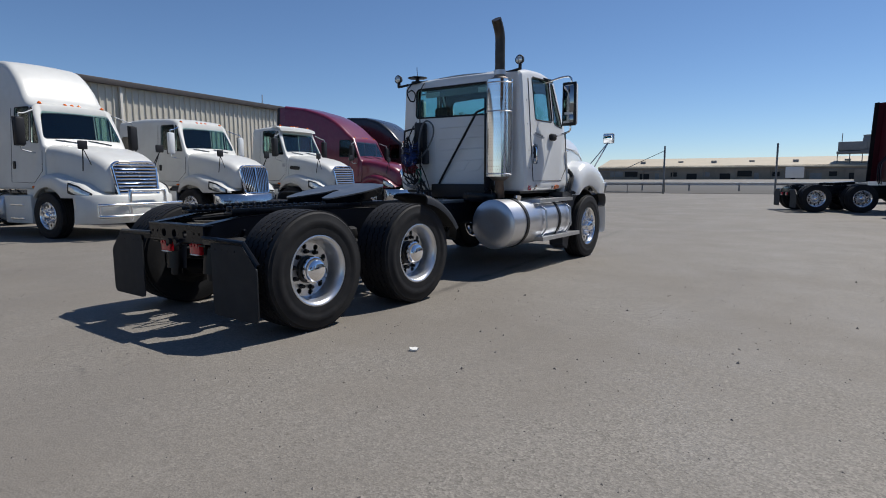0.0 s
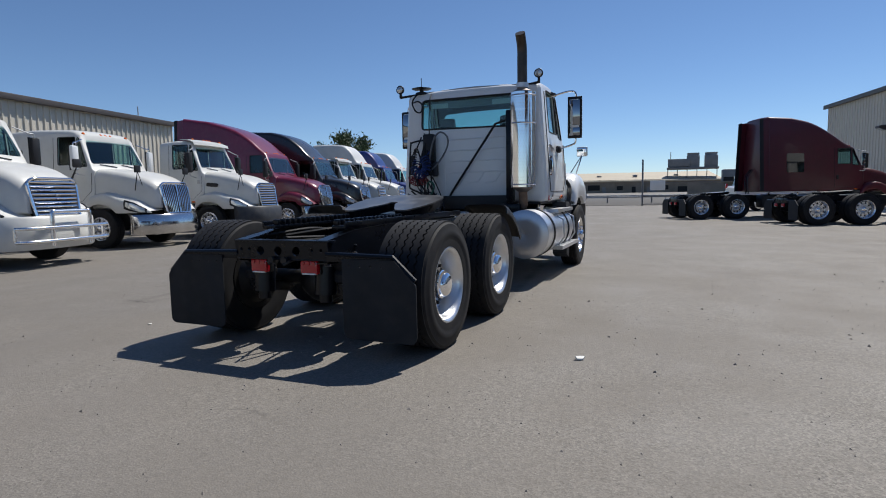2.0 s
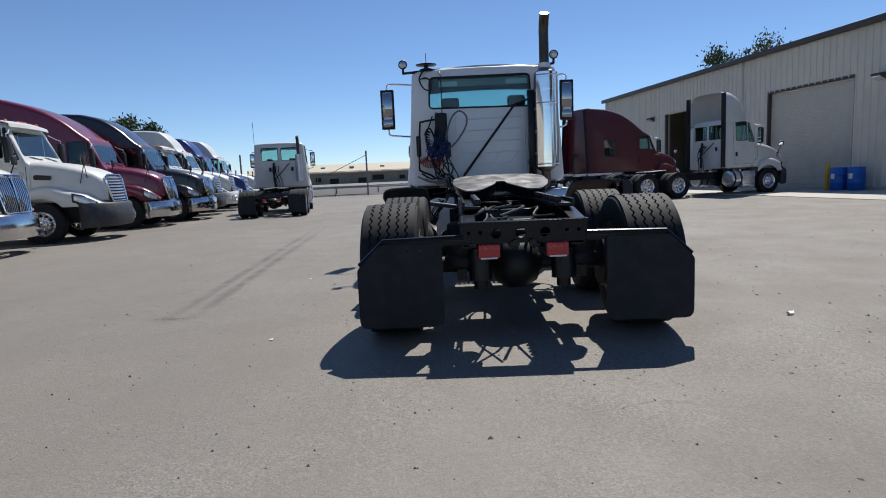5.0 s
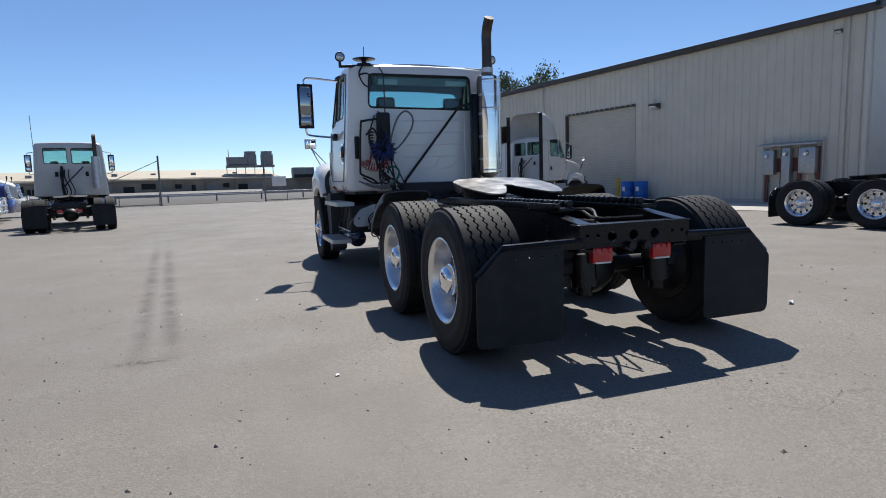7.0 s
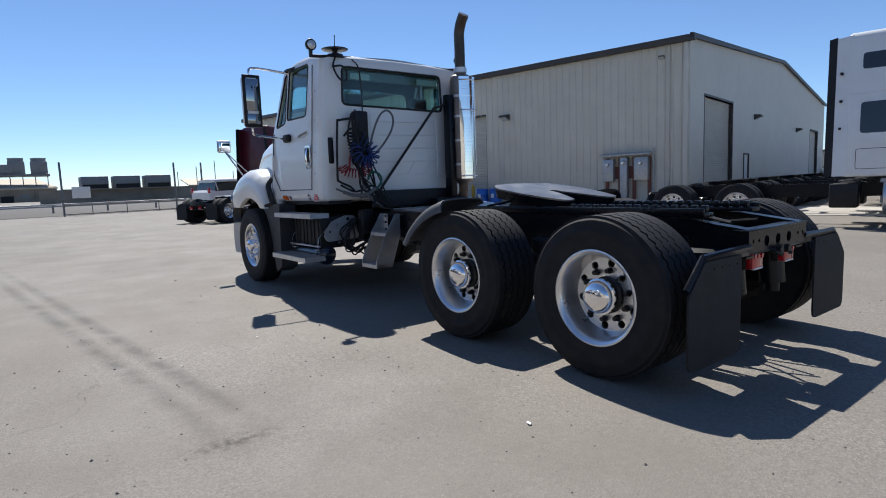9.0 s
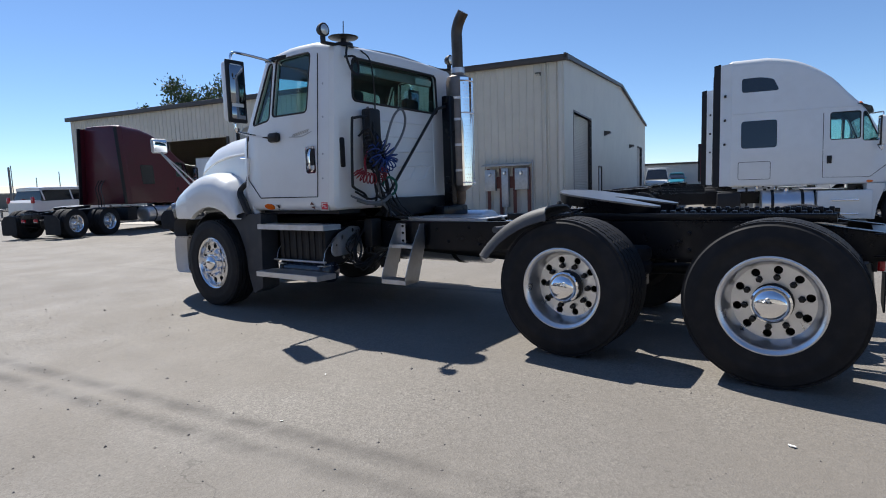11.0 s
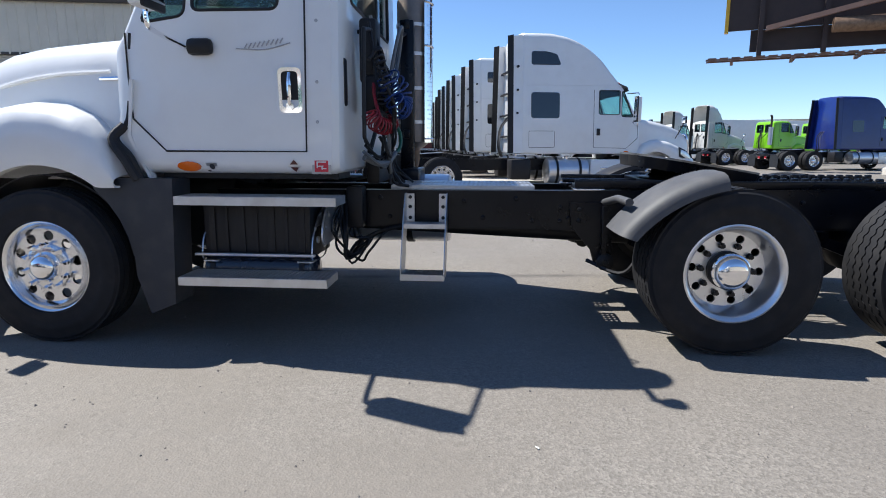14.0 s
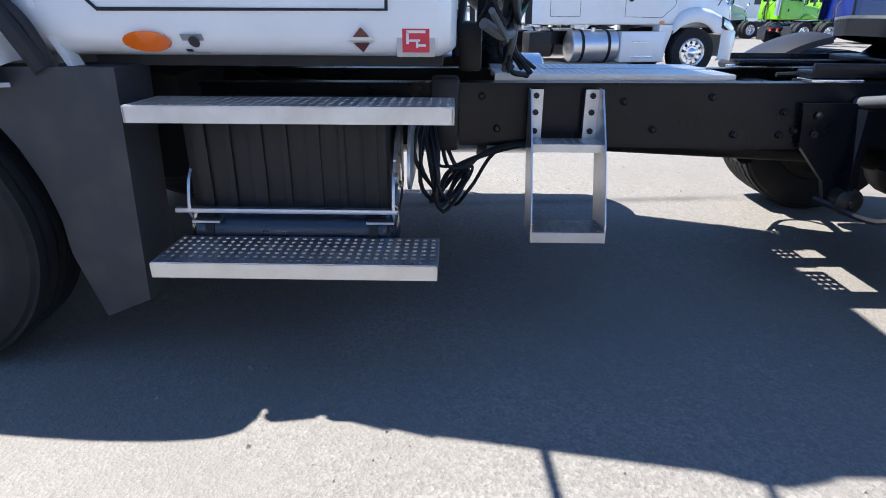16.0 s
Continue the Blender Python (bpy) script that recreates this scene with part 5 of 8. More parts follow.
part("door_frame", bm, TRIM, shop)
# roof, back walls, trim
bm = bmesh.new()
for a, b, za, zb in ((SU0 - 0.12, mid, EAVE + 0.02, RIDGE + 0.02), (mid, SU1 + 0.12, RIDGE + 0.02, EAVE + 0.02)):
    slab(bm, [(a, SV0 - 0.1, za), (b, SV0 - 0.1, zb), (b, SV0 - 0.1, zb + 0.1), (a, SV0 - 0.1, za + 0.1)], (0, SV1 - SV0 + 0.2, 0))
part("roof", bm, SIDINGS, shop, smooth=0)
bm = bmesh.new()
box(bm, (SU0 - 0.16, (SV0 + SV1) / 2, EAVE - 0.02), (0.16, SV1 - SV0 + 0.44, 0.24), 0.02)
part("gutter", bm, TRIM, shop, "brown eave gutter")
bm = bmesh.new()
for a, b, za, zb in ((SU0 - 0.24, mid, EAVE, RIDGE), (mid, SU1 + 0.2, RIDGE, EAVE)):
    slab(bm, [(a, SV0 - 0.16, za - 0.04), (b, SV0 - 0.16, zb - 0.04), (b, SV0 - 0.16, zb + 0.14), (a, SV0 - 0.16, za + 0.14)], (0, 0.1, 0))
part("gable_trim", bm, TRIM, shop, "brown gable trim")
bm = bmesh.new()
box(bm, (SU1 + 0.1, (SV0 + SV1) / 2, EAVE / 2), (0.2, SV1 - SV0, EAVE))
box(bm, ((SU0 + SU1) / 2, SV1 - 0.1, EAVE / 2), (SU1 - SU0 - 0.4, 0.2, EAVE))
part("back_wall", bm, SIDING, shop, smooth=0)
for x, y, w in ((SU0 - 0.05, SV0 + 0.12, 0.3), (SU0 - 0.04, SV0 + 0.75, 0.1), (SU0 - 0.04, 21.8, 0.1)):
    bm = bmesh.new()
    box(bm, (x, y, EAVE / 2), (0.12, w * 0.5, EAVE - 0.2), 0.02)
    part("downpipe" if w < 0.2 else "corner_trim", bm, SIDINGS, shop)
for u, vv, z, t in ((SU0 - 0.04, 14.2, 4.2, -90), (SU0 - 0.04, 30.2, 4.27, -90), (28.8, SV0, 4.0, 0), (40.3, SV0, 3.85, 0), (SU0 - 0.04, 6.9, 5.75, -90)):
    wall_lamp(yard(u, vv, z, t) @ (Matrix.Scale(0.5, 4) if z > 5 else Matrix.Identity(4)))
# meter panel
panel = thing("meter_panel", yard(SU0 - 0.06, 8.28, 0, -90), "grey electric meter cabinets on a red-brown board", "meter panel")
bm = bmesh.new()
for x in (-0.86, -0.30, 0.30, 0.92):
    box(bm, (x, -0.04, 1.0), (0.14, 0.05, 2.0), 0.01)
box(bm, (0, -0.03, 1.4), (1.9, 0.03, 0.5))
part("backing_board", bm, BROWNP, panel, "red-brown backing board", smooth=0)
for x, w, z0, z1 in ((-0.72, 0.46, 1.05, 1.95), (-0.06, 0.30, 0.35, 2.0), (0.66, 0.56, 1.08, 1.98)):
    bm = bmesh.new()
    box(bm, (x, -0.17, (z0 + z1) / 2), (w, 0.24, z1 - z0), 0.015)
    c = part("cabinet", bm, GALV, panel, "grey steel cabinet")
    bm = bmesh.new()
    lathe(bm, [(-0.30, 0.09), (-0.36, 0.09), (-0.42, 0.07), (-0.44, 0.0001)], 18, "y", (x, 0, z1 - 0.2))
    part("meter", bm, CLEARL, c)
bm = bmesh.new()
slab(bm, [(-1.05, 0.0, 2.16), (1.05, 0.0, 2.16), (1.05, -0.42, 2.08), (-1.05, -0.42, 2.08)], (0, 0, 0.05))
part("rain_cover", bm, GALV, panel)
bm = bmesh.new()
tube(bm, [(-0.06, -0.15, 0.4), (-0.06, -0.15, 0.0)], 0.05, 10)
tube(bm, [(1.1, -0.1, 2.3), (1.1, -0.1, 0.0)], 0.03, 8)
part("conduit", bm, GALV, panel)
# drums by the door, and a bollard
for k, (u, vv) in enumerate(((17.9, 14.5), (17.75, 15.15))):
    r = thing("drum", yard(u, vv, 0.02), "blue plastic drum standing by the workshop wall", "drum", "blue drums")
    bm = bmesh.new()
    lathe(bm, [(0, 0.27), (0.03, 0.29), (0.28, 0.29), (0.30, 0.30), (0.32, 0.29), (0.58, 0.29), (0.60, 0.30), (0.62, 0.29), (0.86, 0.29), (0.89, 0.27), (0.89, 0.0001)], 28, "z")
    part("body", bm, BINBLUE, r)
    bm = bmesh.new()
    box(bm, (-0.29, -0.02, 0.55), (0.02, 0.16, 0.2), 0.004)
    part("paper_label", bm, LABELW, r)
bol = thing("bollard", yard(17.8, 15.75, 0), "faded yellow steel bollard", "bollard")
bm = bmesh.new()
lathe(bm, [(0, 0.08), (1.05, 0.08), (1.10, 0.05), (1.12, 0.0001)], 16, "z")
part("post", bm, YELLOW, bol)

# west building behind the row of trucks
west = thing("west_building", yard(0, 0), "long tan ribbed-metal building with a brown eave", "building")
WU, WV0, WV1, WE = -21.0, -30.0, 26.0, 5.68
bm = bmesh.new()
ribbed(bm, (WU, WV0, 0), (0, 1, 0), (1, 0, 0), WV1 - WV0, 0.0, WE, 0.33, 0.05)
part("long_wall", bm, SIDING, west, "tan ribbed steel siding", smooth=0)
bm = bmesh.new()
box(bm, (WU - 10.2, (WV0 + WV1) / 2, WE / 2 - 0.05), (20, WV1 - WV0 - 0.2, WE - 0.1))
part("wall_block", bm, SIDINGS, west, smooth=0)
bm = bmesh.new()
slab(bm, [(WU + 0.15, WV0, WE), (WU - 10, WV0, WE + 0.9), (WU - 20.4, WV0, WE), (WU - 20.4, WV0, WE - 0.1), (WU + 0.15, WV0, WE - 0.1)], (0, WV1 - WV0, 0))
part("roof", bm, TRIM, west, smooth=0)
bm = bmesh.new()
box(bm, (WU + 0.2, (WV0 + WV1) / 2, WE - 0.06), (0.16, WV1 - WV0 + 0.2, 0.26), 0.02)
part("gutter", bm, TRIM, west, "brown eave gutter")
for q in (-18.0, -6.0, 6.0, 14.0):
    bm = bmesh.new()
    box(bm, (WU + 0.1, q, WE / 2), (0.12, 0.14, WE - 0.2), 0.02)
    part("downpipe", bm, SIDINGS, west)
bm = bmesh.new()
tube(bm, [(WU - 0.6, 24.0, WE), (WU - 0.6, 24.0, WE + 0.75)], 0.03, 6)
part("roof_mast", bm, GALV, west)

# ---- the parked trucks ----
H_SL = lambda s, h: [(-2.08 - s, h), (-1.9 - s * 0.45, h), (-2.05, h - 0.06), (-1.75, h - 0.22), (-1.45, h - 0.55), (-1.2, h - 0.95)]
LOWG = [(-3.3, 1.95), (-2.65, 1.95), (-2.65, 2.55), (-3.3, 2.55)]
UPG = [(-3.3, 3.2), (-2.65, 3.2), (-2.8, 3.5), (-3.3, 3.5)]
ROW = -90
t1 = tractor("truck", "white sleeper tractor with chrome bar grille and tube bull bar", yard(-8.55 - 6.7, 4.54, 0, ROW), WHITE2, F=6.7, sleeper=1.7, roof=H_SL(1.7, 4.0), grill="h", bull=True, ztop=2.92, extender=True, sleeper_glass=(LOWG,), group="parked row", chassis_skirt=True)
t2 = tractor("truck", "white low-roof sleeper tractor with upright chrome grille", yard(-9.1 - 6.6, 8.75, 0, ROW), WHITE2, F=6.6, sleeper=1.4, roof=[(-3.48, 3.0), (-2.4, 3.05), (-1.4, 3.02), (-1.1, 2.98)], grill="v", bump=CHROMEB, ztop=2.88, sleeper_glass=(LOWG,), group="parked row", mirror_chrome=True)
t3 = tractor("truck", "white day cab tractor with white sun visor and dark bumper", yard(-8.33 - 5.7, 12.14, 0, ROW), WHITE2, F=5.7, grill="h", bump=DARKPLAS, ztop=2.92, visor=True, vent=True, group="parked row")
t4 = tractor("truck", "maroon high-roof sleeper tractor with chrome grille and bumper", yard(-8.16 - 6.9, 16.32, 0, ROW), MAROON, F=6.9, sleeper=2.45, roof=[(-4.53, 4.32), (-3.4, 4.16), (-2.4, 3.86), (-1.7, 3.48), (-1.2, 3.06)], grill="v", bump=CHROMEB, ztop=2.85, extender=True, sb=0.0, group="parked row")
t5 = tractor("truck", "black sleeper tractor with rounded roof and chrome grille", yard(-7.6 - 6.8, 19.3, 0, ROW), BLACKP, F=6.8, sleeper=1.9, roof=[(-3.98, 4.05), (-2.9, 4.0), (-2.2, 3.8), (-1.6, 3.4), (-1.2, 3.0)], grill="v", bump=CHROMEB, ztop=2.8, extender=True, sb=0.0, group="parked row")
t6 = copy_thing(t3, yard(-7.9 - 5.7, 22.6, 0, ROW))
tagged(t6, "white day cab tractor parked in the row")
t7 = copy_thing(t1, yard(-7.9 - 6.7, 26.1, 0, ROW))
tagged(t7, "white high-roof sleeper tractor parked far down the row")
t8 = tractor("truck", "dark blue sleeper tractor at the far end of the row", yard(-7.8 - 6.8, 29.6, 0, ROW), BLUE, F=6.8, sleeper=1.9, roof=H_SL(1.9, 3.9), grill="h", ztop=2.85, group="parked row", light=True)
t9 = copy_thing(t1, yard(-7.7 - 6.7, 33.1, 0, ROW))
tagged(t9, "white high-roof sleeper tractor at the end of the row")
dayc = tractor("truck", "white day cab tractor with a slim exhaust stack, seen from behind", pose(-7.32, 16.95, 0, 0, 0, 11), WHITE2, F=5.4, grill="h", ztop=2.90, stackx=0.80, wheels="dual", w=1.15)
bm = bmesh.new()
tube(bm, [(-0.98, 3.6, 2.45), (-1.04, 3.6, 2.60), (-1.05, 3.58, 3.9)], 0.009, 5)
part("whip_antenna", bm, PLASTIC, dayc, "thin black whip antenna")
redt = tractor("truck", "dark red sleeper tractor with a raked roof", pose(2.98, 22.11, 0, 0, 0, -67), RED, F=7.1, sleeper=2.3, tandem=1.44, roof=[(-4.38, 4.05), (-3.4, 4.0), (-2.7, 3.83), (-2.13, 3.56), (-1.6, 3.2), (-1.25, 2.95)], grill="v", bump=CHROMEB, ztop=2.8, sleeper_glass=([(-3.62, 1.82), (-2.92, 1.82), (-2.92, 2.58), (-3.62, 2.58)],), extender=True, sb=0.2)
fair = tractor("truck", "white day cab tractor with a tall hollow roof fairing", pose(6.42, 18.34, 0, 0, 0, -73), WHITE2, F=5.78, grill="h", ztop=2.92, fairing=4.08, bump=DARKPLAS, sb=0.1)
n1 = tractor("truck", "white high-roof sleeper tractor with dark sleeper windows", yard(11.0, 3.50, 0, 180), WHITE, F=6.93, sleeper=1.5, roof=[(-3.58, 3.95), (-2.8, 3.95), (-2.35, 3.86), (-1.95, 3.68), (-1.55, 3.38), (-1.24, 3.02), (-1.06, 2.82)], grill="v", ztop=2.66, extender=True, sb=0.1, sleeper_glass=([tuple(p) for p in roundpoly([(-3.3, 1.93), (-2.58, 1.93), (-2.58, 2.55), (-3.3, 2.55)], 0.07, 3)], [tuple(p) for p in roundpoly([(-3.3, 3.2), (-2.55, 3.2), (-2.66, 3.46), (-2.92, 3.52), (-3.3, 3.52)], 0.06, 3)]), tandem=1.42, chassis_skirt=True, group="sleeper row", mirror_chrome=True, rungs=True, drip=2.72, visor=DARKPLAS)
for k, dv in enumerate((0.29, 0.30, 0.22, -0.08, -0.30), 1):
    copy_thing(n1, yard(11.0 + 4.1 * k, 3.50 + dv, 0, 180))
redl = tractor("truck", "dark red mid-roof sleeper tractor beyond the white sleepers", yard(36.6, 3.72, 0, 180), RED, F=6.4, sleeper=1.4, roof=[(-3.48, 3.56), (-2.6, 3.52), (-1.9, 3.25), (-1.4, 3.0), (-1.2, 2.85)], grill="v", bump=CHROMEB, ztop=2.7, extender=True, group="sleeper row", light=True)
copy_thing(fair, pose(38.0, -8.8, 0, 0, 0, 191))
copy_thing(fair, pose(44.8, -8.6, 0, 0, 0, 191))
grn = tractor("truck", "lime green day cab tractor with a chrome stack", pose(35.0, -12.2, 0, 0, 0, 191), GREEN, F=5.4, grill="h", ztop=2.75, stackx=0.86, style="classic", group="green pair")
copy_thing(grn, pose(37.7, -16.6, 0, 0, 0, 191))
blu = tractor("truck", "bright blue high-roof sleeper tractor", pose(27.3, -12.3, 0, 0, 0, 191), BLUE, F=6.8, sleeper=1.9, roof=H_SL(1.9, 3.75), grill="v", ztop=2.8, extender=True, sleeper_glass=(LOWG,))


# ---- north edge: fence, rail, street, far sheds ----
fence = thing("fence", yard(0, 0), "grey steel yard fence with pipe rails", "fence")
for u in (-26, -18, -9, 0.6, 7.9, 15.3, 17.4, 24):
    bm = bmesh.new()
    lathe(bm, [(0, 0.065), (3.5, 0.065), (3.55, 0.04), (3.56, 0.0001)], 12, "z", (u, 42.0, 0))
    part("post", bm, POST, fence)
for u0, u1, z in ((-26, 0.6, 0.12), (-26, 0.6, 0.72), (-26, 0.6, 1.7), (7.9, 24, 0.12), (7.9, 24, 0.72), (7.9, 24, 1.75)):
    bm = bmesh.new()
    tube(bm, [(u0, 42.05, z), (u1, 42.05, z)], 0.035, 6)
    part("rail", bm, POST, fence)
for u in [-24 + 2.2 * k for k in range(11)] + [9.6 + 2.2 * k for k in range(7)]:
    bm = bmesh.new()
    tube(bm, [(u, 42.05, 0), (u, 42.05, 0.75)], 0.03, 6)
    part("stub_post", bm, POST, fence)
for a, b in (((0.6, 42.0, 3.2), (-2.6, 42.0, 1.7)), ((0.6, 42.0, 2.2), (0.6, 43.4, 0.1))):
    bm = bmesh.new()
    tube(bm, [a, b], 0.025, 6)
    part("brace", bm, POST, fence)
bm = bmesh.new()
box(bm, (9.0, 41.95, 1.55), (1.1, 0.02, 0.75), 0.004)
sg = part("sign", bm, WHITEPL, fence, "blank white sign board")
guard = thing("guard_rail", yard(0, 0), "long pale steel guard rail along the street", "rail")
bm = bmesh.new()
for z in (0.56, 0.70):
    box(bm, (0, 52.0, z), (150, 0.05, 0.11), 0.02)
part("beam", bm, GALV, guard)
for k in range(38):
    bm = bmesh.new()
    box(bm, (-74 + 4.0 * k, 52.1, 0.38), (0.12, 0.12, 0.76))
    part("post", bm, POST, guard)
bm = bmesh.new()
box(bm, (0, 78.4, 0.012), (230, 70.0, 0.024), 0.006)
solid("road", bm, STREET, yard(0, 0), "dark grey asphalt street behind the yard fence", "road", kind="structure")


AFAR = Matrix.Translation((0, -3.5, 1.2)) @ Matrix.Scale(1.8, 4) @ Matrix.Translation((0, 3.5, -1.2))
shed = thing("warehouse", AFAR, "long low warehouse with a cream roof and weathered brown wall", "building")
a, b = Vector((-52.0, 137.0, 0)), Vector((9.5, 147.5, 0))
d = (b - a).normalized()
nrm = Vector((-d.y, d.x, 0))
for p0, p1, p2, p3, mt, nm in ((a, b, 0.0, 3.9, WAREH, "front_wall"),):
    bm = bmesh.new()
    slab(bm, [a, b, b + nrm * 0.4, a + nrm * 0.4], (0, 0, 3.7))
    part(nm, bm, mt, shed, smooth=0)
bm = bmesh.new()
e = 3.5
slab(bm, [a - nrm * 0.7 + Vector((0, 0, e)), a + nrm * 16 + Vector((0, 0, 5.9)), a + nrm * 16 + Vector((0, 0, 5.6)), a - nrm * 0.7 + Vector((0, 0, e - 0.3))], b - a)
part("roof", bm, CREAM, shed, "cream sloping roof", smooth=0)
bm = bmesh.new()
slab(bm, [b + d * 0.0, b + nrm * 16, b + nrm * 16 + Vector((0, 0, 5.6)), b + Vector((0, 0, e - 0.1))], -d * 0.3)
part("end_wall", bm, WAREH, shed, smooth=0)
L = (b - a).length
random.seed(5)
for k in range(17):
    q = a + d * (3 + k * (L - 6) / 16) - nrm * 0.05
    w, h = random.choice(((2.2, 1.9), (1.4, 1.0), (3.0, 1.3), (0.9, 2.0)))
    z0 = 0 if h > 1.5 else 1.2
    bm = bmesh.new()
    slab(bm, [q + Vector((0, 0, z0)), q + d * w + Vector((0, 0, z0)), q + d * w + Vector((0, 0, z0 + h)), q + Vector((0, 0, z0 + h))], -nrm * 0.08)
    part("opening", bm, DARKIN if k % 3 else HVAC, shed)
for k in range(9):
    q = a + d * (4 + k * (L - 8) / 8) - nrm * 0.1
    bm = bmesh.new()
    tube(bm, [q, q + Vector((0, 0, e))], 0.12, 6)
    part("pilaster", bm, WAREH, shed)
for k, t in enumerate((0.16, 0.3, 0.42, 0.55, 0.69, 0.85)):
    q = a + d * (L * t) + nrm * (6 + 1.5 * (k % 2)) + Vector((0, 0, 4.55))
    bm = bmesh.new()
    box(bm, q, (1.1, 0.9, 0.9), 0.04)
    part("roof_vent", bm, HVAC, shed)
plant = thing("cooling_plant", AFAR, "grey rooftop cooling towers on a steel deck", "roof plant")
bm = bmesh.new()
box(bm, (2.8, 150.5, 6.25), (11.6, 5, 0.5), 0.05)
part("deck", bm, POST, plant)
bm = bmesh.new()
box(bm, (-0.3, 150.5, 7.6), (5.0, 4, 1.9), 0.08)
part("chiller", bm, HVAC, plant)
for x in (2.9, 6.9):
    bm = bmesh.new()
    box(bm, (x, 150.5, 7.8), (2.9, 3.5, 2.7), 0.06)
    lathe(bm, [(9.1, 1.5), (9.5, 1.35), (9.95, 1.45), (9.95, 1.3)], 20, "z", (x, 150.5, 0))
    part("tower", bm, HVAC, plant)
bm = bmesh.new()
tube(bm, [(-2.2, 150, 6), (-2.2, 150, 10.4)], 0.09, 6)
part("mast", bm, HVAC, plant)
for k in range(6):
    bm = bmesh.new()
    tube(bm, [(-2.8 + 2.2 * k, 149, 3.5), (-2.8 + 2.2 * k, 149, 6.1)], 0.1, 6)
    part("leg", bm, POST, plant)
yardb = thing("plant_building", pose(0, 0, 0), "low brown plant building with boxy rooftop units", "building")
bm = bmesh.new()
slab(bm, [(3.0, 122.3, 0), (46, 114, 0), (48, 128, 0), (4.5, 135.3, 0)], (0, 0, 2.6))
part("wall_block", bm, WAREH, yardb, smooth=0)
for k in range(3):
    bm = bmesh.new()
    q = Vector((11.3 + 5.1 * k, 120.6 - 0.9 * k, 3.7))
    box(bm, q, (4.3, 4, 2.3), 0.12)
    u = part("rooftop_unit", bm, HVAC, yardb, "boxy grey rooftop unit")
    bm = bmesh.new()
    box(bm, q + Vector((0, -2.03, -0.7)), (3.9, 0.06, 0.8))
    part("louvre", bm, DARKIN, u)
bm = bmesh.new()
slab(bm, [(27, 117.5, 2.6), (46, 114, 2.6), (46, 120, 3.9), (27, 123.5, 3.9)], (0, 0, 0.2))
part("roof", bm, CREAM, yardb, smooth=0)
for k in range(7):
    bm = bmesh.new()
    tube(bm, [(24 + 3.2 * k, 113 - 0.7 * k, 0), (24 + 3.2 * k, 113 - 0.7 * k, 5.2 + (k % 3))], 0.07, 6)
    part("pipe_mast", bm, POST, yardb)


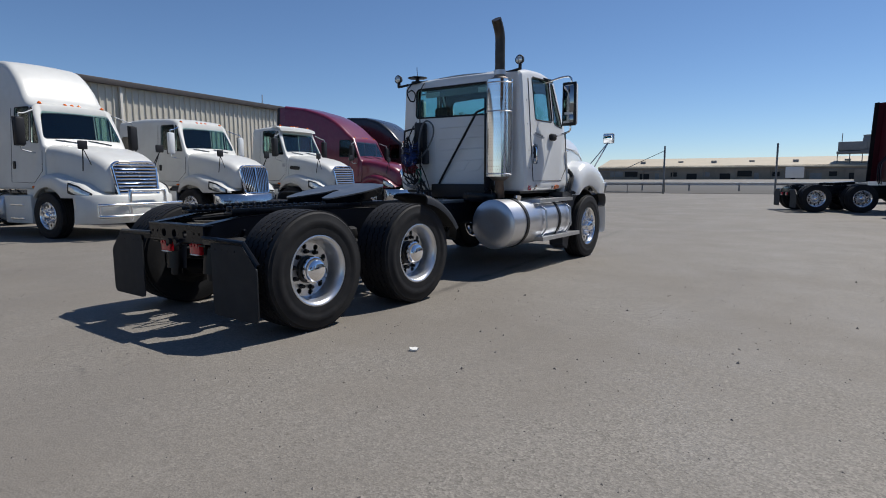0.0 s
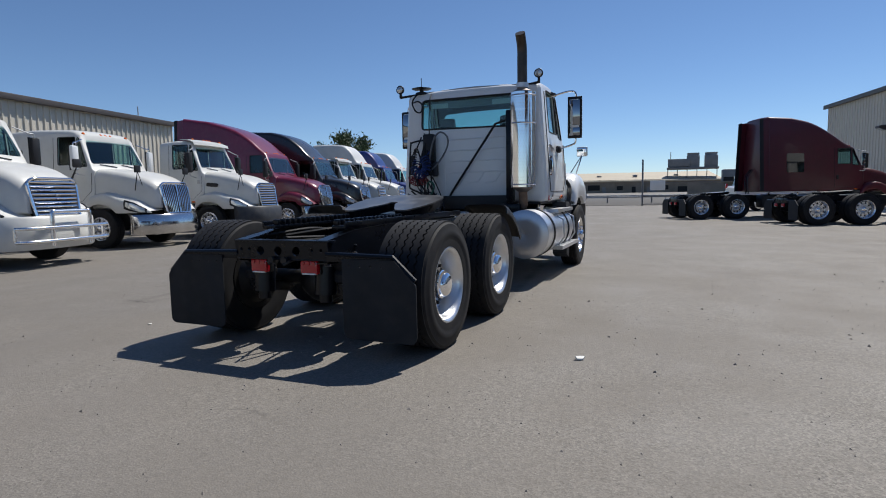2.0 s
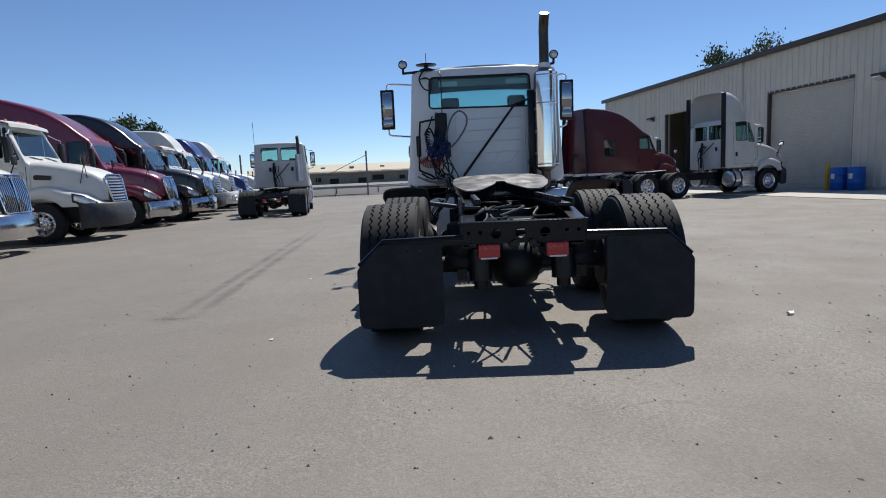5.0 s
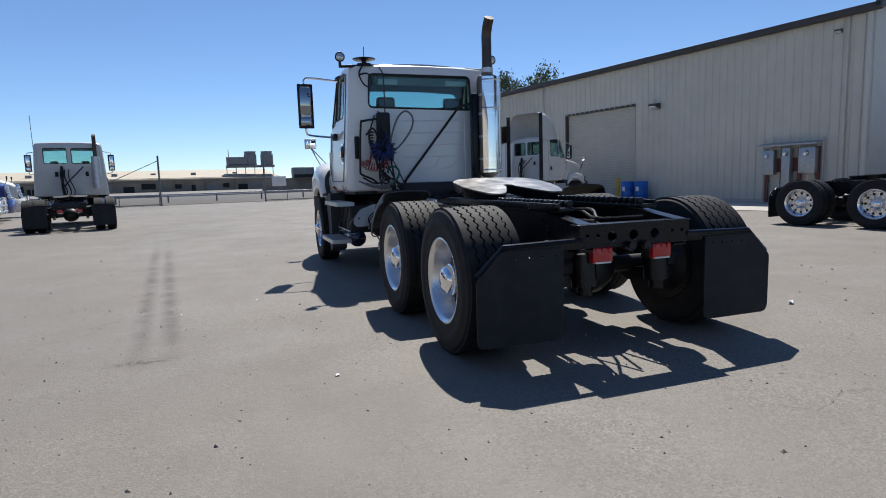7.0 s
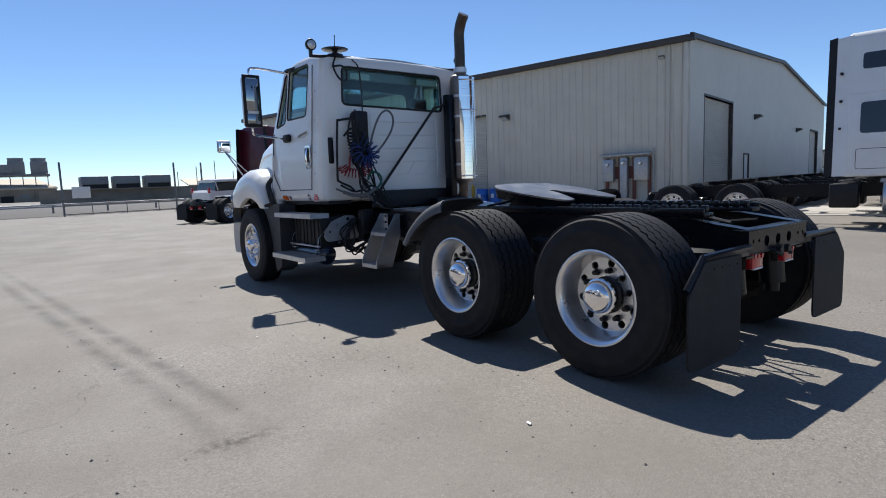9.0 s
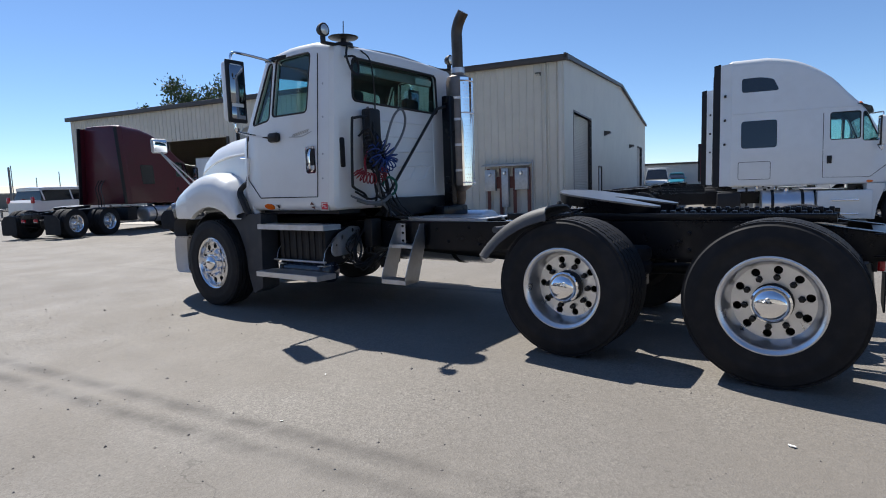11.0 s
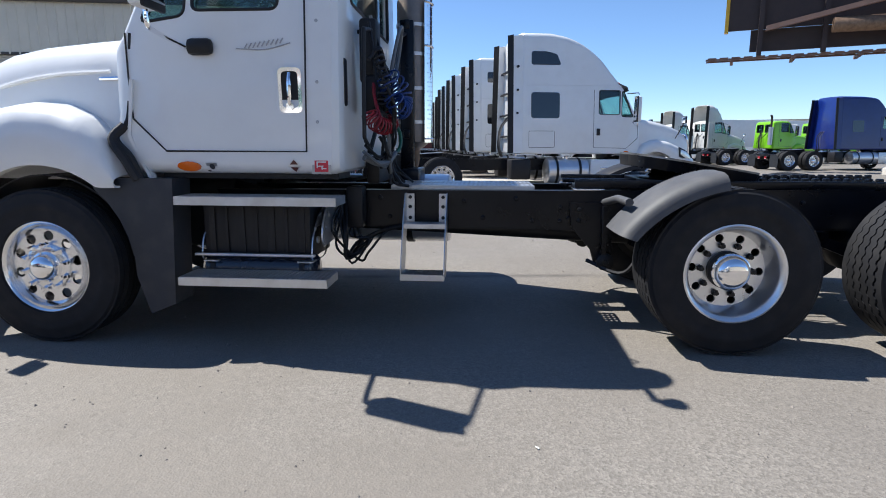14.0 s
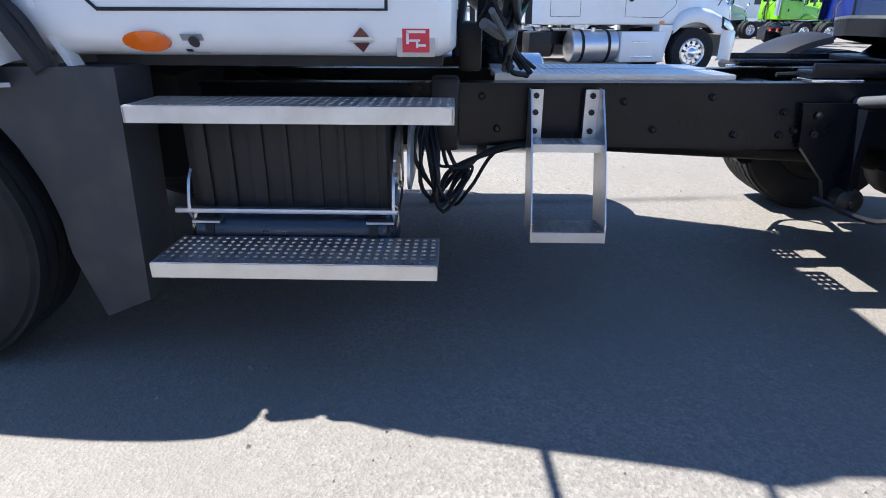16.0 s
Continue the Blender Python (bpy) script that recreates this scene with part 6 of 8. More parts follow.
# ---- cars ----
def car(m, label, paint, Lc=4.6, Wc=1.8, Hc=1.45, suv=False):
    root = thing("car", m, label, "car")
    z0 = 0.32
    belt = 0.92 if not suv else 1.34
    tab = [(-Lc / 2, Wc * 0.42, belt - 0.12), (-Lc / 2 + 0.15, Wc * 0.48, belt), (-Lc * 0.1, Wc * 0.5, belt), (Lc * 0.16, Wc * 0.5, belt - 0.02), (Lc / 2 - 0.2, Wc * 0.46, belt - 0.18), (Lc / 2, Wc * 0.40, belt - 0.32)]
    bm = bmesh.new()
    loft(bm, [ring(y, w, w * 0.94, z0, z, 0.08, 0.09, 0.02) for y, w, z in tab])
    part("body", bm, paint, root)
    cab = [(-Lc * 0.42 if suv else -Lc * 0.33, belt), (-Lc * 0.40 if suv else -Lc * 0.18, Hc), (Lc * 0.02, Hc + 0.02), (Lc * 0.22, belt)]
    bm = bmesh.new()
    loft(bm, [ring(y, Wc * 0.46, Wc * (0.46 if z < belt + 0.05 else 0.38), belt - 0.05, z + 0.02, 0.03, 0.05 if z > belt + 0.1 else 0.02, 0.02) for y, z in cab])
    part("glasshouse", bm, GLASSB, root)
    bm = bmesh.new()
    loft(bm, [ring(y, Wc * 0.40, Wc * 0.385, z - 0.06, z + 0.075, 0.02, 0.04, 0.03) for y, z in ((cab[1][0] - 0.06, Hc - 0.02), (cab[1][0] + 0.2, Hc + 0.01), (cab[2][0], Hc + 0.02), (cab[2][0] + 0.12, Hc - 0.02))])
    part("roof", bm, paint, root)
    for s in (-1, 1):
        for y in (cab[0][0] + 0.15, -Lc * 0.1, Lc * 0.06):
            bm = bmesh.new()
            tube(bm, [(s * Wc * 0.465, y, belt), (s * Wc * 0.385, y - 0.02 if y > cab[0][0] + 0.2 else cab[1][0], Hc)], 0.035, 6)
            part("pillar", bm, paint, root)
        for y in (-Lc * 0.3, Lc * 0.31):
            bm = bmesh.new()
            lathe(bm, [(-0.1, 0.2), (-0.1, 0.31), (0.09, 0.32), (0.1, 0.30), (0.1, 0.2)], 24)
            w = part("wheel", bm, RUBBER, root, at=pose(s * (Wc / 2 - 0.1), y, 0.32, 0, 0, 0 if s > 0 else 180))
            bm = bmesh.new()
            lathe(bm, [(0.06, 0.2), (0.1, 0.2), (0.08, 0.06), (0.1, 0.0001)], 20)
            part("rim", bm, ALUD, w)
        bm = bmesh.new()
        box(bm, (s * Wc * 0.41, -Lc / 2 + 0.05, belt - 0.1 if not suv else belt), (0.16, 0.1, 0.16 if not suv else 0.30), 0.03)
        part("tail_lamp", bm, REDLENS, root)
        bm = bmesh.new()
        box(bm, (s * Wc * 0.36, Lc / 2 - 0.06, belt - 0.36), (0.3, 0.12, 0.12), 0.03)
        part("head_lamp", bm, CLEARL, root)
        bm = bmesh.new()
        box(bm, (s * (Wc / 2 + 0.06), Lc * 0.14, belt + 0.06), (0.16, 0.08, 0.11), 0.03)
        part("door_mirror", bm, paint, root)
    for y in (-Lc / 2 - 0.01, Lc / 2 - 0.03):
        bm = bmesh.new()
        box(bm, (0, y, 0.45), (Wc * 0.86, 0.12, 0.2), 0.04)
        part("bumper", bm, PLASTIC, root)
    return root


car(yard(13.4, 29.8, 0, -84), "white sport utility car parked behind the red truck", CARW, 4.9, 1.95, 1.85, True)
car(pose(51.5, 15.0, 0, 0, 0, 104), "white pickup-sized car parked far beyond the sleepers", CARW, 5.2, 2.15, 2.3, True)
car(pose(61.5, 15.6, 0, 0, 0, 102), "teal car parked beyond the white pickup-sized car", CART, 4.4, 1.75, 1.9, True)


# ---- trees ----
def tree(m, h, spread, label, seed, leaves=5200):
    random.seed(seed)
    root = thing("tree", m, label, "tree")
    bm = bmesh.new()
    tips = []
    tube(bm, [(0, 0, 0), (0.1, 0.05, h * 0.3), (0.0, 0.1, h * 0.55)], [0.28, 0.22, 0.16, ], 10)
    for k in range(11):
        a = 2.4 * k + random.uniform(-0.3, 0.3)
        z0 = h * random.uniform(0.32, 0.55)
        r = spread * random.uniform(0.5, 1.0)
        z1 = h * random.uniform(0.62, 0.97)
        mid_ = (r * 0.4 * math.cos(a), r * 0.4 * math.sin(a), z0 + (z1 - z0) * 0.55)
        tip = (r * math.cos(a), r * math.sin(a), z1)
        tube(bm, [(0, 0.05, z0), mid_, tip], [0.11, 0.07, 0.02], 6)
        tips += [Vector(mid_) * 0.4 + Vector(tip) * 0.6, Vector(tip)]
        for j in range(3):
            t2 = Vector(tip) + Vector((random.uniform(-1, 1), random.uniform(-1, 1), random.uniform(-0.6, 0.9))) * spread * 0.33
            tube(bm, [mid_, t2], [0.05, 0.012], 5)
            tips.append(t2)
    part("trunk", bm, BARK, root)
    verts, faces = [], []
    for k in range(leaves):
        c = random.choice(tips) + Vector((random.gauss(0, 1), random.gauss(0, 1), random.gauss(0, 0.8))) * spread * 0.17
        s = random.uniform(0.10, 0.22)
        e = Euler((random.uniform(0, 6.3), random.uniform(0, 6.3), random.uniform(0, 6.3))).to_matrix()
        i = len(verts)
        verts += [tuple(c + e @ Vector(p) * s) for p in ((-0.9, 0, 0), (0, -0.42, 0.08), (1, 0, 0), (0, 0.42, 0.08))]
        faces += [(i, i + 1, i + 2), (i, i + 2, i + 3)]
    me = bpy.data.meshes.new("crown")
    me.from_pydata(verts, [], faces)
    me.materials.append(LEAF)
    tagged(part("crown", me, None, root), kind="stuff")
    return root


tree(pose(24.6, 46.6, 0), 11.3, 2.5, "leafy tree rising behind the workshop roof", 3)
tree(pose(21.8, 48.4, 0), 9.6, 1.4, "small leafy tree behind the workshop", 4, 2400)
tree(pose(-27.5, 43.5, 0), 6.9, 2.1, "leafy tree behind the parked row", 6)
tree(pose(-31.0, 42.0, 0), 6.2, 2.0, "low leafy tree behind the parked row", 7, 3000)

# ---- hoarding at the south-east, seen from behind ----
bb = thing("billboard", pose(0, 0, 0), "dark back of a tall roadside hoarding on a brown column", "billboard")
p0 = Vector((25.6, -8.75, 0))
dr = Vector((-0.36, -0.93, 0)).normalized()
nr = Vector((0.93, -0.36, 0))
R3 = Matrix((dr, nr, (0, 0, 1))).transposed()


def bpt(a_, b_, z):
    return p0 + dr * a_ + nr * b_ + Vector((0, 0, z))


def bbox(nm, a0_, a1_, b0_, b1_, z0_, z1_, mt, label=""):
    q = bmesh.new()
    slab(q, [bpt(a0_, b0_, z0_), bpt(a1_, b0_, z0_), bpt(a1_, b1_, z0_), bpt(a0_, b1_, z0_)], (0, 0, z1_ - z0_))
    return part(nm, q, mt, bb, label, smooth=0)


bbox("panel", 0.0, 15.0, 0.0, 0.25, 6.75, 11.2, BOARD, "dark board back")
bbox("lower_panel", 1.0, 15.0, 0.3, 0.45, 5.75, 6.75, BOARD)
bbox("edge_trim", -0.16, 0.0, -0.06, 0.3, 6.65, 11.2, YELLOW, "yellow edge trim")
for k in range(6):
    bbox("stringer", 1.3 + 2.6 * k, 1.5 + 2.6 * k, -0.25, 0.0, 5.5, 11.0, BOARD)
for k in range(2):
    bbox("walk_rail", -0.9, 15.0, 0.15 + 0.75 * k, 0.22 + 0.75 * k, 5.40, 5.48, BRSTEEL)
for k in range(30):
    bbox("walk_plank", -0.8 + 0.53 * k, -0.42 + 0.53 * k, 0.12, 1.0, 5.48, 5.53, BRSTEEL)
for k in range(6):
    bbox("walk_bracket", 0.2 + 2.6 * k, 0.34 + 2.6 * k, -0.2, 1.25, 5.26, 5.40, BRSTEEL)
q = bmesh.new()
cyl(q, bpt(4.2, -0.75, 6.55), bpt(15.0, -0.75, 6.35), 0.33, 20)
part("torsion_tube", q, RUST, bb, "rusty torsion tube")
q = bmesh.new()
slab(q, [bpt(1.6, -0.5, 6.55), bpt(8.0, -1.6, 7.7), bpt(8.0, -1.6, 7.9), bpt(1.6, -0.5, 6.78)], nr * 0.25)
part("raking_beam", q, BRSTEEL, bb)
bbox("cross_beam", 6.0, 15.0, -1.7, -1.5, 7.6, 7.9, BRSTEEL)
bbox("bracket_plate", 6.6, 8.2, -2.0, -0.3, 7.95, 8.1, BRSTEEL)
bbox("second_panel", 8.6, 15.0, -2.2, -2.0, 7.9, 11.2, BLUE, "blue-edged second panel")
q = bmesh.new()
cyl(q, bpt(8.2, -0.6, 0.2), bpt(8.2, -0.6, 6.7), 0.52, 28)
part("column", q, BRSTEEL, bb, "thick brown steel column")
q = bmesh.new()
lathe(q, [(0, 1.5), (0.28, 1.5), (0.32, 1.42), (0.32, 0.5)], 28, "z", bpt(8.2, -0.6, 0))
part("footing", q, CONC, bb, "round concrete footing")

# ---- pale trailer and sheds far to the east ----
tr = thing("box_trailer", pose(59.5, -25.0, 0, 0, 0, 20), "long white box trailer far behind the green trucks", "trailer")
q = bmesh.new()
box(q, (0, 0, 2.5), (2.6, 14.5, 2.7), 0.05)
body = part("box", q, WHITEPL, tr)
for k in range(3):
    q = bmesh.new()
    box(q, (-1.32, -3.0 + 1.5 * k, 2.8), (0.02, 0.9, 0.9))
    part("print", q, PRINT, body)
for y in (-5.6, -4.3):
    for s in (-1, 1):
        q = bmesh.new()
        lathe(q, [(-0.15, 0.28), (-0.15, 0.5), (0.13, 0.5), (0.15, 0.46), (0.12, 0.28)], 20)
        part("wheel", q, RUBBER, tr, at=pose(s * 1.1, y, 0.5, 0, 0, 0 if s > 0 else 180))
q = bmesh.new()
box(q, (0, 5, 0.6), (0.9, 0.2, 1.1), 0.03)
part("landing_legs", q, POST, tr)
es = thing("east_shed", pose(0, 0, 0), "low grey shed beyond the sleeper row", "building")
q = bmesh.new()
slab(q, [(63, 27, 0), (67, 6, 0), (80, 9, 0), (76, 30, 0)], (0, 0, 3.0))
part("wall_block", q, GALV, es, smooth=0)
q = bmesh.new()
slab(q, [(62.6, 27.4, 3.0), (66.7, 5.6, 3.0), (80.4, 8.7, 3.0), (76.3, 30.4, 3.0)], (0, 0, 0.2))
part("roof", q, TRIM, es, smooth=0)
es2 = thing("far_store", pose(0, 0, 0), "pale flat-roofed store on the eastern horizon", "building")
q = bmesh.new()
slab(q, [(95, -20, 0), (78, -60, 0), (100, -70, 0), (117, -28, 0)], (0, 0, 4.6))
part("wall_block", q, WHITEPL, es2, smooth=0)
q = bmesh.new()
slab(q, [(95, -20, 4.6), (78, -60, 4.6), (100, -70, 4.6), (117, -28, 4.6)], (0, 0, 0.5))
part("roof", q, CREAM, es2, smooth=0)

# ---- loose bits on the asphalt ----
random.seed(11)
for x, y, w, a, h in ((2.19, 0.0, 0.045, 20, 0.03), (-1.96, -0.19, 0.022, 70, 0.010), (-3.05, 2.2, 0.012, 130, 0.006), (-2.35, 2.6, 0.014, 40, 0.006)):
    q = bmesh.new()
    lp = [(w * math.cos(t) * random.uniform(0.7, 1.1), w * 0.5 * math.sin(t) * random.uniform(0.7, 1.1), 0.002 + random.uniform(0, 0.6) * h) for t in (0.7 * k for k in range(9))]
    slab(q, lp, (0, 0, h * 0.4))
    solid("litter", q, PAPER, pose(x, y, 0, 0, 0, a), "scrap of white paper litter lying on asphalt", "litter", "litter")
verts, faces = [], []
for k in range(3900):
    x, y = random.uniform(-9, 9), random.uniform(-8, 9)
    s = random.choice((0.004, 0.005, 0.006, 0.008, 0.014 if k % 9 == 0 else 0.006))
    i = len(verts)
    verts += [(x + s * random.uniform(0.6, 1.3) * c, y + s * random.uniform(0.6, 1.3) * d_, 0.0) for c, d_ in ((-1, -0.8), (1, -0.9), (0.9, 1), (-1, 0.8))]
    verts += [(x + s * random.uniform(-0.3, 0.3), y + s * random.uniform(-0.3, 0.3), s * random.uniform(0.7, 1.3))]
    faces += [(i, i + 1, i + 4), (i + 1, i + 2, i + 4), (i + 2, i + 3, i + 4), (i + 3, i, i + 4)]
me = bpy.data.meshes.new("gravel")
me.from_pydata(verts, [], faces)
me.materials.append(STONE)
tagged(new("gravel", me), "loose grit and small stones on the asphalt", "gravel", kind="stuff")


# ---- the main truck: a white day cab tractor, standing along +Y, rear axle at the origin ----
F, TAN, BACK = 5.61, 1.345, 3.735
hero = thing("truck", pose(0, 0, 0.025, 0.15), "white day cab tractor with wide tyres and chrome-shielded exhaust stack", "truck")
cab_shell(hero, WHITE, F, BACK, [(-1.87, 2.68), (-1.6, 2.725), (-1.20, 2.73)], rear=([(-0.78, 2.15), (0.66, 2.13), (0.64, 2.57), (-0.76, 2.57)],), sides=([(-0.95, 2.05), (-1.03, 2.63), (-1.55, 2.63), (-1.49, 2.05)], [(-0.90, 2.02), (-0.97, 2.60), (-0.91, 2.60), (-0.62, 1.98)]), corner=0.07, rt=0.08, rb=0.1, ztop=2.67, wtop=-0.85, base=(-0.50, 1.93), w=1.12)


def on_side(s, y, z, d=0.0):
    tuck = 0.1 - math.sqrt(max(0.0, 0.01 - max(0.0, 1.16 - z) ** 2))
    return (s * (side_w(z, 1.12) - tuck + d), y, z)


# cab side: door seams, pillar seam, rivets, handle, markers
for s in (-1, 1):
    bm = bmesh.new()
    tube(bm, [on_side(s, y, z, 0.003) for y, z in ((3.95, 2.60), (3.95, 1.20), (4.85, 1.20), (5.06, 1.40), (5.08, 1.66), (5.09, 1.92))], 0.006, 4)
    part("door_seam", bm, SEAM, hero)
    for z in (2.30, 1.98, 1.62, 1.38):
        bm = bmesh.new()
        lathe(bm, [(0, 0.011), (0.004, 0.009), (0.006, 0.0001)], 10, "x")
        part("rivet", bm, GALV, hero, at=Matrix.Translation(on_side(s, 3.88, z)) @ Matrix.Diagonal((s, 1, 1, 1)))
    bm = bmesh.new()
    y0, z0 = 4.045, 1.57
    outer = roundpoly([(-0.075, -0.135), (0.07, -0.135), (0.075, 0.135), (-0.07, 0.135)], 0.035)
    inner = roundpoly([(-0.053, -0.105), (0.050, -0.105), (0.054, 0.112), (-0.050, 0.112)], 0.03)
    mm = Matrix.Translation(on_side(s, y0, z0, 0.006)) @ Matrix(((0, 0, s, 0), (1, 0, 0, 0), (0, 1, 0, 0), (0, 0, 0, 1)))
    plate(bm, [tuple(p) for p in outer], [[tuple(p) for p in inner]], 0.014, mm)
    h = part("door_handle", bm, CHROME, hero, "chrome door handle surround")
    bm = bmesh.new()
    slab(bm, [mm @ Vector((a, b, -0.012)) for a, b in inner], mm.to_3x3() @ Vector((0, 0, 0.01)))
    part("recess", bm, SEAM, h)
    bm = bmesh.new()
    tube(bm, [mm @ Vector(p) for p in ((0.0, 0.10, 0.005), (0.0, 0.05, 0.025), (0.0, -0.05, 0.025), (0.0, -0.09, 0.008))], 0.013, 8, 4)
    cyl(bm, mm @ Vector((0, -0.095, 0.0)), mm @ Vector((0, -0.095, 0.02)), 0.024, 14)
    part("pull", bm, CHROME, h)
    # sill markers
    bm = bmesh.new()
    slab(bm, [on_side(s, 4.71 + 0.075 * math.cos(a), 1.105 + 0.032 * math.sin(a)) for a in (2 * math.pi * k / 20 for k in range(20))], (s * 0.018, 0, 0))
    part("side_marker", bm, AMBER, hero, "oval amber marker lamp")
    bm = bmesh.new()
    slab(bm, [on_side(s, 4.565 + a, 1.098 + b, 0.009) for a, b in ((-0.035, -0.03), (0.035, -0.03), (0.035, 0.03), (-0.035, 0.03))], (s * 0.004, 0, 0))
    q = part("sticker", bm, GALV, hero, "small silver sticker")
    bm = bmesh.new()
    slab(bm, [on_side(s, 4.56 + 0.017 * math.cos(a), 1.104 + 0.017 * math.sin(a), 0.012) for a in (math.pi * k / 6 for k in range(12))], (s * 0.003, 0, 0))
    slab(bm, [on_side(s, 4.588 + a, 1.078 + b, 0.012) for a, b in ((-0.01, -0.004), (0.01, -0.004), (0.01, 0.004), (-0.01, 0.004))], (s * 0.003, 0, 0))
    part("print", bm, PRINT, q)
    bm = bmesh.new()
    slab(bm, [on_side(s, 4.03 + a, 1.112 + b, 0.009) for a, b in ((0.042, 0), (0, 0.05), (-0.042, 0), (0, -0.05))], (s * 0.004, 0, 0))
    q = part("placard", bm, LABELW, hero, "white and maroon diamond placard")
    for up in (1, -1):
        bm = bmesh.new()
        slab(bm, [on_side(s, 4.03 + a, 1.112 + up * b, 0.012) for a, b in ((0.026, 0.009), (0, 0.038), (-0.026, 0.009))], (s * 0.004, 0, 0))
        part("print", bm, LABELD, q)
    bm = bmesh.new()
    c = on_side(s, 3.86, 1.115, 0.002)
    box(bm, c, (0.005, 0.12, 0.105), 0.001)
    q = part("tag_frame", bm, GALV, hero)
    bm = bmesh.new()
    box(bm, (c[0] + s * 0.003, c[1], c[2]), (0.004, 0.085, 0.078))
    part("red_tag", bm, LABELR, q, "square red tag")
    for dy, dz2, w, h in ((0, 0.022, 0.060, 0.008), (0.026, 0.004, 0.008, 0.036), (0.004, -0.004, 0.034, 0.007), (-0.018, -0.018, 0.026, 0.007), (-0.004, -0.014, 0.007, 0.022)):
        bm = bmesh.new()
        box(bm, (c[0] + s * 0.006, c[1] + dy, c[2] + dz2), (0.002, w, h))
        part("print", bm, LABELW, q)
    # model script on the door and badge on the bonnet, as plain chrome strokes
    bm = bmesh.new()
    for k in range(9):
        y = 4.33 - 0.028 * k
        tube(bm, [on_side(s, y, 1.815 + 0.004 * k, 0.004), on_side(s, y - 0.02, 1.848 + 0.004 * k, 0.004)], 0.0045, 5)
    tube(bm, [on_side(s, 4.38, 1.82, 0.004), on_side(s, 4.2, 1.812, 0.004), on_side(s, 4.04, 1.85, 0.004)], 0.004, 5, 4)
    part("door_badge", bm, GALV, hero, "chrome script badge")
    # sill under the cab
    bm = bmesh.new()
    slab(bm, [(s * 0.70, 3.78, 1.075), (s * 0.70, 4.95, 1.075), (s * 1.0, 4.95, 1.075), (s * 1.0, 3.78, 1.075)], (0, 0, -0.05))
    part("cab_floor_edge", bm, PLASTIC, hero)

# roof marker lamps, work lamps on a bar, antenna
for k, x in enumerate((-0.62, -0.2, 0.0, 0.2, 0.62)):
    bm = bmesh.new()
    lathe(bm, [(0, 0.055), (0.03, 0.05), (0.05, 0.025), (0.055, 0.0001)], 14, "z", (x, 4.45, 2.705))
    part("roof_marker", bm, AMBER, hero, "amber roof marker lamp")
for k, x in enumerate((-0.46, -0.16, 0.14, 0.44)):
    bm = bmesh.new()
    box(bm, (x, 3.95, 2.715), (0.15, 0.10, 0.05), 0.02)
    part("roof_bracket", bm, WHITEPL, hero)
bm = bmesh.new()
tube(bm, [(-0.88, 3.80, 2.67), (0, 3.79, 2.715), (0.88, 3.80, 2.67)], 0.012, 6, 6)
part("roof_rail", bm, GALV, hero)
for s, lx, ly, lz in ((-1, 1.125, 3.745, 2.765), (1, 0.99, 3.77, 2.815)):
    bm = bmesh.new()
    tube(bm, [(s * 0.60, 3.80, 2.69), (s * 0.80, 3.79, 2.68), (s * (lx + 0.01), ly, lz - 0.115)], 0.018, 8, 4)
    box(bm, (s * lx, ly, lz - 0.08), (0.03, 0.05, 0.09), 0.008)
    part("lamp_arm", bm, PLASTIC, hero)
    bm = bmesh.new()
    lathe(bm, [(0.045, 0.018), (0.04, 0.042), (0.01, 0.058), (-0.025, 0.063), (-0.03, 0.060), (-0.03, 0.05)], 24, "y", (s * lx, ly, lz))
    wl = part("work_lamp", bm, PLASTIC, hero, "round work lamp")
    bm = bmesh.new()
    lathe(bm, [(-0.024, 0.055), (-0.034, 0.042), (-0.038, 0.0001)], 24, "y", (s * lx, ly, lz))
    part("lens", bm, CLEARL, wl)
bm = bmesh.new()
lathe(bm, [(0, 0.10), (0.035, 0.09), (0.04, 0.03), (0.08, 0.03), (0.085, 0.14), (0.095, 0.15), (0.105, 0.09), (0.12, 0.01)], 24, "z", (-0.80, 3.80, 2.67))
tube(bm, [(-0.80, 3.80, 2.78), (-0.80, 3.79, 2.92)], 0.005, 5)
part("antenna", bm, PLASTIC, hero, "dish-shaped roof antenna")
bm = bmesh.new()
tube(bm, [(-0.80, 3.76, 2.70), (-0.86, 3.70, 2.64), (-0.90, 3.67, 2.54), (-0.84, 3.66, 2.42), (-0.76, 3.66, 2.40), (-0.74, 3.67, 2.50), (-0.80, 3.66, 2.56), (-0.90, 3.70, 2.55)], 0.011, 6, 6)
part("antenna_cable", bm, PLASTIC, hero)

# back wall: pressed ribs, black window band, visor strips
for z in (1.98, 1.82, 1.66, 1.50):
    for x0, x1 in ((-0.34, 0.52),):
        bm = bmesh.new()
        tube(bm, [(x0, BACK + 0.004, z), ((x0 + x1) / 2, BACK - 0.002, z + 0.004), (x1, BACK + 0.004, z + 0.01)], 0.010, 6, 5)
        part("pressed_rib", bm, WHITE, hero)
for x in (0.10, 0.36):
    bm = bmesh.new()
    tube(bm, [(x - 0.16, BACK + 0.004, 1.34), (x, BACK, 1.36), (x + 0.10, BACK, 1.50), (x + 0.2, BACK + 0.004, 1.52)], 0.010, 6)
    part("pressed_rib", bm, WHITE, hero)
for x in (-0.42, 0.56):
    bm = bmesh.new()
    tube(bm, [(x, BACK + 0.004, 1.22), (x, BACK + 0.002, 1.98), (x, BACK + 0.004, 2.06)], 0.009, 6)
    part("pressed_rib", bm, WHITE, hero)
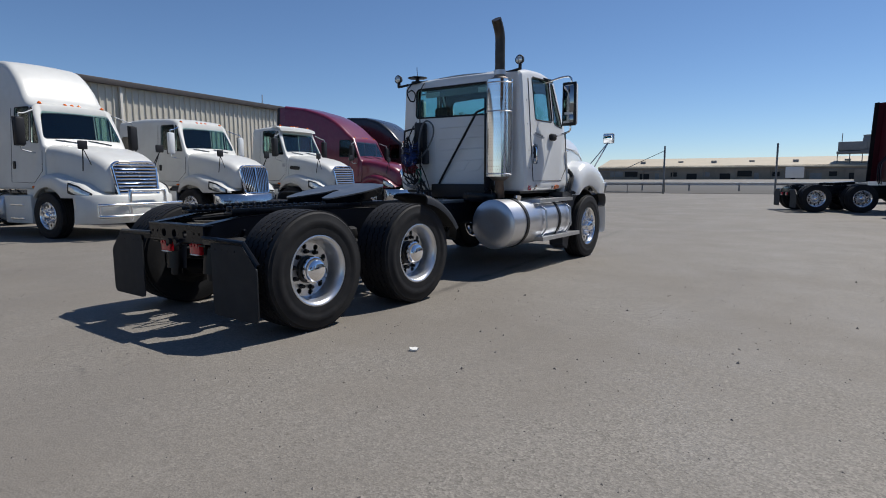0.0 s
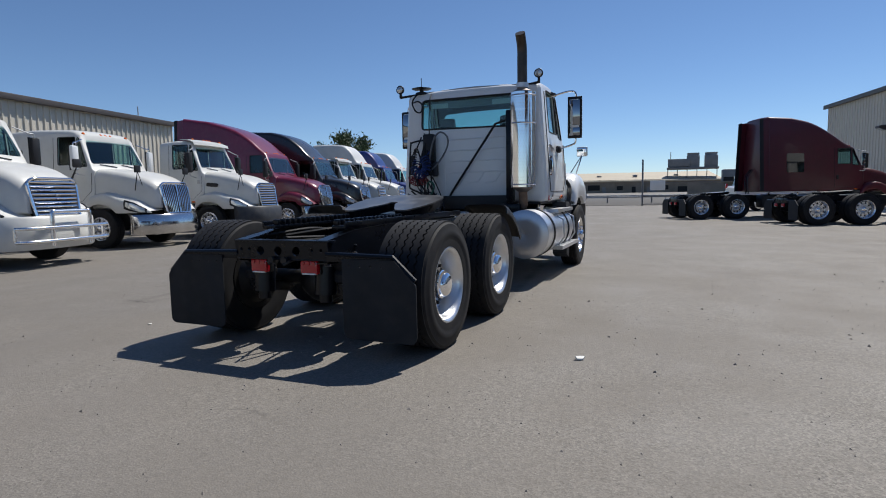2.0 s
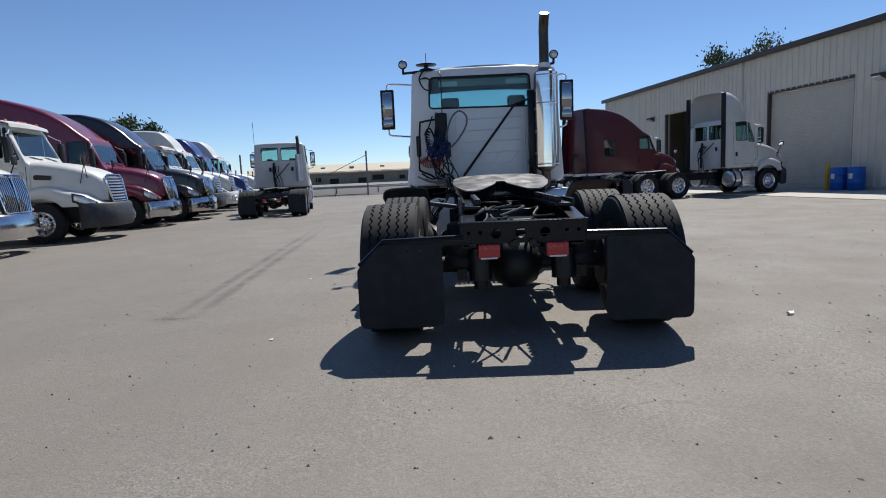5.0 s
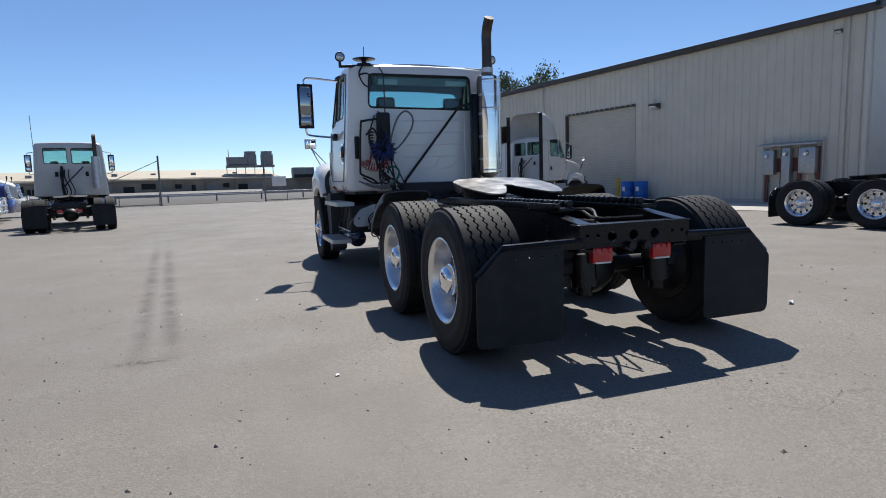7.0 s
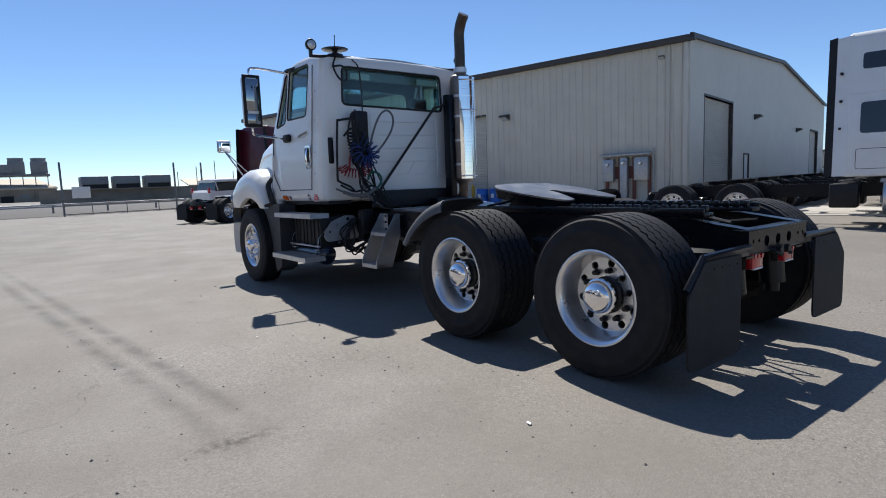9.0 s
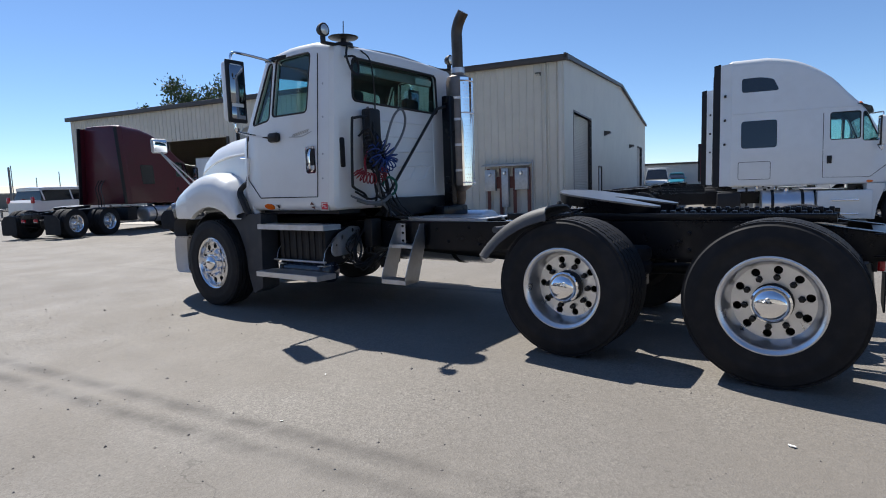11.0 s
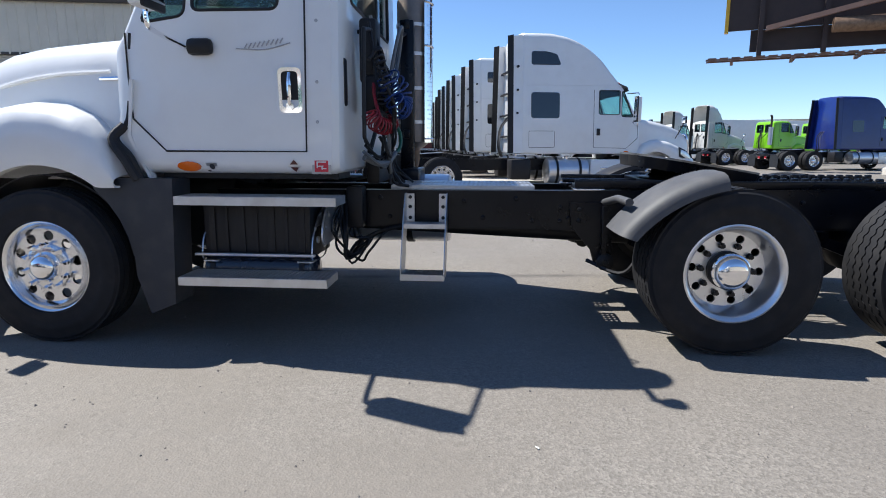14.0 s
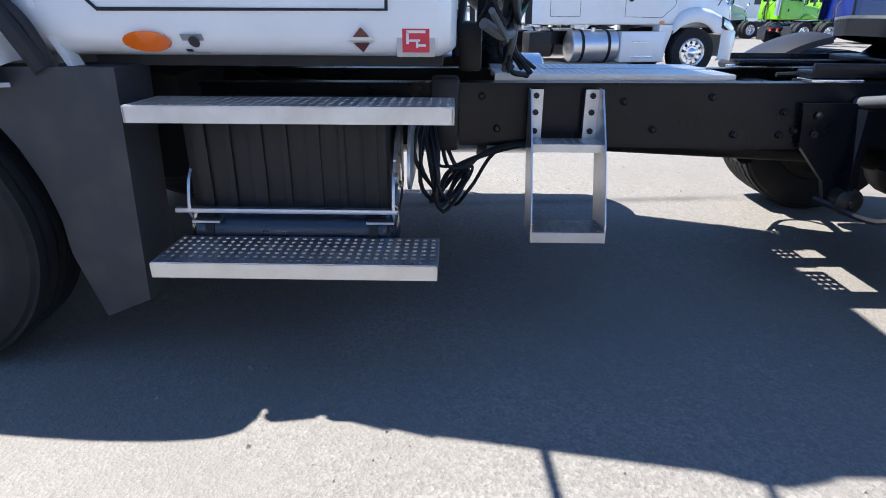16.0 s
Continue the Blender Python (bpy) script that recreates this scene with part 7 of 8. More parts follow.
for x, w in ((-0.50, 0.26), (0.46, 0.30)):
    bm = bmesh.new()
    box(bm, (x, BACK + 0.05, 2.485), (w, 0.02, 0.07), 0.01)
    part("window_visor", bm, WHITEPL, hero)
bm = bmesh.new()
box(bm, (0, BACK + 0.10, 2.50), (1.30, 0.03, 0.10), 0.02)
part("headliner_edge", bm, INTER, hero)
bm = bmesh.new()
box(bm, (0.0, BACK + 0.03, 1.13), (1.86, 0.05, 0.10), 0.02)
part("rear_sill", bm, PLASTIC, hero)

# visor over the windscreen, bonnet, fenders, nose
bm = bmesh.new()
strip(bm, [[(x, 4.62 + d - 0.10 * x * x, 2.68 + q) for x in [-0.9 + 0.18 * k for k in range(11)]] for d, q in ((0, 0.03), (0.14, 0.02), (0.30, -0.06))])
thicken(bm, 0.015)
part("sun_visor", bm, PLASTIC, hero, "dark windscreen visor")
hood(hero, WHITE, F, [(-0.53, 1.02, 1.92), (-0.15, 0.96, 1.905), (0.26, 0.88, 1.885), (0.58, 0.82, 1.84), (0.90, 0.74, 1.74), (1.10, 0.65, 1.59), (1.22, 0.55, 1.38), (1.27, 0.48, 1.22)], 1.0, 0.05, 0.26)
for s in (-1, 1):
    fender(hero, WHITE, F + 0.03, s, x=1.255, top=1.51, nose=1.06)
    bm = bmesh.new()
    strip(bm, [[(s * x, y, z) for y, z in ((5.06, 1.64), (5.08, 1.45), (5.10, 1.30), (5.05, 1.16), (4.98, 1.02))] for x in (1.05, 1.11)])
    thicken(bm, 0.02)
    part("cowl_side", bm, WHITE, hero)
    bm = bmesh.new()
    tube(bm, [on_side(s, 5.06, 1.92, -0.01), (s * 1.06, 5.08, 1.66), (s * 1.09, 5.10, 1.40), (s * 1.13, 5.16, 1.28), (s * 1.15, 5.06, 1.16), (s * 1.14, 5.0, 1.0)], 0.016, 6, 5)
    tube(bm, [(s * 1.10, 5.12, 1.36), (s * 1.145, 5.18, 1.27), (s * 1.165, 5.10, 1.15), (s * 1.16, 5.03, 1.02)], 0.030, 8, 4)
    part("bonnet_seal", bm, SEAM, hero)
    bm = bmesh.new()
    tube(bm, [(s * 0.99, 5.25, 1.70), (s * 0.93, 5.66, 1.69), (s * 0.85, 6.06, 1.64), (s * 0.75, 6.46, 1.53), (s * 0.62, 6.74, 1.36)], 0.014, 6, 5)
    part("bonnet_crease", bm, WHITE, hero)
    bm = bmesh.new()
    tube(bm, [(s * 1.02, 5.18, 1.655), (s * 1.00, 5.32, 1.655)], 0.012, 6)
    part("bonnet_badge", bm, CHROME, hero, "small chrome bonnet badge")
    headlight(hero, s, F, x=0.97, y=0.96)
    mirror(hero, s, 1.47 if s < 0 else 1.33, 4.70 if s < 0 else 4.66, 2.265 if s < 0 else 2.29, 0.60, arm_in=(0.97, 2.60, 1.83), chrome=True, face=MIRRORD, shell=WHITE)
    bm = bmesh.new()
    box(bm, (s * 1.09, 4.60, 1.83), (0.07, 0.16, 0.10), 0.03)
    part("mirror_foot", bm, PLASTIC, hero)
    bm = bmesh.new()
    slab(bm, [(s * 0.97, 4.36, 2.67), (s * 0.97, 4.82, 2.67), (s * 1.03, 4.70, 2.66), (s * 1.055, 4.58, 2.655), (s * 1.03, 4.46, 2.66)], (0, 0, -0.03))
    part("window_deflector", bm, PLASTIC, hero)
    hood_mirror(hero, s, F, x=1.05 if s > 0 else 1.17, y=1.36 if s > 0 else 1.14, z=1.93 if s > 0 else 1.88, foot=(1.0, 0.78, 1.38), arm=GALV)
grille(hero, F, "v", y=1.32, z=(0.86, 1.36), lean=0.16, bars=15)
bumper(hero, PLASTIC, F, y=1.43, z=(0.74, 0.96), half=1.19, wrap=0.52, name="bumper_top")
bumper(hero, ALUP, F, y=1.44, z=(0.30, 0.75), half=1.19, wrap=0.52)
bm = bmesh.new()
box(bm, (0, F - 0.1, 0.74), (1.2, 1.3, 0.5), 0.1)
part("engine_bay", bm, SEAM, hero)
# wheel arch liners and the splash panels behind the front wheels
for s in (-1, 1):
    bm = bmesh.new()
    y, z = F + 0.045, 0.47
    ring = []
    for k in range(17):
        a = radians(14 + 152 * k / 16)
        ring.append([bm.verts.new((s * x, y + r * math.cos(a), z + r * math.sin(a))) for x, r in ((0.62, 0.575), (1.16, 0.575), (1.16, 0.583), (0.62, 0.583))])
    for p, q in zip(ring, ring[1:]):
        for k in range(4):
            bm.faces.new((p[k], p[(k + 1) % 4], q[(k + 1) % 4], q[k]))
    for p in (ring[0], ring[-1]):
        bm.faces.new(p)
    bmesh.ops.recalc_face_normals(bm, faces=bm.faces)
    part("arch_liner", bm, PLASTIC, hero, "black wheel arch liner")
    bm = bmesh.new()
    slab(bm, [(s * 1.17, y, z) for y, z in ((4.80, 1.03), (5.34, 1.03), (5.32, 0.96), (5.24, 0.88), (5.17, 0.77), (5.12, 0.65), (5.09, 0.52), (5.085, 0.40), (5.05, 0.28), (5.01, 0.15), (4.84, 0.22), (4.83, 0.42))], (s * -0.22, 0, 0))
    part("splash_panel", bm, DARKPLAS, hero, "charcoal plastic splash panel")

# frame
for s in (-1, 1):
    bm = bmesh.new()
    side = [(-0.58, 0.70), (-0.58, 0.87), (-0.18, 0.925), (0.3, 0.94), (2.2, 0.915), (6.2, 0.90), (6.2, 0.66), (2.0, 0.64), (0.5, 0.66)]
    slab(bm, [(s * 0.415, y, z) for y, z in side], (s * 0.015, 0, 0))
    for top in (side[1:6], side[6:] + side[:1]):
        for (y0, z0), (y1, z1) in zip(top, top[1:]):
            slab(bm, [(s * 0.33, y0, z0 - 0.006), (s * 0.43, y0, z0 - 0.006), (s * 0.43, y0, z0 + 0.006), (s * 0.33, y0, z0 + 0.006)], (0, y1 - y0, z1 - z0))
    part("frame_rail", bm, CHASSIS, hero)
    for k, (y, z) in enumerate(((3.62, 0.86), (3.55, 0.72), (3.0, 0.84), (2.86, 0.72), (2.62, 0.86), (2.5, 0.70), (2.3, 0.80), (2.24, 0.72), (2.3, 0.70), (0.7, 0.78), (0.62, 0.72), (0.62, 0.85), (-0.2, 0.80), (-0.2, 0.74), (4.3, 0.80), (1.9, 0.82))):
        bm = bmesh.new()
        lathe(bm, [(0, 0.017), (0.010, 0.017), (0.014, 0.011), (0.02, 0.010), (0.021, 0.0001)], 8, "x")
        part("bolt", bm, CHASSIS, hero, at=Matrix.Translation((s * 0.43, y, z)) @ Matrix.Diagonal((s, 1, 1, 1)))
bm = bmesh.new()
plate(bm, [(-0.44, 0.725), (0.44, 0.725), (0.44, 0.865), (-0.44, 0.865)], [circle(x, 0.79, 0.036, 16) for x in (-0.19, -0.02, 0.15)] + [circle(x, 0.80, 0.014, 8) for x in (-0.38, -0.3, 0.3, 0.38)], 0.014, pose(0, -0.59, 0, 90))
box(bm, (0, -0.55, 0.868), (0.90, 0.10, 0.012), 0.003)
box(bm, (0, -0.55, 0.726), (0.88, 0.10, 0.012), 0.003)
part("rear_crossmember", bm, CHASSIS, hero, "drilled rear crossmember", smooth=25)
for y in (0.68, 2.15, 3.3):
    bm = bmesh.new()
    box(bm, (0, y, 0.79), (0.80, 0.10, 0.18), 0.012)
    part("crossmember", bm, CHASSIS, hero)
# unseen plates added across the frame so its shadow falls without gaps
for y0, y1, z in ((0.12, 0.52, 0.72), (1.55, 2.02, 0.72)):
    bm = bmesh.new()
    box(bm, (0, (y0 + y1) / 2, z), (0.80, y1 - y0, 0.05), 0.012)
    box(bm, (0, (y0 + y1) / 2, z + 0.06), (0.42, (y1 - y0) * 0.7, 0.09), 0.02)
    part("shadow_filler", bm, CHASSIS, hero)
for s in (-1, 1):
    bm = bmesh.new()
    tube(bm, [(s * 0.10, -0.57, 0.72), (s * 0.10, -0.62, 0.71), (s * 0.06, -0.64, 0.69)], 0.013, 6)
    cyl(bm, (s * 0.06, -0.61, 0.72), (s * 0.06, -0.64, 0.72), 0.028, 12)
    part("tow_fitting", bm, GREASE, hero)

# flaps and their hangers, tail lights
for s in (-1, 1):
    bm = bmesh.new()
    tube(bm, [(s * 0.42, -0.59, 0.775), (s * 0.98, -0.59, 0.765), (s * 1.155, -0.59, 0.60)], 0.019, 8)
    box(bm, (s * 0.70, -0.594, 0.745), (0.55, 0.012, 0.05), 0.003)
    part("flap_hanger", bm, CHASSIS, hero)
    flap(hero, s, -0.61, 0.57, 1.17, 0.745, 0.15)
    tail_light(hero, s * 0.24, -0.545, 0.665)
    bm = bmesh.new()
    box(bm, (s * 0.24, -0.54, 0.725), (0.12, 0.03, 0.03), 0.004)
    part("lamp_bracket", bm, CHASSIS, hero)
    # damper below
    bm = bmesh.new()
    cyl(bm, (s * 0.30, -0.44, 0.44), (s * 0.30, -0.42, 0.66), 0.085, 18)
    cyl(bm, (s * 0.30, -0.44, 0.38), (s * 0.30, -0.44, 0.45), 0.05, 14)
    part("damper", bm, CHASSIS, hero)

# axles, wheels
WX = 1.112
wheel(hero, "steer", WX, F + 0.045, 0.462, 12, split=True)
wheel(hero, "steer", -WX, F + 0.045, 0.462, 30, split=True)
for y, a in ((0.0, 7), (TAN, 21)):
    for s in (-1, 1):
        wheel(hero, "wide", s * 0.965, y, 0.488, a * s, split=True)
    axle(hero, y)
bm = bmesh.new()
cyl(bm, (-0.95, F + 0.045, 0.43), (0.95, F + 0.045, 0.43), 0.055, 12)
part("steer_axle", bm, GREASE, hero)
bm = bmesh.new()
cyl(bm, (0, 0.3, 0.53), (0, 1.2, 0.50), 0.05, 14)
cyl(bm, (0, 1.7, 0.53), (0, 4.6, 0.66), 0.06, 16)
part("drive_shaft", bm, GREASE, hero)
bm = bmesh.new()
lathe(bm, [(4.2, 0.10), (4.3, 0.17), (4.7, 0.2), (4.95, 0.28), (5.1, 0.3)], 20, "y", (0, 0, 0.70))
part("gearbox", bm, GREASE, hero)
for k in range(7):
    random.seed(40 + k)
    bm = bmesh.new()
    x, z = random.uniform(-0.3, 0.3), random.uniform(0.80, 0.93)
    pts = [(x + random.uniform(-0.12, 0.12), y, z + random.uniform(-0.05, 0.05)) for y in (-0.35, 0.1, 0.5, 0.95, 1.5, 2.2)]
    tube(bm, pts, 0.012, 6, 5)
    part("air_line", bm, GREASE, hero)
for s in (-1, 1):
    bm = bmesh.new()
    slab(bm, [(s * 0.435, y, z) for y, z in ((1.90, 0.84), (2.24, 0.84), (2.22, 0.66), (2.08, 0.50), (2.05, 0.40), (1.97, 0.36), (1.91, 0.40), (1.93, 0.56))], (s * 0.03, 0, 0))
    slab(bm, [(s * 0.465, y, z) for y, z in ((1.98, 0.82), (2.01, 0.82), (2.01, 0.46), (1.98, 0.46))], (s * 0.07, 0, 0))
    hg = part("spring_hanger", bm, CHASSIS, hero)
    bm = bmesh.new()
    lathe(bm, [(-0.05, 0.03), (-0.05, 0.062), (0.03, 0.062), (0.045, 0.045), (0.05, 0.022), (0.062, 0.018), (0.064, 0.0001)], 18, "x")
    part("bushing", bm, GREASE, hg, at=Matrix.Translation((s * 0.50, 1.98, 0.42)) @ Matrix.Diagonal((s, 1, 1, 1)))
    for y, z in ((2.17, 0.79), (2.17, 0.71), (1.96, 0.79), (1.96, 0.71)):
        bm = bmesh.new()
        lathe(bm, [(0, 0.017), (0.010, 0.017), (0.014, 0.011), (0.02, 0.010), (0.021, 0.0001)], 8, "x")
        part("bolt", bm, GREASE, hg, at=Matrix.Translation((s * 0.466, y, z)) @ Matrix.Diagonal((s, 1, 1, 1)))
    bm = bmesh.new()
    tube(bm, [(s * 0.46, 2.1, 0.42), (s * 0.62, 1.9, 0.36), (s * 0.66, 1.8, 0.46), (s * 0.55, 1.75, 0.56)], 0.014, 6, 6)
    part("brake_hose", bm, PLASTIC, hero)

# sliding coupling
for s in (-1, 1):
    bm = bmesh.new()
    box(bm, (s * 0.345, 0.95, 0.955), (0.13, 2.5, 0.03), 0.006)
    box(bm, (s * 0.405, 0.95, 0.975), (0.02, 2.5, 0.05), 0.004)
    part("slide_rail", bm, CHASSIS, hero)
    for k in range(17):
        bm = bmesh.new()
        box(bm, (s * 0.30, -0.25 + 0.073 * k, 0.992), (0.05, 0.036, 0.05), 0.007)
        part("rack_tooth", bm, CHASSIS, hero)
fifth_wheel(hero, 1.32, 1.115, 9.0, lng=0.88)
bm = bmesh.new()
box(bm, (0, 1.42, 0.985), (0.78, 0.5, 0.03), 0.008)
part("slide_base", bm, CHASSIS, hero)
# bright plates on the frame
for x0, x1 in ((-0.31, -0.03), (0.03, 0.31)):
    holes = [circle(x0 + 0.038 + 0.051 * j, 2.51 + 0.036 * k, 0.0125, 6) for j in range(5) for k in range(29)]
    bm = bmesh.new()
    plate(bm, [(x0, 2.48), (x1, 2.48), (x1, 3.56), (x0, 3.56)], holes, 0.006, pose(0, 0, 0.94))
    for x in (x0, x1):
        box(bm, (x, 3.02, 0.925), (0.006, 1.08, 0.03))
    part("deck_plate", bm, ALUD, hero, "perforated aluminium deck plank", smooth=20)
for s in (-1, 1):
    bm = bmesh.new()
    box(bm, (s * 0.37, 2.1, 0.93), (0.12, 0.22, 0.012), 0.002)
    part("top_plate", bm, ALU, hero)

# quarter fenders before the first drive wheels
for s in (-1, 1):
    quarter_fender(hero, s, TAN, 0.60, 18, 80, 0.74, 1.22, GREYPLAS if s < 0 else PLASTIC)
    bm = bmesh.new()
    tube(bm, [(s * 0.43, 1.99, 0.84), (s * 0.78, 1.97, 0.90), (s * 1.05, 1.96, 0.90)], 0.026, 10)
    part("fender_arm", bm, GREYPLAS if s < 0 else PLASTIC, hero)

# right side: fuel tank with steps
tank(hero, 1, 3.18, 4.92, 0.93, 0.64, 0.325)
step_board(hero, 1, 1.02, 1.22, 3.95, 5.05, 0.945)
step_board(hero, 1, 1.06, 1.28, 3.95, 5.20, 0.42, 0.05)
for y in (4.05, 4.85):
    bm = bmesh.new()
    tube(bm, [(1.05, y, 0.93), (1.27, y, 0.80), (1.29, y, 0.55), (1.20, y, 0.42)], 0.014, 6)
    part("step_bracket", bm, ALUD, hero)

# left side: steps, battery box, brackets
step_board(hero, -1, 1.03, 1.255, 3.74, 4.75, 0.925, 0.05)
step_board(hero, -1, 1.08, 1.325, 3.79, 4.72, 0.435, 0.05)
bm = bmesh.new()
box(bm, (-0.80, 4.33, 0.69), (0.46, 0.72, 0.38), 0.02)
bb = part("battery_box", bm, PLASTIC, hero, "ribbed charcoal battery box")
for k in range(7):
    bm = bmesh.new()
    box(bm, (-1.035, 4.03 + 0.10 * k, 0.69), (0.012, 0.025 if k % 2 else 0.05, 0.36), 0.003)
    part("box_rib", bm, PLASTIC, bb)
bm = bmesh.new()
lathe(bm, [(3.94, 0.0001), (3.95, 0.08), (3.98, 0.112), (4.68, 0.112), (4.71, 0.08), (4.72, 0.0001)], 28, "y", (-0.95, 0, 0.425))
tk = part("air_tank", bm, TANKB, hero, "glossy blue-black air tank")
for y in (4.03, 4.63):
    bm = bmesh.new()
    lathe(bm, [(y - 0.016, 0.110), (y - 0.016, 0.117), (y + 0.016, 0.117), (y + 0.016, 0.110)], 28, "y", (-0.95, 0, 0.425), close=True)
    part("strap", bm, PLASTIC, tk)
for y, d in ((3.95, 1), (4.68, -1)):
    bm = bmesh.new()
    loop = roundpoly([(-0.70, 0.86), (-0.92, 0.78), (-1.06, 0.64), (-1.09, 0.53), (-1.06, 0.49), (-0.80, 0.49), (-0.70, 0.56)], 0.03, 3)
    plate(bm, [tuple(p) for p in loop], [circle(-0.82, 0.72, 0.020), circle(-0.94, 0.62, 0.024), circle(-0.80, 0.56, 0.016), circle(-0.99, 0.70, 0.012)], 0.010, pose(0, y, 0, 90))
    box(bm, (-1.00, y + d * 0.05, 0.492), (0.16, 0.10, 0.008))
    part("step_bracket", bm, ALUD, hero, "drilled aluminium step bracket", smooth=25)
bm = bmesh.new()
box(bm, (-1.07, 4.335, 0.535), (0.03, 0.80, 0.018), 0.004)
part("step_bar", bm, ALUD, hero)
bm = bmesh.new()
plate(bm, [tuple(p) for p in roundpoly([(-0.60, 0.87), (-0.74, 0.885), (-0.80, 0.86), (-0.92, 0.82), (-1.00, 0.72), (-1.02, 0.64), (-0.98, 0.585), (-0.55, 0.60), (-0.58, 0.72)], 0.03, 3)], [circle(-0.86, 0.78, 0.02), circle(-0.70, 0.84, 0.022), circle(-0.94, 0.70, 0.014)], 0.012, pose(0, 3.90, 0, 90))
part("box_end_plate", bm, ALUD, hero, "drilled bright end plate", smooth=25)
for k in range(8):
    random.seed(70 + k)
    bm = bmesh.new()
    q = lambda a: random.uniform(-a, a)
    pts = [(-0.62 + q(0.06), 3.86 + q(0.03), 0.84), (-0.74 + q(0.08), 3.84 + q(0.05), 0.62 + q(0.07)), (-0.70 + q(0.12), 3.78 + q(0.06), 0.45 + q(0.06)), (-0.56 + q(0.06), 3.70 + q(0.05), 0.54 + q(0.05))]
    if k % 3:
        pts += [(-0.47, 3.50 + q(0.06), 0.645), (-0.44, 3.25 + q(0.12), 0.655)]
    else:
        pts += [(-0.60 + q(0.05), 3.78 + q(0.05), 0.60), (-0.50, 3.80, 0.72)]
    tube(bm, pts, random.choice((0.007, 0.009, 0.012)), 6, 6)
    part("cable", bm, PLASTIC, hero)

# left side: two-step ladder on the frame
for y in (3.12, 3.42):
    bm = bmesh.new()
    loop = [(-0.435, 0.90), (-0.50, 0.90), (-0.62, 0.71), (-0.76, 0.40), (-0.765, 0.32), (-0.56, 0.32), (-0.46, 0.60), (-0.435, 0.66)]
    plate(bm, loop, [], 0.006, pose(-0.045, y, 0, 90))
    box(bm, (-0.483, y + (0.03 if y < 3.2 else -0.03), 0.79), (0.006, 0.06, 0.21))
    ld = part("ladder_side", bm, ALUD, hero, "bent aluminium ladder side", smooth=20)
    for z in (0.87, 0.80, 0.72):
        bm = bmesh.new()
        lathe(bm, [(0, 0.013), (-0.01, 0.013), (-0.012, 0.0001)], 8, "x", (-0.486, y + (0.03 if y < 3.2 else -0.03), z))
        part("bolt", bm, GREASE, ld)
step_board(hero, -1, 0.515, 0.645, 3.12, 3.42, 0.69, 0.03)
step_board(hero, -1, 0.645, 0.805, 3.12, 3.42, 0.36, 0.04)

for y in (3.15, 3.39):
    bm = bmesh.new()
    box(bm, (-0.455, y, 0.80), (0.055, 0.05, 0.16), 0.004)
    part("ladder_spacer", bm, CHASSIS, hero)

# exhaust: muffler behind the cab, perforated shield, pipe and stack
MX, MY = 0.82, 3.53
bm = bmesh.new()
lathe(bm, [(1.20, 0.06), (1.24, 0.12), (1.27, 0.145), (2.50, 0.145), (2.55, 0.13), (2.58, 0.075), (2.66, 0.072), (2.66, 0.062)], 32, "z", (MX, MY, 0))
mf = part("muffler", bm, ALUZ, hero, "dull aluminised muffler")
for z in (1.45, 1.75, 2.05, 2.3):
    bm = bmesh.new()
    lathe(bm, [(z - 0.015, 0.146), (z - 0.015, 0.152), (z + 0.015, 0.152), (z + 0.015, 0.146)], 32, "z", (MX, MY, 0), close=True)
    part("band", bm, ALUD, mf)
# shield: a curved sheet with rows of real holes
SR, na, nz = 0.178, 34, 62
bm = bmesh.new()
grid = {}
a0, a1 = radians(-138), radians(42)
for i in range(na + 1):
    for j in range(nz + 1):
        a = a0 + (a1 - a0) * i / na
        grid[i, j] = bm.verts.new((MX + SR * math.cos(a), MY + SR * math.sin(a), 1.265 + 1.265 * j / nz))
for i in range(na):
    for j in range(nz):
        edge = i < 2 or i > na - 3 or j < 2 or j > nz - 3
        q = [grid[i, j], grid[i + 1, j], grid[i + 1, j + 1], grid[i, j + 1]]
        if edge or (i + (j // 2) % 2) % 2 == 0 or j % 2:
            bm.faces.new(q)
        else:
            c = sum((v.co for v in q), Vector()) / 4
            iv = [bm.verts.new(c + (v.co - c) * 0.62) for v in q]
            for k in range(4):
                bm.faces.new((q[k], q[(k + 1) % 4], iv[(k + 1) % 4], iv[k]))
part("heat_shield", bm, CHROME, hero, "perforated chrome heat shield", smooth=60)
for z in (1.30, 2.12, 2.49):
    bm = bmesh.new()
    tube(bm, [(MX + (SR + 0.004) * math.cos(a), MY + (SR + 0.004) * math.sin(a), z) for a in (a0 + (a1 - a0) * k / 20 for k in range(21))], 0.008, 5)
    part("shield_band", bm, ALU, hero)
bm = bmesh.new()
tube(bm, [(MX, MY, 2.56), (MX, MY, 2.95), (MX, MY, 3.08), (MX, MY - 0.035, 3.19), (MX, MY - 0.10, 3.29)], 0.066, 20, 4)
part("tail_pipe", bm, STACK, hero, "dark curved exhaust pipe")
bm = bmesh.new()
lathe(bm, [(2.60, 0.07), (2.60, 0.082), (2.66, 0.082), (2.66, 0.07)], 24, "z", (MX, MY, 0), close=True)
part("clamp", bm, ALUD, hero)
bm = bmesh.new()
tube(bm, [(MX, MY, 1.22), (MX, MY + 0.02, 1.05), (MX - 0.05, MY + 0.14, 0.92), (MX - 0.2, MY + 0.5, 0.86)], 0.06, 14, 5)
part("exhaust_pipe", bm, RUST, hero)
bm = bmesh.new()
box(bm, (0.64, 3.56, 1.62), (0.10, 0.12, 1.40), 0.012)
box(bm, (0.70, 3.56, 2.28), (0.24, 0.06, 0.08), 0.01)
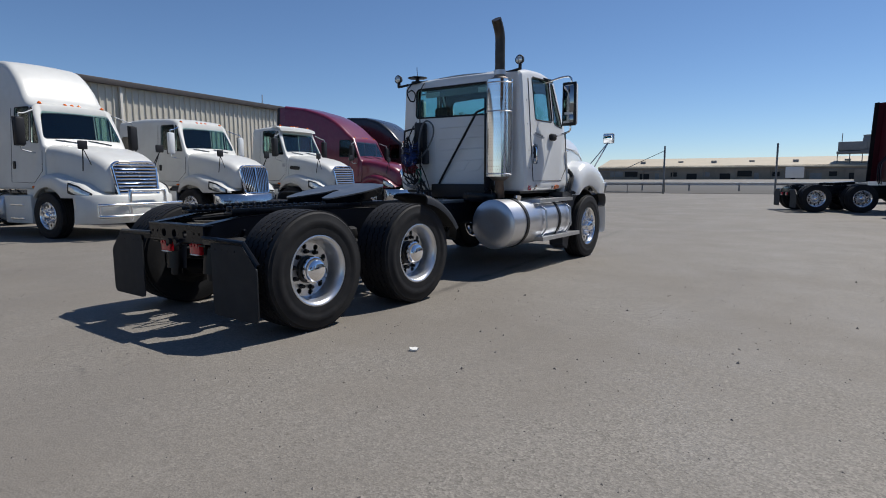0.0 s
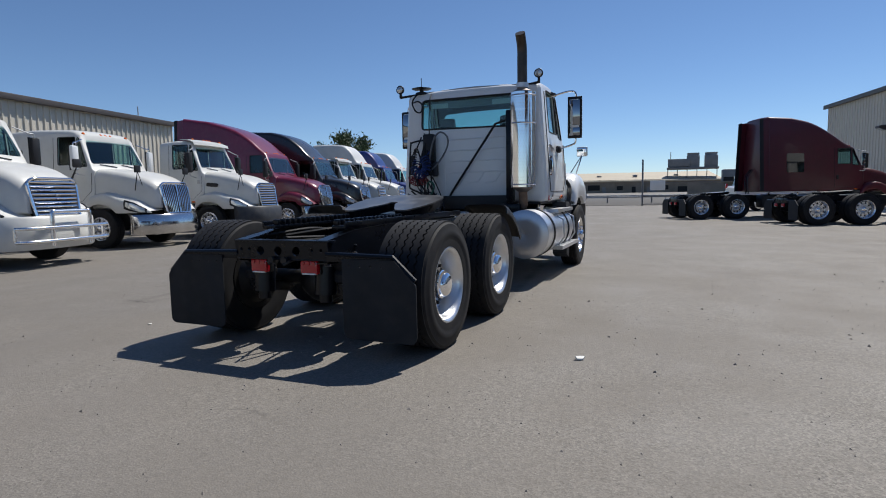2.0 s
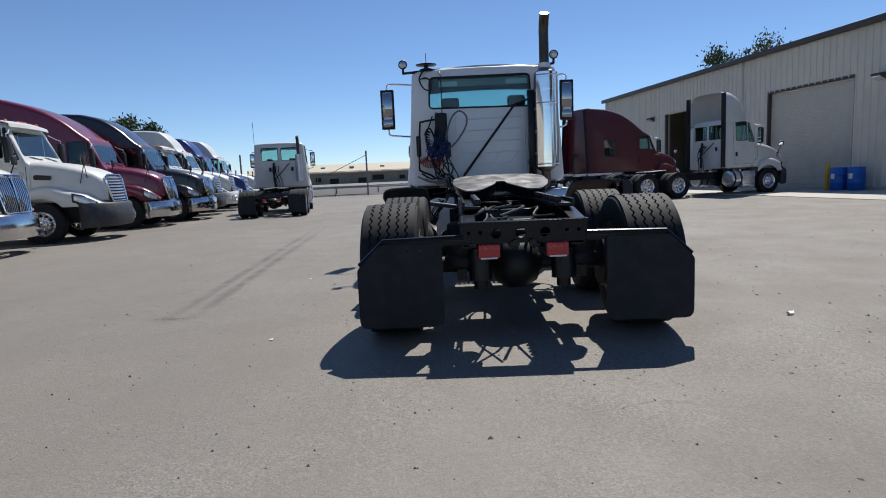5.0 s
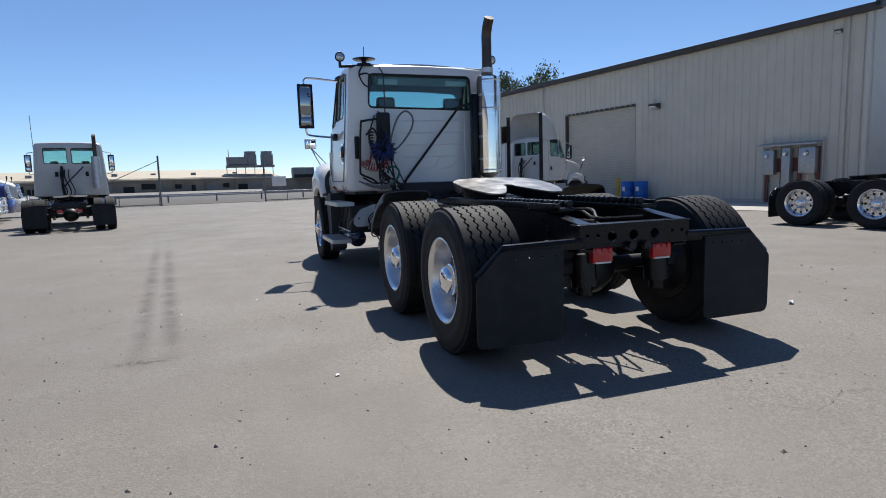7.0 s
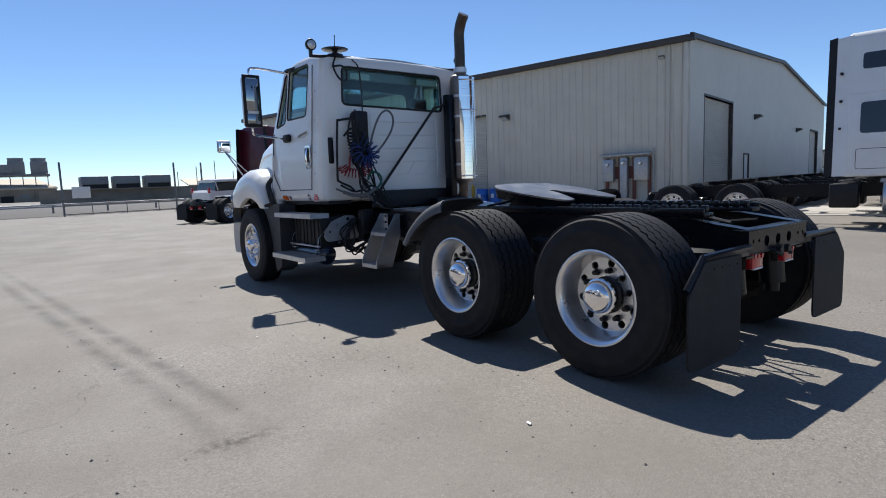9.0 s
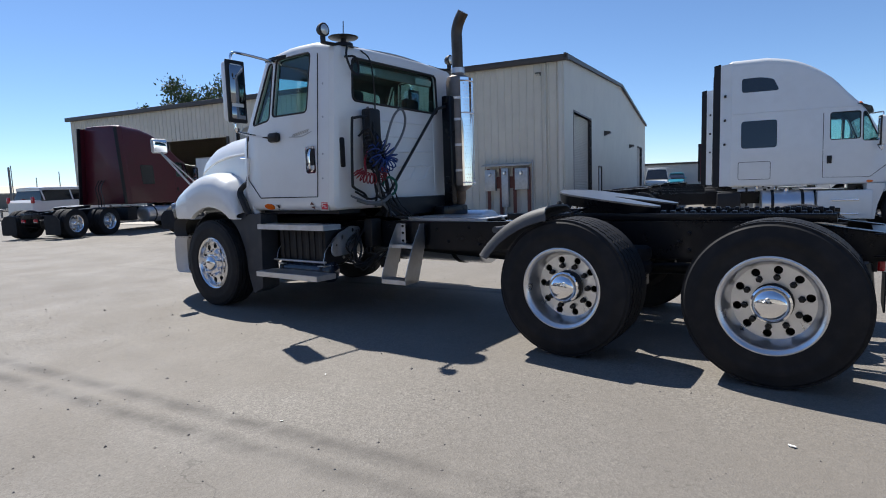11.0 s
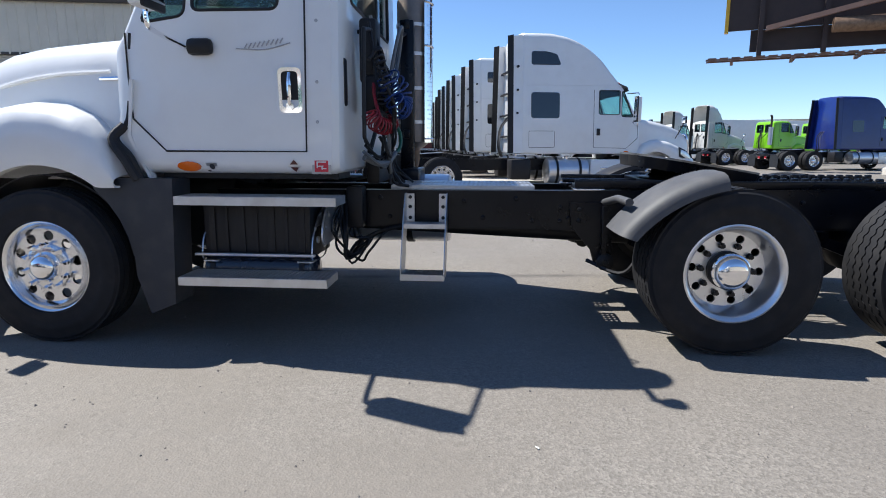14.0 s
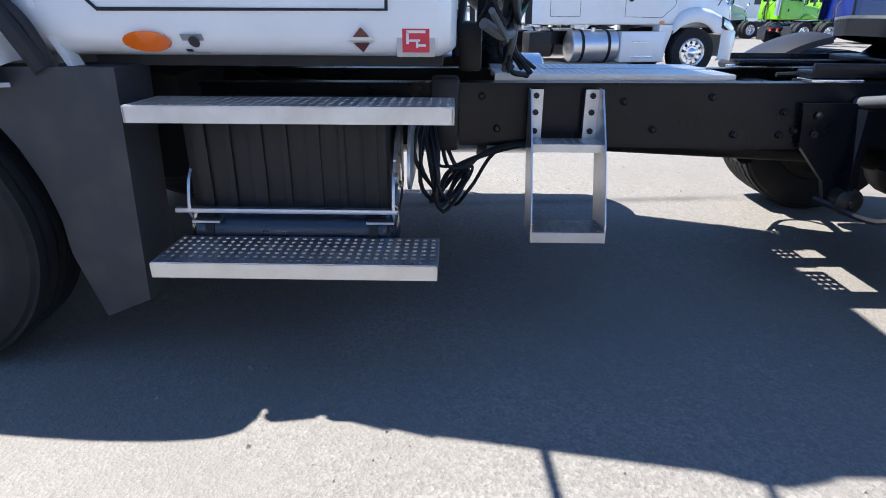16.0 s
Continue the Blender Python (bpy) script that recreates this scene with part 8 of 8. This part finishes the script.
box(bm, (0.70, 3.56, 1.34), (0.24, 0.06, 0.08), 0.01)
part("muffler_post", bm, CHASSIS, hero, "black muffler post")
bm = bmesh.new()
box(bm, (0.55, 3.50, 0.98), (0.5, 0.16, 0.12), 0.02)
part("muffler_bracket", bm, CHASSIS, hero)

# back of cab: strut, grab rail, connection box, coiled lines
bm = bmesh.new()
tube(bm, [(-0.42, 3.74, 1.02), (-0.30, 3.71, 1.22), (0.42, 3.58, 2.15), (0.60, 3.57, 2.20)], 0.017, 8)
part("strut", bm, PLASTIC, hero, "black diagonal strut")
bm = bmesh.new()
tube(bm, [(-0.64, 3.72, 1.99), (-0.66, 3.62, 1.99), (-0.88, 3.62, 1.96), (-0.92, 3.62, 1.90), (-0.95, 3.62, 1.36), (-0.93, 3.62, 1.28), (-0.80, 3.62, 1.22), (-0.72, 3.65, 1.16)], 0.0135, 8, 5)
part("grab_rail", bm, PLASTIC, hero, "black grab rail")
for c, sz, mt in (((-0.62, 3.64, 1.86), (0.17, 0.12, 0.42), PLASTIC), ((-0.68, 3.62, 1.58), (0.12, 0.10, 0.24), PLASTIC), ((-0.54, 3.65, 1.56), (0.09, 0.09, 0.22), DARKPLAS)):
    bm = bmesh.new()
    box(bm, c, sz, 0.025)
    part("connection_box", bm, mt, hero, "black connection box")
for x, z in ((-0.955, 1.63), (0.80, 1.62)):
    bm = bmesh.new()
    box(bm, (x, BACK + 0.015, z), (0.075, 0.05, 0.30), 0.02)
    part("cab_vent", bm, PLASTIC, hero, "black cab vent")
# hanger spring and grey loop
bm = bmesh.new()
tube(bm, [(-0.60, 3.60, 2.06), (-0.60, 3.60, 2.28), (-0.60, 3.64, 2.55), (-0.62, 3.74, 2.66)], 0.0085, 6, 5)
part("hose_spring", bm, GREASE, hero)
bm = bmesh.new()
tube(bm, [(-0.60, 3.55, 1.5), (-0.54, 3.50, 1.8), (-0.46, 3.47, 2.0), (-0.36, 3.46, 2.07), (-0.27, 3.48, 2.0), (-0.28, 3.50, 1.86), (-0.40, 3.52, 1.68), (-0.54, 3.54, 1.55)], 0.0125, 8, 6)
part("hose_loop", bm, GREYH, hero, "grey hose loop")


def coil(path, r, turns, wire):
    """A spring-wound line whose middle follows a smooth path."""
    c = spline(path, 24)
    n = turns * 14
    pts = []
    for k in range(n + 1):
        f = k / n * (len(c) - 1)
        i = min(int(f), len(c) - 2)
        p = c[i].lerp(c[i + 1], f - i)
        s, t = frame_of(c[i + 1] - c[i])
        a = 2 * math.pi * k / 14
        pts.append(p + r * (math.cos(a) * s + math.sin(a) * t))
    bm = bmesh.new()
    tube(bm, pts, wire, 6)
    return bm


part("coiled_line", coil([(-0.66, 3.52, 1.72), (-0.58, 3.44, 1.62), (-0.60, 3.42, 1.52), (-0.69, 3.43, 1.48), (-0.78, 3.46, 1.55), (-0.75, 3.51, 1.68)], 0.062, 15, 0.0068), BLUEH, hero, "blue coiled air line")
part("coiled_line", coil([(-0.90, 3.60, 1.45), (-0.86, 3.57, 1.39), (-0.76, 3.53, 1.365), (-0.67, 3.50, 1.38), (-0.62, 3.52, 1.44)], 0.052, 13, 0.0065), REDH, hero, "red coiled air line")
part("coiled_line", coil([(-0.60, 3.57, 1.72), (-0.58, 3.53, 1.58), (-0.62, 3.52, 1.50), (-0.68, 3.55, 1.60)], 0.042, 14, 0.008), PLASTIC, hero, "black coiled cable")
part("coiled_line", coil([(-0.80, 3.56, 1.84), (-0.82, 3.52, 1.72), (-0.80, 3.52, 1.60), (-0.76, 3.55, 1.50)], 0.030, 10, 0.008), PLASTIC, hero, "black coiled cable")
for mt, pts in ((REDH, [(-0.84, 3.54, 1.42), (-0.80, 3.58, 1.55), (-0.72, 3.60, 1.66)]), (BLUEH, [(-0.66, 3.55, 1.74), (-0.60, 3.58, 1.8), (-0.62, 3.62, 1.84)]), (PLASTIC, [(-0.70, 3.56, 1.42), (-0.72, 3.52, 1.22), (-0.66, 3.50, 1.16), (-0.60, 3.53, 1.20), (-0.64, 3.58, 1.30)]), (GREYH, [(-0.98, 3.62, 1.20), (-0.80, 3.56, 1.12), (-0.60, 3.54, 1.10), (-0.48, 3.56, 1.2)]), (PLASTIC, [(-0.86, 3.60, 1.78), (-0.78, 3.54, 1.86), (-0.70, 3.52, 1.66), (-0.66, 3.54, 1.40), (-0.70, 3.56, 1.08)]), (PLASTIC, [(-0.92, 3.62, 1.24), (-0.76, 3.56, 1.16), (-0.56, 3.52, 1.22), (-0.42, 3.52, 1.10), (-0.34, 3.52, 0.98)]), (PLASTIC, [(-0.58, 3.58, 1.6), (-0.54, 3.52, 1.3), (-0.50, 3.52, 1.0), (-0.36, 3.42, 0.94)])):
    bm = bmesh.new()
    tube(bm, pts, 0.012, 6, 6)
    part("air_line", bm, mt, hero)
# the tangle of lines between the cab and the frame
for k in range(7):
    random.seed(140 + k)
    q = lambda a: random.uniform(-a, a)
    x0, x1 = -0.68 + q(0.08), -0.42 + q(0.2)
    pts = [(x0, 3.62, 1.95 + q(0.15)), (x0 + q(0.10), 3.55 + q(0.05), 1.66 + q(0.12)), (x0 + q(0.14), 3.50 + q(0.06), 1.36 + q(0.10)), ((x0 + x1) / 2 + q(0.1), 3.52 + q(0.06), 1.12 + q(0.06)), (x1, 3.46 + q(0.08), 0.97)]
    bm = bmesh.new()
    tube(bm, pts, random.choice((0.008, 0.010, 0.013)), 6, 6)
    part("air_line", bm, (PLASTIC, PLASTIC, FLAP, PLASTIC, GREYH)[k % 5], hero)
# black boxes added to fill the dark space below the cab's back wall
bm = bmesh.new()
box(bm, (0.11, 3.675, 1.06), (1.06, 0.10, 0.20), 0.02)
box(bm, (-0.52, 3.78, 0.80), (0.16, 0.12, 0.30), 0.02)
part("rear_fill_boxes", bm, PLASTIC, hero, "black boxes under the cab's back wall")
bm = bmesh.new()
tube(bm, [(-0.88, 3.64, 1.16), (-0.78, 3.57, 1.12), (-0.64, 3.52, 1.13), (-0.54, 3.49, 1.19)], 0.020, 8, 6)
part("air_line", bm, GREYH, hero)
bm = bmesh.new()
tube(bm, [(-0.55, 3.49, 1.18), (-0.50, 3.46, 1.23), (-0.48, 3.46, 1.31), (-0.53, 3.48, 1.37), (-0.60, 3.51, 1.36), (-0.61, 3.53, 1.29)], 0.013, 8, 6)
part("air_line", bm, GREENH, hero, "green air line")
